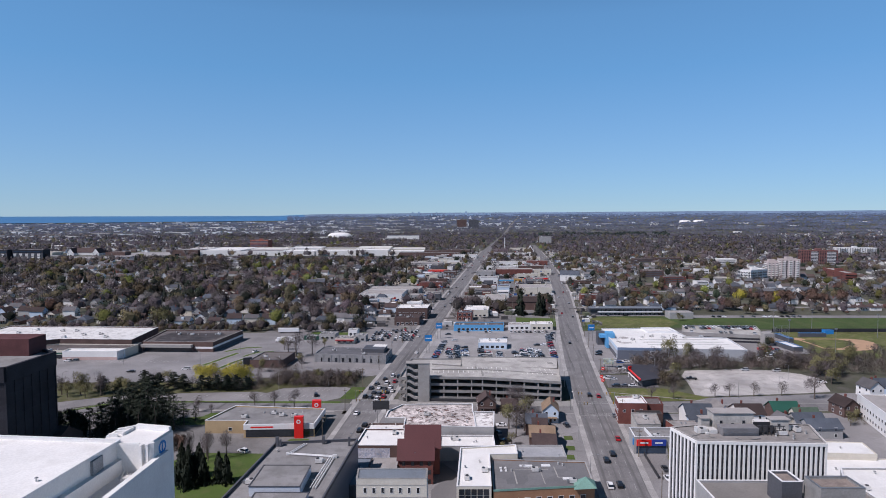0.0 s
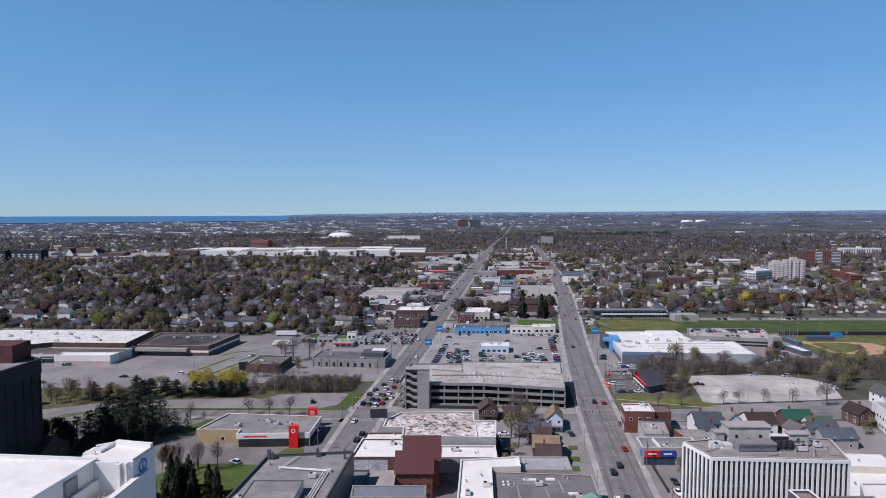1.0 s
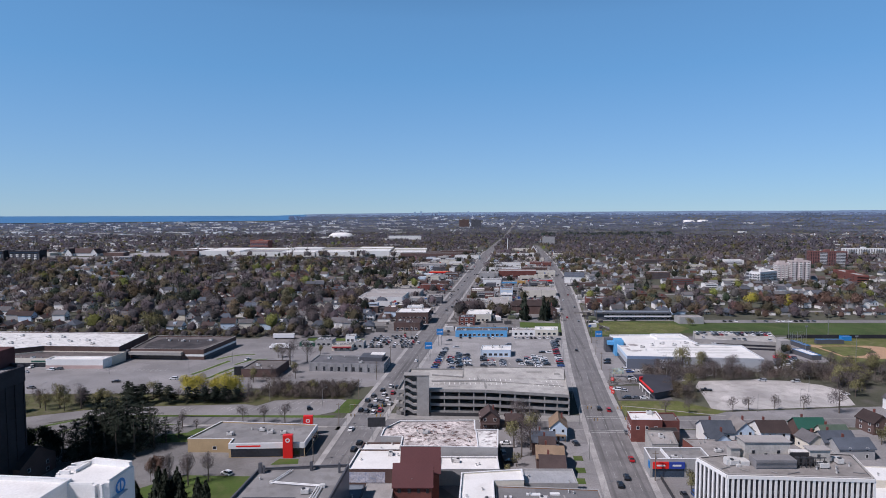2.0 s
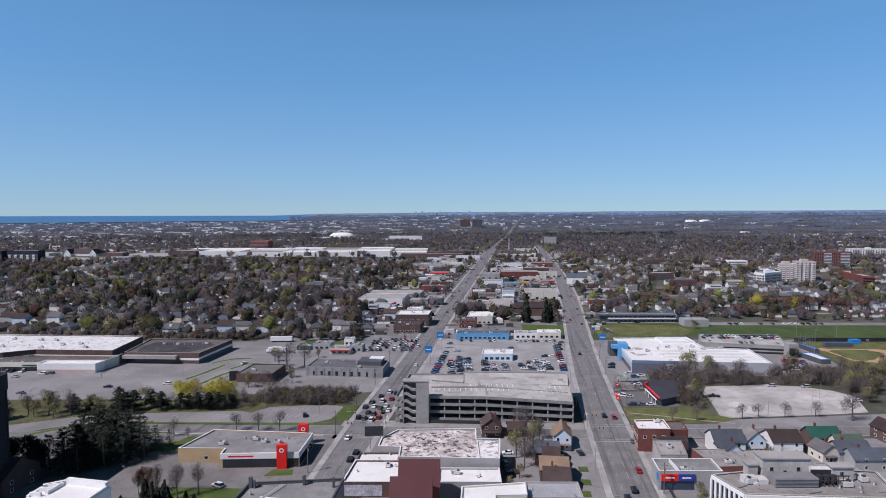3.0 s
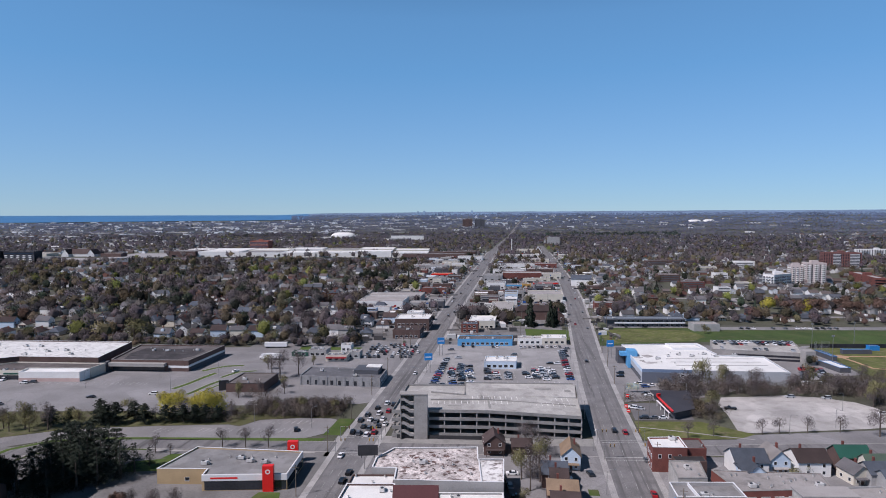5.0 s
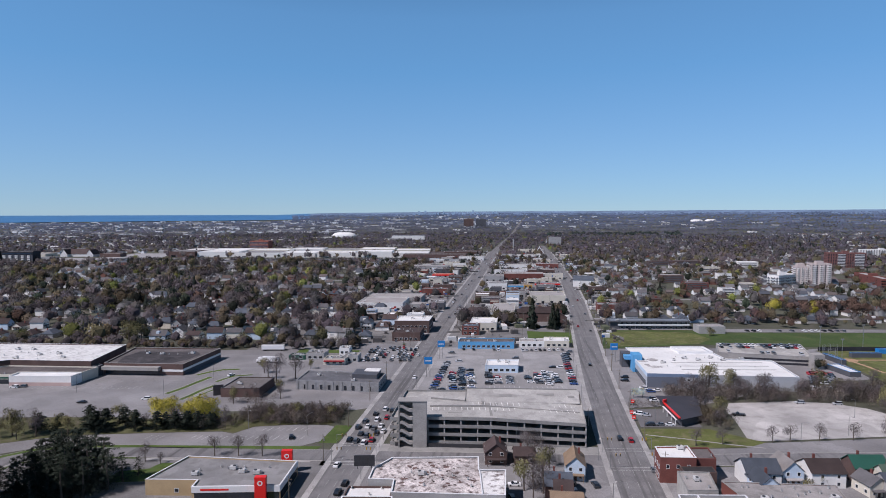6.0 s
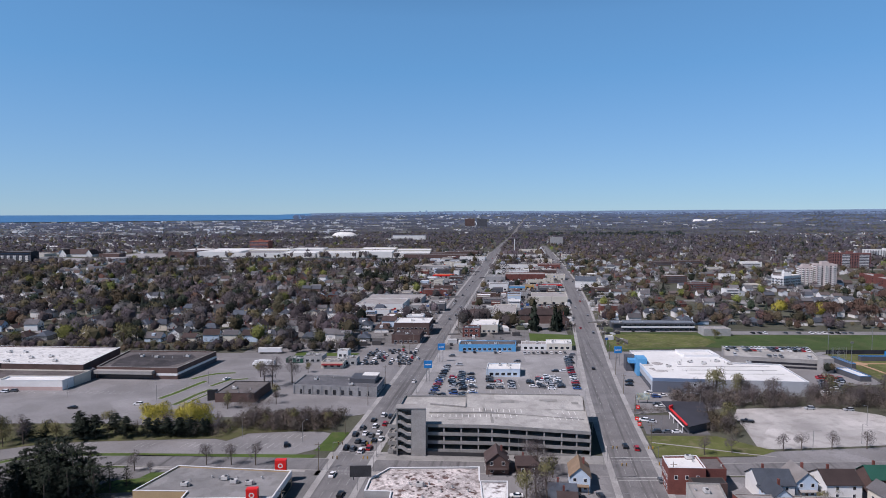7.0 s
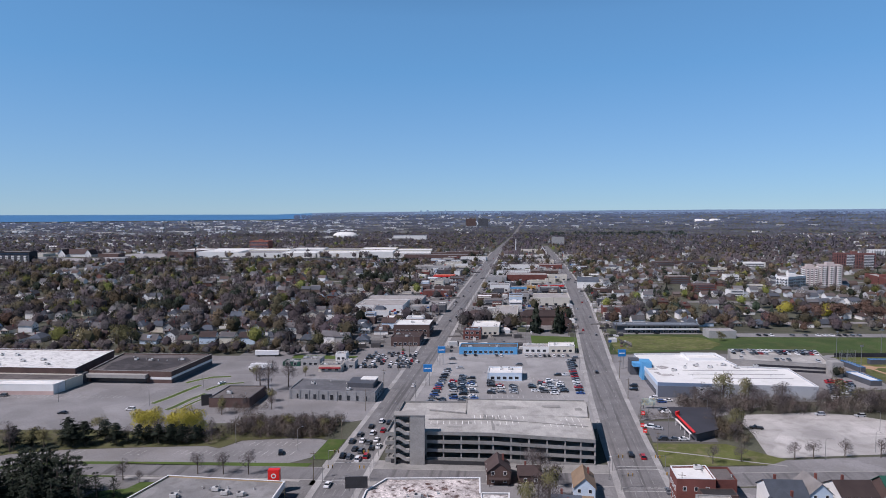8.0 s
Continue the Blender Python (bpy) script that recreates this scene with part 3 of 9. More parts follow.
def bay_marks():
    """Faded bay lines of the car parks and bars at the crossing."""
    bm = bmesh.new()

    def bar(x0, y0, x1, y1, w, z=0.075):
        d = Vector((x1 - x0, y1 - y0)).normalized()
        n = Vector((-d.y, d.x)) * w / 2
        bm.faces.new([bm.verts.new((x, y, z)) for x, y in ((x0 - n.x, y0 - n.y), (x1 - n.x, y1 - n.y), (x1 + n.x, y1 + n.y), (x0 + n.x, y0 + n.y))])
    for i in range(52):
        x = -205 + i * 2.8
        if i > 33 or i > 11 and i % 9 < 3:
            bar(x, 303.5, x + 1.6, 308.5, 0.14)
        if i > 43:
            bar(x, 314, x + 1.6, 318.5, 0.16)
    for y in (368, 380, 392, 402, 414):
        for i in range(7):
            bar(1 + i * 2.8, y, 1 + i * 2.8, y + 5, 0.14)
            bar(25 + i * 2.8, y, 25 + i * 2.8, y + 5, 0.14)
            bar(49 + i * 2.8, y, 49 + i * 2.8, y + 5, 0.14)
    for i in range(26):
        bar(-240 + i * 2.8, 376, -240 + i * 2.8, 381, 0.14)
    for c, y in ((-38.2, 279), (-34.6, 297.5), (72.8, 275), (75.3, 293)):
        bar(c - 8, y, c + 8, y, 0.2, 0.15)
        bar(c - 8, y + 2.6, c + 8, y + 2.6, 0.2, 0.15)
    tagged(new("bay_marking", mesh_of("bay_marking", bm, mat("bay_paint", (0.52, 0.52, 0.5), 0.3, 1.5, 0.2, 0.8, bump=0))), "faded white bay lines and crossing bars on asphalt", "road marking", "", "stuff")


bay_marks()

# ---- garage ----
def garage():
    """Open parking garage: sloped decks behind concrete spandrels, columns, a stair tower with zigzag flights."""
    e = thing("parking_garage", 0, 0, 0, 0, "weathered grey concrete parking garage with open decks and a stair tower", "parking garage")
    fl, fr = (-22.0, 300.0), (59.5, 296.5)
    bl, br = (-18.0, 337.0), (65.5, 338.0)

    def front(x):
        return fl[1] + (fr[1] - fl[1]) * (x - fl[0]) / (fr[0] - fl[0])

    def drop(x):
        return 0 if x < 20 else (x - 20) / 40 * 1.9

    levels = [1.0, 4.4, 7.9, 11.3]
    xs = [-6.4, 0.5, 7.5, 14.5, 20, 27, 34, 41, 48, 54, 59.5]
    # decks: one slab a level
    for k, z in enumerate(levels):
        bm = bmesh.new()
        pts = [fl, (20, front(20)), fr, br, (22, 337.5), bl]
        top = [bm.verts.new((x, y + (0.4 if y < 320 else 0), z - (drop(x) * (0.6 + 0.4 * z / 11.3) if y < 320 else drop(x) * 0.3))) for x, y in pts]
        low = [bm.verts.new((v.co.x, v.co.y, v.co.z - 0.35)) for v in top]
        for f in ((0, 1, 4, 5), (1, 2, 3, 4)):
            bm.faces.new([top[i] for i in f])
            bm.faces.new([low[i] for i in f[::-1]])
        for i in range(6):
            j = (i + 1) % 6
            bm.faces.new((top[j], top[i], low[i], low[j]))
        # lower decks take a darker concrete than the top deck
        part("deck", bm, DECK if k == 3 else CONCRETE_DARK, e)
    # spandrels: front, one piece a bay
    for z in levels:
        for a, b in zip(xs, xs[1:]):
            bm = bmesh.new()
            v = []
            for x in (a + 0.02, b - 0.02):
                y, dz = front(x), drop(x) * (0.6 + 0.4 * z / 11.3)
                v.append([bm.verts.new((x, yy, zz)) for yy, zz in ((y, z - 0.5 - dz), (y + 0.25, z - 0.5 - dz), (y + 0.25, z + 0.85 - dz), (y, z + 0.85 - dz))])
            bm.faces.new(v[0])
            bm.faces.new(v[1][::-1])
            for i in range(4):
                j = (i + 1) % 4
                bm.faces.new((v[0][j], v[0][i], v[1][i], v[1][j]))
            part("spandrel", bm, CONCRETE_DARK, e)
    for (a, b) in ((fr, br), (bl, fl), (br, bl)):
        for z in levels:
            bm = bmesh.new()
            p, q = Vector(a), Vector(b)
            n = Vector((-(q - p).y, (q - p).x)).normalized() * 0.25
            d0, d1 = drop(p.x) * (0.6 + 0.4 * z / 11.3) * (1 if p.y < 320 else 0.3), drop(q.x) * (0.6 + 0.4 * z / 11.3) * (1 if q.y < 320 else 0.3)
            c = [bm.verts.new((s.x, s.y, zz)) for s, zz in ((p, z - 0.45 - d0), (q, z - 0.45 - d1), (q, z + 0.95 - d1), (p, z + 0.95 - d0))]
            d = [bm.verts.new((vv.co.x + n.x, vv.co.y + n.y, vv.co.z)) for vv in c]
            bm.faces.new(c)
            bm.faces.new(d[::-1])
            for i in range(4):
                j = (i + 1) % 4
                bm.faces.new((c[j], c[i], d[i], d[j]))
            part("spandrel", bm, CONCRETE_DARK, e)
    for x in xs:
        for y in (front(x) + 0.5, front(x) + 18, 336.5):
            bm = bmesh.new()
            box(bm, x - 0.25, x + 0.25, y - 0.2, y + 0.4, 0, 10.9 - drop(x) * (1 if y < 330 else 0.3))
            part("column", bm, CONCRETE, e)
    # screen added between the ramps: blocks light so the decks stay dark
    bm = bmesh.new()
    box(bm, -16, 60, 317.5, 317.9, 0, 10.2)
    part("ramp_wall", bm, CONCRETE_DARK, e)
    # upper ramp and barriers on the roof
    bm = bmesh.new()
    v = [bm.verts.new(p) for p in ((10, 322, 11.42), (62, 321, 10.9), (65, 337.5, 12.1), (11, 337.2, 12.7), (10, 322, 11.2), (62, 321, 10.5), (65, 337.5, 10.5), (11, 337.2, 11))]
    for q in ((0, 1, 2, 3), (0, 4, 5, 1), (1, 5, 6, 2), (2, 6, 7, 3), (3, 7, 4, 0)):
        bm.faces.new([v[i] for i in q])
    part("upper_ramp", bm, DECK, e)
    for a, b in (((-6, 314.4, 11.3), (18.5, 314.8, 11.3)), ((18.5, 314.8, 11.3), (60, 311, 9.6)), ((10, 337.4, 12.5), (64, 337.6, 12.0)), ((9.8, 322, 11.3), (10.6, 337, 12.4)), ((-6, 326, 11.3), (9.8, 322, 11.3)), ((18, 315.2, 11.3), (17.5, 321.8, 11.3))):
        p, q = Vector(a), Vector(b)
        bm = bmesh.new()
        n = Vector((-(q - p).y, (q - p).x, 0)).normalized() * 0.12
        c = [bm.verts.new(s) for s in (p - n, q - n, q + n, p + n)]
        d = [bm.verts.new(vv.co + Vector((0, 0, 0.7))) for vv in c]
        bm.faces.new(d)
        for i in range(4):
            j = (i + 1) % 4
            bm.faces.new((c[i], c[j], d[j], d[i]))
        part("barrier", bm, CONCRETE_DARK, e)
    # painted bays, joints and patches on the roof
    def deck_z(x, y):
        return 11.345 - drop(x) * (1 - 0.7 * min(1, max(0, (y - 298) / 39)))

    def sheet(bm, x0, x1, y0, y1, lift=0.0):
        bm.faces.new([bm.verts.new((x, y, deck_z(x, y) + lift)) for x, y in ((x0, y0), (x1, y0), (x1, y1), (x0, y1))])
    bm = bmesh.new()
    for i in range(25):
        x = -5 + i * 2.6
        sheet(bm, x, x + 0.26, 309.4, 313.6, 0.05 if x < 20 else 0.2)
        if x > 12:
            sheet(bm, x, x + 0.26, 316.2, 320.6, 0.2)
    tagged(part("bay_line", bm, mat("deck_paint", (0.72, 0.71, 0.69), 0.2, 1.5, 0.3, 0.8, bump=0), e), kind="stuff")
    bm = bmesh.new()
    for x, y, w, d in ((20, 303, 1.2, 11.5), (17, 315.5, 5, 4), (23, 316, 3, 4.5), (8, 310, 4, 2.5), (22, 308, 5, 2.2), (34, 307, 3, 2), (46, 306, 4, 1.6), (2, 306, 6, 1.4), (52, 316.5, 4, 2.6), (30, 302, 8, 1.2)):
        sheet(bm, x, x + w, y, y + d, 0.025)
    tagged(part("deck_patch", bm, CONCRETE_DARK, e, "darker repair patches"), kind="stuff")
    bm = bmesh.new()
    for x, y, w, d in ((26, 328, 6, 3), (44, 330, 8, 2.4), (58, 327, 3, 3)):
        zz = lambda y: 11.44 + (y - 322) / 15.5 * 1.25 - (x - 10) / 52 * 0.5
        bm.faces.new([bm.verts.new((xx, yy, zz(yy) + 0.06)) for xx, yy in ((x, y), (x + w, y), (x + w, y + d), (x, y + d))])
    tagged(part("deck_patch", bm, CONCRETE_DARK, e), kind="stuff")
    # stair tower
    bm = bmesh.new()
    box(bm, -12.6, -6.8, 296.0, 300.5, 0, 19.4)
    part("stair_tower", bm, CONCRETE, e, "tall grey concrete stair tower")
    bm = bmesh.new()
    box(bm, -18.6, -12.6, 300.0, 300.4, 0, 19.4)
    part("stair_back_wall", bm, CONCRETE_DARK, e)
    bm = bmesh.new()
    box(bm, -18.8, -6.6, 295.8, 300.7, 19.4, 19.9)
    part("tower_cap", bm, CONCRETE, e)
    bm = bmesh.new()
    box(bm, -18.6, -18.1, 296.0, 300.4, 0, 19.4)
    part("tower_wall", bm, CONCRETE_DARK, e)
    for k in range(5):
        z = 0.4 + k * 3.45
        bm = bmesh.new()
        c = []
        for x, zz in ((-18.0, z + 3.0), (-16.9, z + 3.0), (-14.2, z + 1.3), (-12.7, z + 1.3)):
            c.append([bm.verts.new((x, yy, zz + h)) for yy, h in ((296.1, -0.3), (297.4, -0.3), (297.4, 0.9), (296.1, 0.9))])
        for a, b in zip(c, c[1:]):
            for i in range(4):
                j = (i + 1) % 4
                bm.faces.new((a[j], a[i], b[i], b[j]))
        bm.faces.new(c[0])
        bm.faces.new(c[-1][::-1])
        part("stair_flight", bm, CONCRETE, e)
        bm = bmesh.new()
        c = []
        for x, zz in ((-16.9, z - 0.4), (-14.2, z + 1.3)):
            c.append([bm.verts.new((x, yy, zz + h)) for yy, h in ((298.0, -0.3), (299.2, -0.3), (299.2, 0.2), (298.0, 0.2))])
        for i in range(4):
            j = (i + 1) % 4
            bm.faces.new((c[0][j], c[0][i], c[1][i], c[1][j]))
        part("stair_flight", bm, CONCRETE_DARK, e)
    # bays left of the tower with slanting braces
    for z in levels:
        bm = bmesh.new()
        box(bm, -22.4, -18.7, 298.2, 298.5, z - 0.7, z + 0.9)
        part("spandrel", bm, CONCRETE_DARK, e)
        bm = bmesh.new()
        tube(bm, (-22.0, 298.6, z - 2.8), (-19.2, 298.6, z - 0.6), 0.18)
        part("brace", bm, CONCRETE, e)


garage()


# ---- roof things ----
def rooftop_unit():
    e = thing("rooftop_unit", 0, 0, -200, 0, "pale metal air-handling unit on a flat roof", "rooftop unit", "rooftop units")
    bm = bmesh.new()
    box(bm, -1.1, 1.1, -0.8, 0.8, 0.25, 1.35)
    bmesh.ops.bevel(bm, geom=bm.edges[:], offset=0.05, segments=1)
    body = part("body", bm, DUCT, e)
    bm = bmesh.new()
    tube(bm, (-0.45, 0, 1.35), (-0.45, 0, 1.6), 0.5, 0.5, 12)
    part("fan_cowl", bm, DARK_METAL, body)
    bm = bmesh.new()
    box(bm, 1.1, 1.9, -0.5, 0.5, 0.3, 1.0)
    part("intake_hood", bm, METAL, body)
    bm = bmesh.new()
    box(bm, -1.0, 1.0, -0.7, 0.7, 0, 0.25)
    part("curb", bm, DARK_METAL, e)
    return e


def roof_vent():
    e = thing("roof_vent", 0, 0, -200, 0, "small grey vent pipe with a cap on a flat roof", "roof vent", "roof vents")
    bm = bmesh.new()
    tube(bm, (0, 0, 0), (0, 0, 0.7), 0.22, 0.22, 8)
    pipe = part("pipe", bm, DUCT, e)
    bm = bmesh.new()
    tube(bm, (0, 0, 0.72), (0, 0, 0.9), 0.42, 0.2, 8)
    part("cap", bm, METAL, pipe)
    return e


UNIT, VENT = rooftop_unit(), roof_vent()
rng = random.Random(7)
FIRST = set()


def put(ob, m):
    """Stand a thing at m: the first time itself, then copies."""
    if ob.name not in FIRST:
        FIRST.add(ob.name)
        ob.matrix_basis = m
        return ob
    return copy_thing(ob, m)


def fit_out(pts, h, units=1, vents=2, z=0.0):
    """Roof units and vents at loose places on a roof."""
    for k, ob in [(i, UNIT) for i in range(units)] + [(i, VENT) for i in range(vents)]:
        n = units if ob is UNIT else vents
        u, v = 0.08 + 0.84 * (k + rng.random()) / n, rng.uniform(0.1, 0.9)
        a, b, c, d = (Vector(p) for p in (pts[0], pts[1], pts[2], pts[-1]))
        p = a.lerp(b, u).lerp(d.lerp(c, u), v)
        put(ob, pose(p.x, p.y, h + z, 0, 0, rng.choice((0, 90, 180, 5))))


def simple(name, label, pts, h, wall, roof, units=1, vents=2, **kw):
    e, loc = building(name, label, pts, h, wall, roof, **kw)
    fit_out(pts, h, units, vents)
    return e, loc


# ---- white office block with ribs ----
def ribbed_office():
    pts = [(68.4, 158.0), (102, 156.0), (106, 170), (86, 172.5), (65.4, 168.0)]
    H = 33.6
    e, loc = building("office_block", "white office block with vertical ribs and dark window strips", pts, H, DARK_WALL, mat("grimy_gravel_roof", (0.24, 0.225, 0.215), 0.16, 1.0, 0.1, 0.95, stain=0.6, stain_col=(0.15, 0.14, 0.132), slab=0.15, crack=0.0), 0.22, CONCRETE, "office building")
    rib = bmesh.new()
    box(rib, -0.27, 0.27, -0.32, 0.05, 0, H - 0.7)
    rib = mesh_of("rib", rib, WHITE_WALL)
    for edge, cnt in ((0, 27), (4, 7), (1, 8)):
        p, q = Vector(loc[edge]), Vector(loc[(edge + 1) % 5])
        ang = math.degrees(math.atan2((q - p).y, (q - p).x))
        for i in range(cnt + 1):
            s = p.lerp(q, i / cnt)
            share("rib", rib, e, pose(s.x, s.y, 0, 0, 0, ang))
        band(e, loc, edge, H - 0.7, H + 0.12, 0.4, WHITE_WALL, "fascia", inner=0.0)
        for k in range(9):
            band(e, loc, edge, 2.2 + k * 3.4, 2.8 + k * 3.4, 0.06, CHAR_WALL, "spandrel")
    cx, cy = e.location.x, e.location.y
    for x0, x1, y0, y1, h, ww in ((77, 88.5, 167.2, 171.4, 4.4, 3), (92, 97, 164.6, 167, 3.4, 1), (73.6, 76, 167.4, 169.6, 2.8, 0)):
        bm = bmesh.new()
        box(bm, x0 - cx, x1 - cx, y0 - cy, y1 - cy, H, H + h)
        part("roof_house", bm, mat("grimy_render", (0.42, 0.4, 0.37), 0.15, 0.6, 0.1, 0.85, stain=0.5, stain_col=(0.26, 0.24, 0.22)), e, "weathered pale roof house")
        bm = bmesh.new()
        box(bm, x0 - 0.3 - cx, x1 + 0.3 - cx, y0 - 0.3 - cy, y1 + 0.3 - cy, H + h, H + h + 0.25)
        part("roof_house_top", bm, TAN_ROOF, e)
        me = window_mesh(1.0, 1.1, GREY_WALL, GLASS)
        for k in range(ww):
            share("window", me, e, pose(x0 + 2.2 + k * 3.2 - cx, y0 - cy, H + (1.4 if k != 1 else 0.6)))
    bm = bmesh.new()
    tube(bm, (88 - cx, 166.6 - cy, H + 2.2), (92.5 - cx, 166.2 - cy, H + 2.2), 0.8, 0.8, 10)
    tube(bm, (92.5 - cx, 166.2 - cy, H + 2.2), (93 - cx, 166.2 - cy, H), 0.8, 0.8, 10)
    part("duct", bm, DUCT, e)
    bm = bmesh.new()
    box(bm, 77 - cx, 87 - cx, 161.5 - cy, 165 - cy, H, H + 2.2)
    part("penthouse", bm, mat("louvre_grey", (0.2, 0.195, 0.2), 0.12, 0.8, 0.2, 0.7), e, "dark grey louvred roof penthouse")
    slat = bmesh.new()
    box(slat, 77.1 - cx, 86.9 - cx, 161.36 - cy, 161.5 - cy, 0, 0.1)
    slat = mesh_of("louvre", slat, mat("louvre_grey", (0.2, 0.195, 0.2)))
    for k in range(6):
        share("louvre", slat, e, pose(0, 0, H + 0.3 + k * 0.32))
    for k in range(3):
        bm = bmesh.new()
        tube(bm, (88.3 + k * 1.7 - cx, 163.6 - cy, H + 0.1), (88.3 + k * 1.7 - cx, 163.6 - cy, H + 2.1), 0.7, 0.7, 12)
        part("fan_drum", bm, DARK_METAL, e)
    bm = bmesh.new()
    for i in range(7):
        tube(bm, (87.4 + i * 1.1 - cx, 162 - cy, H), (87.4 + i * 1.1 - cx, 162 - cy, H + 2.7), 0.09)
    box(bm, 87.2 - cx, 94.4 - cx, 161.9 - cy, 162.1 - cy, H + 2.5, H + 2.7)
    box(bm, 87.2 - cx, 94.4 - cx, 161.9 - cy, 162.1 - cy, H + 1.4, H + 1.55)
    box(bm, 87.2 - cx, 94.4 - cx, 165.0 - cy, 165.2 - cy, H + 0.2, H + 2.7)
    part("equipment_frame", bm, DARK_METAL, e)
    for x, w, d, hh in ((72.4, 1.6, 1.0, 1.5), (75.3, 1.1, 1.3, 1.1), (73.4, 0.5, 2.0, 0.6)):
        bm = bmesh.new()
        box(bm, x - w - cx, x + w - cx, 164.5 - d - cy, 164.5 + d - cy, H, H + hh)
        bmesh.ops.bevel(bm, geom=bm.edges[:], offset=0.18, segments=2)
        part("duct_box", bm, DUCT, e)
    for k in range(9):
        bm = bmesh.new()
        xx, yy = rng.uniform(70, 100), rng.uniform(159, 167)
        tube(bm, (xx - cx, yy - cy, H + 0.15), (xx + rng.uniform(-4, 4) - cx, yy + rng.uniform(-2, 2) - cy, H + 0.15), 0.1, 0.1, 6)
        part("conduit", bm, METAL, e)
    fit_out([(90, 158), (101, 157), (103, 168), (92, 168)], H, 3, 6)
    fit_out([(69, 162), (76, 160), (78, 168), (72, 168)], H, 1, 3)
    # lower wing in front
    p2 = [(67.0, 126), (108, 126), (108, 154.6), (67.3, 155)]
    e, loc = building("office_wing", "grey flat-roofed wing beside the white office block", p2, 23.6, GREY_WALL, mat("drab_membrane", (0.19, 0.18, 0.172), 0.1, 0.5, 0.08, 0.9, stain=0.4, stain_col=(0.14, 0.132, 0.126)), 0.6, STRIPE_WHITE, "office building")
    windows(e, loc, 3, 8, 6, 1.5, 3.3, 1.6, 1.7)
    cx, cy = e.location.x, e.location.y
    for x0, x1, y0, y1, h, wl_ in ((82.3, 87.3, 141.6, 148, 6.2, CHAR_WALL), (88.2, 98.6, 136, 142.6, 7.2, CONCRETE_DARK), (80, 86, 134, 138, 3.6, CHAR_WALL)):
        bm = bmesh.new()
        o = [(x0 - cx, y0 - cy), (x1 - cx, y0 - cy), (x1 - cx, y1 - cy), (x0 - cx, y1 - cy)]
        ring(bm, o, inset(o, 0.4), 23.6, 23.6 + h)
        part("plant_room", bm, wl_, e)
        bm = bmesh.new()
        prism(bm, inset(o, 0.38), 23.4 + h - 0.8, 23.4 + h - 0.4)
        part("plant_roof", bm, mat("rusty_roof", (0.22, 0.185, 0.165), 0.2, 0.8, 0.12, 0.95, stain=0.6, stain_col=(0.13, 0.1, 0.088)), e)
        bm = bmesh.new()
        ring(bm, inset(o, -0.06), inset(o, 0.46), 23.6 + h, 23.72 + h)
        part("coping", bm, STRIPE_WHITE if wl_ is CHAR_WALL else METAL, e)
    simple("flat_roofed_block", "low block with a bright white membrane roof", [(133, 203.4), (150, 202), (152.5, 213), (140, 214)], 11.5, CREAM_WALL, WHITE_ROOF, 0, 1, parapet=0.25)
    simple("flat_roofed_block", "wide low block with a white membrane roof", [(112, 186.4), (175, 186), (175, 203), (133, 203.2), (120, 203)], 9.5, CREAM_WALL, WHITE_ROOF, 1, 3, parapet=0.3)
    simple("flat_roofed_block", "taller block with a white membrane roof", [(112, 160), (170, 160), (170, 185.8), (126.5, 186)], 13.4, GREY_WALL, WHITE_ROOF, 2, 4, coping=STRIPE_WHITE)


ribbed_office()


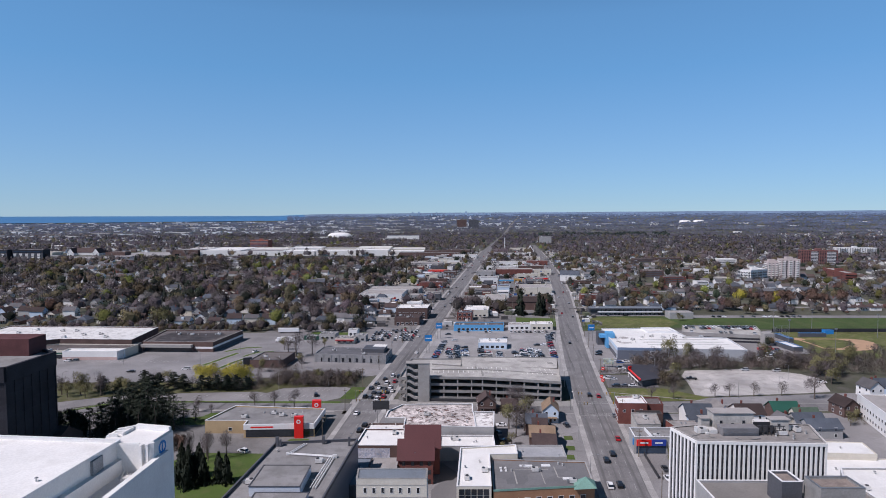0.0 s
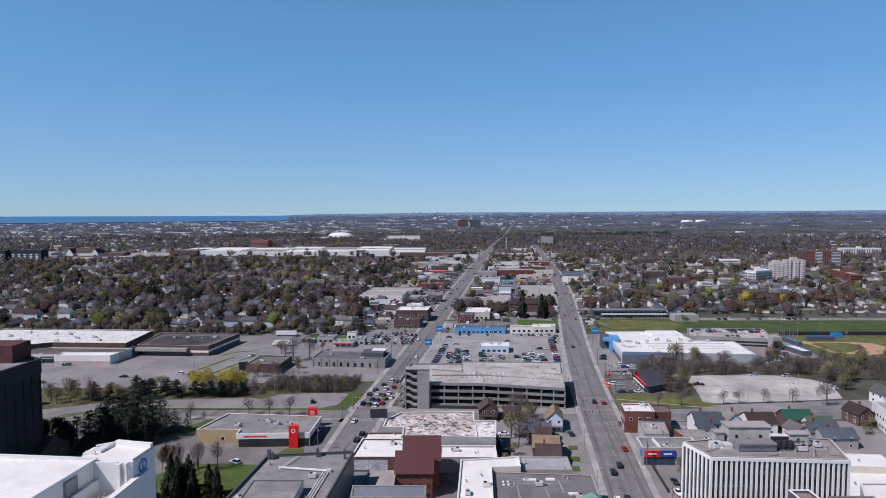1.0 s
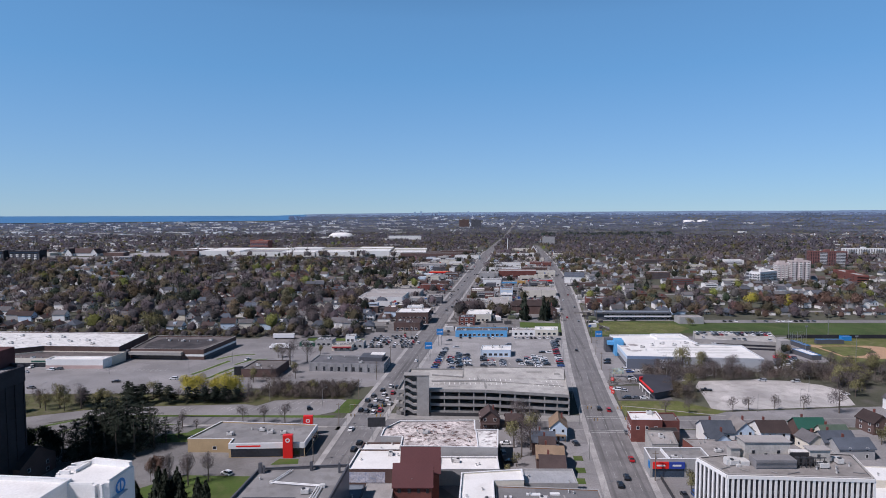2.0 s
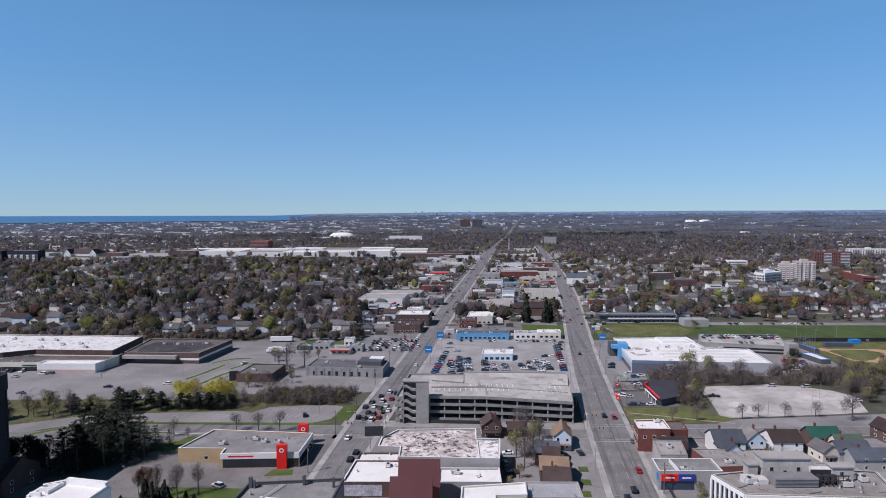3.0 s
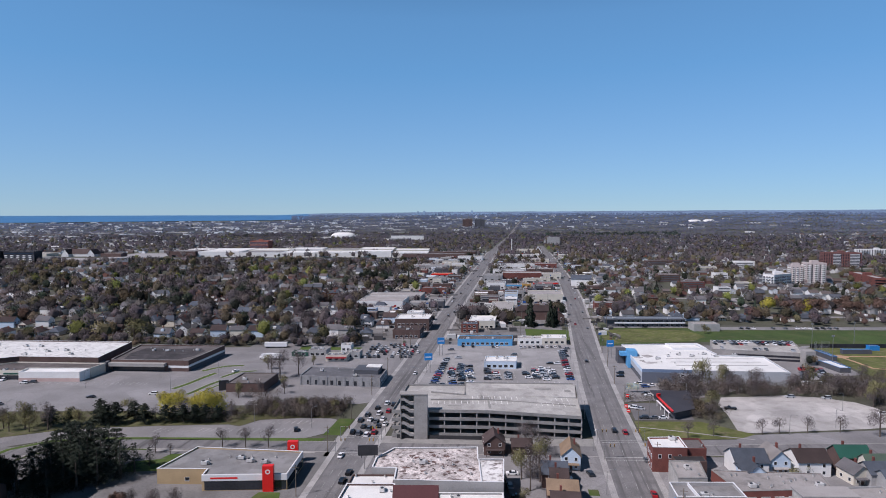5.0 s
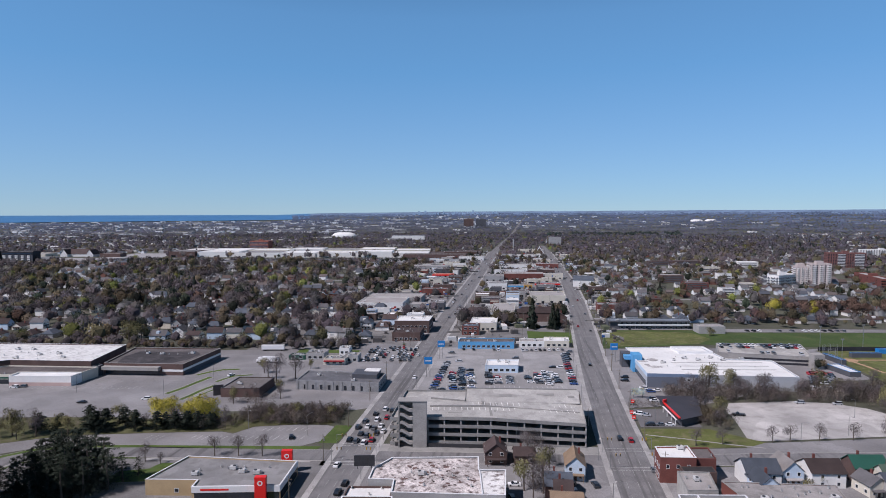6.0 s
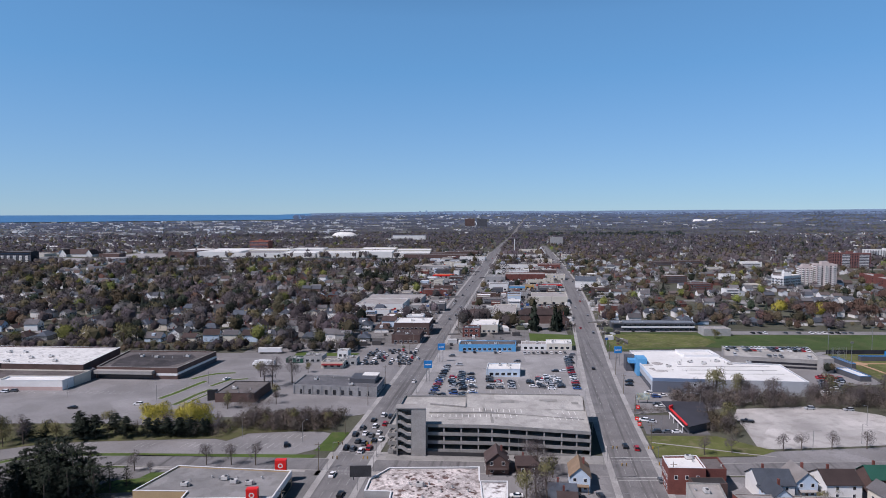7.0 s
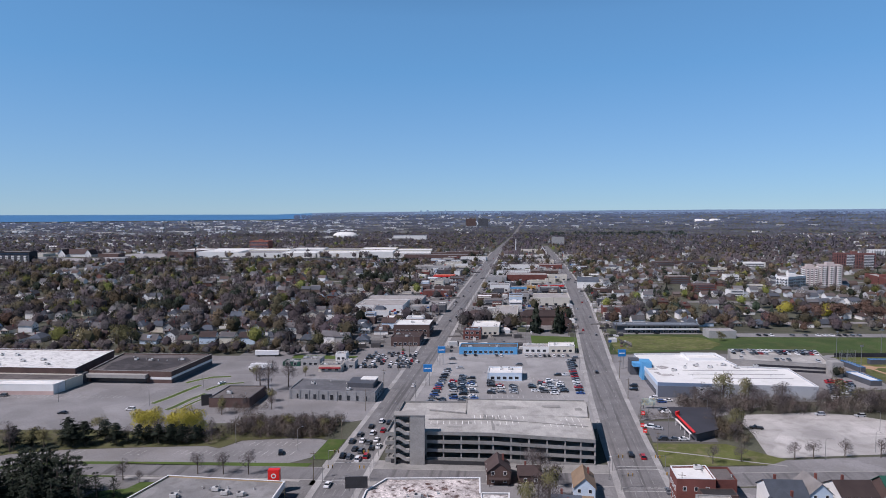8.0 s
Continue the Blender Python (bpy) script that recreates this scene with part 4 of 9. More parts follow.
# ---- near blocks at the foot of the view ----
def white_tower():
    pts = [(-125, 100), (-74.5, 100), (-66.5, 139), (-66.2, 143), (-82, 146.5), (-125, 149)]
    main = [(-125, 100), (-79.0, 100), (-75.4, 137), (-125, 141.3)]
    e, loc = building("white_tower", "white rendered tower block with a bright roof and stepped crown", main, 41.3, WHITE_WALL, WHITE_ROOF, 0.8, STRIPE_WHITE, "office building")
    bm = bmesh.new()
    x = 0
    c = e.location
    low = [(-79.0, 98), (-68.0, 98), (-66.0, 141), (-75.2, 141)]
    ring(bm, [(a - c.x, b - c.y) for a, b in low], inset([(a - c.x, b - c.y) for a, b in low], 1.3), 0, 38.0)
    prism(bm, inset([(a - c.x, b - c.y) for a, b in low], 1.28), 34.0, 34.6)
    part("lower_wing", bm, WHITE_WALL, e)
    crown = [(-75.6, 135.6), (-70.4, 135.6), (-67.4, 136.4), (-66.5, 144.5), (-76.5, 146.5), (-80, 144), (-80.4, 139.5)]
    bm = bmesh.new()
    prism(bm, [(a - c.x, b - c.y) for a, b in crown], 0, 41.5)
    part("crown", bm, WHITE_WALL, e, "white crown block with low parapets")
    for p, q, w, z0, z1 in (((-66.9, 143.9), (-76, 145.8), 0.9, 41.5, 42.7), ((-67.75, 136.8), (-67.0, 143.6), 0.45, 41.5, 42.0), ((-76.2, 145.8), (-79.6, 143.6), 0.7, 41.5, 42.3), ((-79.8, 143.6), (-80.1, 139.8), 0.6, 41.5, 41.9),
                            ((-75.4, 135.9), (-70.4, 135.9), 0.45, 41.5, 41.7), ((-76.6, 145.0), (-77.2, 141.0), 0.5, 41.5, 42.2)):
        u, v = Vector(p), Vector(q)
        n = Vector((-(v - u).y, (v - u).x)).normalized() * w / 2
        bm = bmesh.new()
        prism(bm, [(t.x - c.x, t.y - c.y) for t in (u + n, u - n, v - n, v + n)], z0, z1)
        bmesh.ops.recalc_face_normals(bm, faces=bm.faces)
        part("parapet", bm, WHITE_WALL, e)
    for x0, x1, y0 in ((-70.2, -69.5, 134.9), (-68.9, -68.3, 135.4)):
        bm = bmesh.new()
        box(bm, x0 - c.x, x1 - c.x, y0 - c.y, y0 + 1.4 - c.y, 34.6, 41.45)
        bmesh.ops.bevel(bm, geom=bm.edges[:], offset=0.1, segments=2)
        part("buttress", bm, WHITE_WALL, e)
    # plain ring mark and bars on the crown's side
    bm = bmesh.new()
    yy, zz = 139.8 - c.y, 39.3
    for i in range(20):
        a, b = 2 * math.pi * i / 20, 2 * math.pi * (i + 1) / 20
        x = lambda y: -67.02 + (y + c.y - 139.8) * 0.111 - c.x + 0.05
        q = [(r * math.cos(t), r * math.sin(t)) for r, t in ((1.0, a), (1.6, a), (1.6, b), (1.0, b))]
        bm.faces.new([bm.verts.new((x(yy + u), yy + u, zz + w)) for u, w in q])
    for dz in (-2.1, ):
        bm.faces.new([bm.verts.new((x(yy + u), yy + u, zz + w)) for u, w in ((-1.3, dz), (1.3, dz), (1.3, dz + 0.5), (-1.3, dz + 0.5))])
    bm.faces.new([bm.verts.new((x(yy + u), yy + u, zz + w)) for u, w in ((-0.25, -1.0), (0.25, -1.0), (0.25, 1.0), (-0.25, 1.0))])
    part("mark", bm, BLUE_SIGN, e, "plain blue ring mark")
    bm = bmesh.new()
    box(bm, -76.6 - c.x, -75.75 - c.x, 126.6 - c.y, 130.4 - c.y, 37.7, 41.2)
    part("louvre", bm, STONE_GREY, e)
    fit_out(inset(low, 2.2), 34.6, 1, 4)
    bm = bmesh.new()
    for k in range(3):
        tube(bm, (-73.4 + k * 0.8 - c.x, 132.5 - c.y, 34.6), (-73.4 + k * 0.8 - c.x, 134.4 - c.y, 35.7 - k * 0.3), 0.28, 0.2, 8)
    box(bm, -72.2 - c.x, -70.6 - c.x, 130.5 - c.y, 132 - c.y, 34.6, 35.8)
    part("pipe_cluster", bm, DUCT, e, "cluster of grey duct stubs")
    for x0, y0 in ((-78.9, 140.3), (-78.3, 142.2), (-77.6, 144.0)):
        bm = bmesh.new()
        box(bm, x0 - 1.1 - c.x, x0 + 1.1 - c.x, y0 - 0.25 - c.y, y0 + 0.25 - c.y, 41.5, 42.3)
        bmesh.ops.bevel(bm, geom=bm.edges[:], offset=0.08, segments=1)
        part("crown_fin", bm, WHITE_WALL, e)
    fit_out(main, 41.3, 0, 2)


white_tower()


def dark_tower():
    pts = [(-230, 205), (-152.5, 205.5), (-150.5, 229), (-163, 236), (-230, 236)]
    e, loc = building("dark_tower", "dark glass and charcoal office tower with a grey roof", pts, 40.5, DARK_WALL, GREY_ROOF, 0.8, DARK_WALL, "office building")
    fin = bmesh.new()
    box(fin, -0.25, 0.25, -0.3, 0.05, 0, 36)
    fin = mesh_of("fin", fin, DARK_WALL)
    for edge, cnt in ((0, 22), (1, 6), (2, 4)):
        p, q = Vector(loc[edge]), Vector(loc[(edge + 1) % 5])
        ang = math.degrees(math.atan2((q - p).y, (q - p).x))
        for i in range(cnt + 1):
            s = p.lerp(q, i / cnt)
            share("fin", fin, e, pose(s.x, s.y, 0, 0, 0, ang))
        for k in range(9):
            band(e, loc, edge, 2.4 + k * 4, 3.4 + k * 4, 0.12, DARK_WALL, "floor_band")
        band(e, loc, edge, 36, 41.4, 0.75, DARK_WALL, "fascia")
    bm = bmesh.new()
    box(bm, -40, 27.5, 3, 13, 40.5, 47.0)
    part("penthouse", bm, mat("maroon_brick", (0.1, 0.04, 0.04), 0.2, 1.4, 0.2, 0.9), e, "maroon brick roof penthouse")
    fit_out(pts, 40.5, 2, 5)


dark_tower()


def slate_block():
    pts = [(-60.5, 150), (-33.0, 150), (-29.0, 200), (-56.3, 197)]
    e, loc = building("slate_block", "charcoal-walled block with a grey gravel roof and pipes", pts, 17.3, CHAR_WALL, GREY_ROOF, 0.8, CHAR_WALL, "office building")
    pale = mat("pale_blue_grey_panel", (0.5, 0.54, 0.6), 0.08, 0.6, 0.1, 0.6)
    for x0, x1, y0, y1, z1 in ((-8.6, 5.4, -14.3, -0.4, 19.9), (-6.6, 8.0, -24.0, -15.2, 18.6)):
        bm = bmesh.new()
        box(bm, x0, x1, y0, y1, 17.3, z1)
        part("roof_step", bm, pale, e, "raised roof box with pale sides")
        bm = bmesh.new()
        o = [(x0 - 0.1, y0 - 0.1), (x1 + 0.1, y0 - 0.1), (x1 + 0.1, y1 + 0.1), (x0 - 0.1, y1 + 0.1)]
        prism(bm, o, z1, z1 + 0.12)
        part("step_roof", bm, GREY_ROOF, e)
        bm = bmesh.new()
        ring(bm, inset(o, -0.05), inset(o, 0.25), z1 + 0.12, z1 + 0.3)
        part("step_edge", bm, CHAR_WALL, e)
    for a, b, off in [((-5.3, 13.7), (10.2, 11.4), (0, 0.7 * k)) for k in range(2)] + [((10.2, 11.4), (8.7, -10.2), (-0.75 * k, 0)) for k in range(3)] + [((-5.3, 13.7), (-1.8, 22.4), (0.8 * k, 0)) for k in range(2)]:
        bm = bmesh.new()
        tube(bm, (a[0] + off[0], a[1] + off[1], 17.75), (b[0] + off[0], b[1] + off[1], 17.75), 0.15, 0.15, 6)
        part("pipe", bm, STRIPE_WHITE, e)
    for x, y, w, d, h in ((10.3, 11.6, 0.7, 0.5, 1.0), (-5.2, 14.0, 0.5, 0.4, 0.8), (-10.5, 21.0, 0.5, 0.4, 3.2), (-9.4, 20.8, 0.3, 0.3, 2.4), (4.5, 23, 0.4, 0.4, 2.8), (13.4, 21.5, 0.3, 0.3, 3.0)):
        bm = bmesh.new()
        box(bm, x - w, x + w, y - d, y + d, 17.3, 17.3 + h)
        bmesh.ops.bevel(bm, geom=bm.edges[:], offset=0.06, segments=1)
        part("vent_box", bm, DUCT if h < 2 else CHAR_WALL, e)
    band(e, loc, 1, 0.6, 17.2, 0.1, mat("blue_grey_cladding", (0.11, 0.12, 0.145), 0.08, 0.5, 0.1, 0.35), "cladding", 0.01, 0.99)
    fit_out(pts, 17.3, 2, 6)


slate_block()

E1, L1 = building("hotel_block", "pale rendered block with small dark windows", [(-23, 154.5), (-4.3, 154.5), (-4.2, 161), (-23.4, 161)], 24.6, CREAM_WALL, mat("slate_blue_membrane", (0.17, 0.195, 0.225), 0.12, 0.6, 0.1, 0.8, stain=0.4, stain_col=(0.12, 0.135, 0.15)), 0.12, CONCRETE_DARK)
windows(E1, L1, 0, 7, 6, 4.3, 3.3, 0.85, 1.55)
for k in range(6):
    band(E1, L1, 0, 6.5 + k * 3.3, 6.62 + k * 3.3, 0.05, CONCRETE, "string_course")
windows(E1, L1, 1, 3, 6, 4.3, 3.3, 0.85, 1.55)

# ---- gabled houses ----
SHINGLE_GREY = mat("grey_shingle", (0.100, 0.096, 0.100), 0.18, 1.5, 0.2, 0.95, by_object=0.3)
SHINGLE_BROWN = mat("brown_shingle", (0.064, 0.046, 0.044), 0.18, 1.5, 0.2, 0.95, by_object=0.3)
SHINGLE_SLATE = mat("slate_shingle", (0.068, 0.079, 0.098), 0.18, 1.5, 0.2, 0.95, by_object=0.3)
SHINGLE_PALE = mat("pale_shingle", (0.27, 0.25, 0.24), 0.18, 1.5, 0.2, 0.95, by_object=0.3)
SHINGLE_ORANGE = mat("orange_brown_shingle", (0.24, 0.17, 0.115), 0.15, 1.5, 0.2, 0.95)


def gable_house(w, d, h, rh, wall, roof, label, porch=True, chimney=True, hip=0.0, dormer=False, name="house", windows_on=True, sides=True):
    """A house with a ridge along y, gable to the front, eaves, chimney, porch, door and windows."""
    e = thing(name, 0, 0, -300, 0, label, "house", "town houses")
    bm = bmesh.new()
    x0, x1, y0, y1 = -w / 2, w / 2, -d / 2, d / 2
    v = [bm.verts.new(p) for p in ((x0, y0, 0), (x1, y0, 0), (x1, y1, 0), (x0, y1, 0), (x0, y0, h), (x1, y0, h), (x1, y1, h), (x0, y1, h),
                                   (0, y0 + hip, h + rh), (0, y1 - hip, h + rh))]
    for q in ((0, 1, 5, 4), (1, 2, 6, 5), (2, 3, 7, 6), (3, 0, 4, 7), (4, 5, 8), (6, 7, 9)):
        bm.faces.new([v[i] for i in q])
    part("wall", bm, wall, e)
    bm = bmesh.new()
    o, t = 0.45, 0.2
    k = rh / (w / 2)
    za = h - o * k
    ya, yb = y0 - o, y1 + o
    prof = [(x0 - o, za), (0, h + rh), (x1 + o, za)]
    hip2 = hip + (o if hip else 0)
    low = [[bm.verts.new((x, (y + (hip2 if x == 0 else 0) * s), z + 0.02)) for x, z in prof] for y, s in ((ya, 1), (yb, -1))]
    up = [[bm.verts.new((x, (y + (hip2 if x == 0 else 0) * s), z + t)) for x, z in prof] for y, s in ((ya, 1), (yb, -1))]
    for i in range(2):
        bm.faces.new((up[0][i], up[0][i + 1], up[1][i + 1], up[1][i]))
        bm.faces.new((low[0][i + 1], low[0][i], low[1][i], low[1][i + 1]))
        bm.faces.new((low[0][i], low[0][i + 1], up[0][i + 1], up[0][i]))
        bm.faces.new((low[1][i + 1], low[1][i], up[1][i], up[1][i + 1]))
    for i in (0, 2):
        bm.faces.new((low[0][i], up[0][i], up[1][i], low[1][i]))
    if hip:
        for s in (0, 1):
            bm.faces.new((up[s][0], up[s][1], up[s][2]))
    part("roof", bm, roof, e)
    if dormer:
        bm = bmesh.new()
        box(bm, -w * 0.36, -w * 0.08, -1.2, 1.2, h + rh * 0.3, h + rh * 0.85)
        part("dormer", bm, wall, e)
    if chimney:
        bm = bmesh.new()
        box(bm, w * 0.18, w * 0.18 + 0.7, d * 0.1, d * 0.1 + 0.7, h, h + rh + 0.9)
        part("chimney", bm, BRICK_RED, e)
    if porch:
        bm = bmesh.new()
        box(bm, x0 * 0.85, x1 * 0.85, y0 - 1.9, y0 - 0.02, 2.5, 2.75)
        for x in (x0 * 0.8, x1 * 0.8):
            box(bm, x - 0.1, x + 0.1, y0 - 1.8, y0 - 1.6, 0, 2.5)
        part("porch", bm, roof, e)
    if windows_on:
        me = window_mesh(1.2, 1.4, STRIPE_WHITE, GLASS)
        rows = (0.9, 3.6) if h > 4.5 else (0.9,)
        for z in rows:
            for x in (-w * 0.26, w * 0.26):
                share("window", me, e, pose(x, y0, z))
            for y in (-d * 0.28, d * 0.2) if sides else ():
                share("window", me, e, pose(x1, y, z, 0, 0, 90))
                share("window", me, e, pose(x0, y, z, 0, 0, -90))
        bm = bmesh.new()
        box(bm, -0.5, 0.5, y0 - 0.06, y0 + 0.04, 0.1, 2.15)
        part("door", bm, BRICK_BROWN, e)
    return e


def glazing(e, loc, edge, cols, rows, z0, dz, w, h, glass):
    """The many small windows of a far facade, joined."""
    p, q = Vector(loc[edge]), Vector(loc[(edge + 1) % len(loc)])
    d = (q - p).normalized()
    n = Vector((d.y, -d.x))
    bm = bmesh.new()
    for r in range(rows):
        for c in range(cols):
            s = p.lerp(q, (c + 0.5) / cols)
            a, b = s - d * w / 2, s + d * w / 2
            pts = [a + n * 0.08, b + n * 0.08, b - n * 0.05, a - n * 0.05]
            prism(bm, [(v.x, v.y) for v in pts], z0 + r * dz, z0 + r * dz + h)
    tagged(part("glazing", bm, glass, e), kind="stuff")


# ---- blocks between the avenues, nearest first ----
def foreground():
    # gabled hall with a brown metal roof
    FOOT.append((-16, 203, 0, 224))
    e = thing("gabled_hall", -8.2, 214, 0, 0, "brick hall with a steep brown-red metal roof", "hall")
    for x0, x1, y0, y1, low, top in ((-7.4, 4.7, -9.6, -1.6, 9.4, 14.9), (-5.4, 7.0, -1.6, 7.6, 10.4, 16.9)):  # two parallel gables
        mid = (y0 + y1) / 2
        bm = bmesh.new()
        u = [[bm.verts.new((x, y, z)) for y, z in ((y0, 0), (y1, 0), (y1, low), (mid, top - 0.25), (y0, low))] for x in (x0, x1)]
        bm.faces.new(u[0][::-1])
        bm.faces.new(u[1])
        for i in range(5):
            bm.faces.new((u[0][i], u[0][(i + 1) % 5], u[1][(i + 1) % 5], u[1][i]))
        part("wall", bm, BRICK_RED, e)
        bm = bmesh.new()
        u = [[bm.verts.new((x, y, z)) for y, z in ((y0 - 0.7, low - 0.6), (mid, top), (y1 + 0.1, low + 0.2), (y1 + 0.1, low - 0.05), (mid, top - 0.24), (y0 - 0.7, low - 0.85))] for x in (x0 - 0.6, x1 + 0.6)]
        bm.faces.new(u[0])
        bm.faces.new(u[1][::-1])
        for i in range(6):
            bm.faces.new((u[0][(i + 1) % 6], u[0][i], u[1][i], u[1][(i + 1) % 6]))
        part("roof", bm, RED_METAL_ROOF, e, "steep brown-red metal roof")
    for x, y, z, hh in ((-1.6, -8.6, 9.6, 1.6), (3.4, -8.0, 10.0, 0.8)):
        bm = bmesh.new()
        tube(bm, (x, y, z), (x, y, z + hh), 0.12, 0.12, 8)
        part("vent_pipe", bm, METAL, e)
    me = window_mesh(1.1, 1.6, DARK_METAL, GLASS)
    for x in (-5.6, -2.4, 0.6, 3.4):
        for z in (1.5, 4.8, 8.0):
            share("window", me, e, pose(x, -9.6, z - 1.2))
    e, loc = simple("annexe", "low grey annexe beside the brown-roofed hall", [(-25.5, 189), (-15.9, 189), (-15.9, 209.5), (-25, 209.5)], 7.4, GREY_WALL, TAN_ROOF, 0, 0, parapet=0.12)
    simple("annexe", "slate-grey annexe beside the avenue", [(-32.5, 186), (-25.7, 186), (-25.2, 207), (-32, 207)], 8.2, CHAR_WALL, mat("slate_blue_membrane", (0.17, 0.195, 0.225)), 0, 1, parapet=0.15)
    # white flat roof with a painted side
    p = [(-33.2, 219.5), (-14.2, 219.5), (-15.4, 237), (-31.4, 237)]
    e, loc = simple("shop_block", "flat-roofed shop with a bright white membrane roof", p, 7.4, BRICK_BROWN, WHITE_ROOF, 1, 2, coping=STRIPE_WHITE)
    band(e, loc, 0, 3.2, 6.9, 0.05, mat("mural_paint", (0.5, 0.5, 0.55), 0.3, 0.5, 0.4, 0.8, stain=0.9, stain_col=(0.25, 0.3, 0.42)), "mural", 0.02, 0.7, "faded grey-blue painted wall")
    windows(e, loc, 3, 6, 1, 1, 3, 1.8, 2)
    # long low white roof behind parked cars
    p = quad(-1.5, 224, 21.5, 11, 0.02)
    e, loc = simple("long_shed", "long low block with a white roof and parapet", p, 5.4, GREY_WALL, WHITE_ROOF, 1, 3, coping=STRIPE_WHITE)
    # the big weathered roof
    PEEL = mat("peeling_roof", (0.52, 0.47, 0.45), 0.42, 0.55, 0.15, 0.95, stain=1.0, stain_col=(0.1, 0.066, 0.06))
    p = [(-16, 237.9), (20.5, 236.3), (22.3, 255), (13.0, 255), (13.4, 266), (-18.2, 265), (-24, 256), (-24.5, 247.5), (-16, 247)]
    e, loc = building("weathered_block", "long block whose white roof is peeling in brown patches", p, 8.4, GREY_WALL,
                      PEEL, 0.5, STRIPE_WHITE)
    windows(e, loc, 0, 9, 1, 1, 3, 1.6, 1.6)
    fit_out([(-14, 240), (18, 239), (11, 253), (-14, 262)], 8.4, 1, 8)
    RUST, PALE = mat("rust_patch", (0.13, 0.075, 0.066), 0.4, 1.2, 0.4, 0.95, stain=0.6, stain_col=(0.3, 0.24, 0.22)), mat("peeled_white_patch", (0.62, 0.58, 0.56), 0.25, 1.0, 0.4, 0.9, stain=0.7, stain_col=(0.35, 0.28, 0.26))
    for k in range(44):
        x, y, s = rng.uniform(-15, 15), rng.uniform(-11, 11), rng.uniform(0.4, 1.5)
        if (y > 2 and x > 8) or (y < -2 and x < -13) or (y < -9):
            continue
        bm = bmesh.new()
        a, n = rng.uniform(0, 6), 11
        pts = [(x + s * rng.uniform(0.4, 1.25) * math.cos(a + q * 2 * math.pi / n), y + 0.75 * s * rng.uniform(0.4, 1.25) * math.sin(a + q * 2 * math.pi / n)) for q in range(n)]
        prism(bm, pts, 8.41 + k * 0.0015, 8.425 + k * 0.0015, bottom=False)
        part("bare_patch", bm, RUST if k % 4 else PALE, e)
    for k in range(40):
        x, y, q = rng.uniform(-15, 14), rng.uniform(-8, 10), rng.uniform(0.15, 0.45)
        if y > 2 and x > 8 or y < -2 and x < -13:
            continue
        bm = bmesh.new()
        prism(bm, [(x + q * rng.uniform(0.5, 1.4) * math.cos(a), y + q * rng.uniform(0.5, 1.4) * math.sin(a)) for a in (0, 0.9, 1.8, 2.7, 3.6, 4.5, 5.4)], 8.4, 8.5, bottom=False)
        part("torn_patch", bm, mat("torn_felt", (0.05, 0.035, 0.032), 0.3, 1.5, 0.4, 0.95), e)
    c = e.location
    bm = bmesh.new()
    prism(bm, [(13.4 - c.x, 237.4 - c.y), (19.9 - c.x, 237.1 - c.y), (21.6 - c.x, 254.3 - c.y), (13.4 - c.x, 254.4 - c.y)], 8.4, 8.56, bottom=False)
    part("white_patch", bm, mat("streaked_white_membrane", (0.7, 0.68, 0.66), 0.15, 0.8, 0.12, 0.9, stain=1.0, stain_col=(0.09, 0.055, 0.05)), e)
    bm = bmesh.new()
    box(bm, 13.0 - c.x, 13.4 - c.x, 237.2 - c.y, 255 - c.y, 8.4, 9.0)
    part("upstand", bm, STRIPE_WHITE, e)
    # brick front with a billboard on the avenue
    p = [(-31.5, 239.3), (-16.2, 239.3), (-16.2, 246.6), (-31, 246.6)]
    e, loc = simple("brick_shop", "low brick shop with a white roof beside the avenue", p, 6.2, BRICK_BROWN, WHITE_ROOF, 0, 3)
    e = thing("billboard", -27.0, 256.5, 0, 4, "dark billboard on posts seen from behind", "billboard")
    bm = bmesh.new()
    box(bm, -3.6, 3.6, -0.2, 0.2, 9.4, 13.2)
    part("panel", bm, DARK_METAL, e)
    for x in (-2.4, 2.4):
        bm = bmesh.new()
        tube(bm, (x, 0.3, 8.3), (x, 0.3, 12.8), 0.12)
        part("post", bm, DARK_METAL, e)
    # white roof and grey roof of the long brick block
    p = [(4.2, 180.5), (15.0, 180.5), (16.4, 205.2), (26.2, 205.6), (26.5, 214), (6.2, 211)]
    e, loc = building("studio_block", "block with a bright white roof and tall dark windows", p, 10, CREAM_WALL, WHITE_ROOF, 0.5, STRIPE_WHITE)
    windows(e, loc, 0, 5, 2, 5.6, 2.1, 1.7, 1.9, DARK_METAL)
    fit_out([(6, 184), (14, 184), (15, 204), (7, 204)], 10, 2, 2)
    p = [(15.6, 181), (48, 184.5), (49.4, 202.5), (17.0, 205)]
    e, loc = simple("brick_block", "brown brick block with a grey roof and green copper trim", p, 8.6, mat("orange_brown_brick", (0.3, 0.165, 0.095), 0.15, 1.4, 0.2, 0.9), mat("dark_grey_membrane", (0.165, 0.163, 0.168), 0.1, 0.5, 0.1, 0.9, stain=0.35, stain_col=(0.12, 0.118, 0.12), slab=0.12, crack=0.0), 2, 4, coping=GREY_WALL, parapet=0.3)
    for x0, x1, y0, y1 in ((-9, -8.6, -7, 4), (-9, 3, 3.7, 4), (0, 0.3, -7, 6), (5, 5.4, -2, 6), (5, 9, -2.4, -2)):
        bm = bmesh.new()
        box(bm, x0, x1, y0, y1, 8.6, 8.66)
        part("roof_seam", bm, CONCRETE, e)
    for x0, y0 in ((-3.5, 6.2), (2.6, 6.6), (-13, 2.5), (-13, 4.6), (-11.4, 2.5), (-11.4, 4.6), (-6, 6.4), (8, -3.6)):
        bm = bmesh.new()
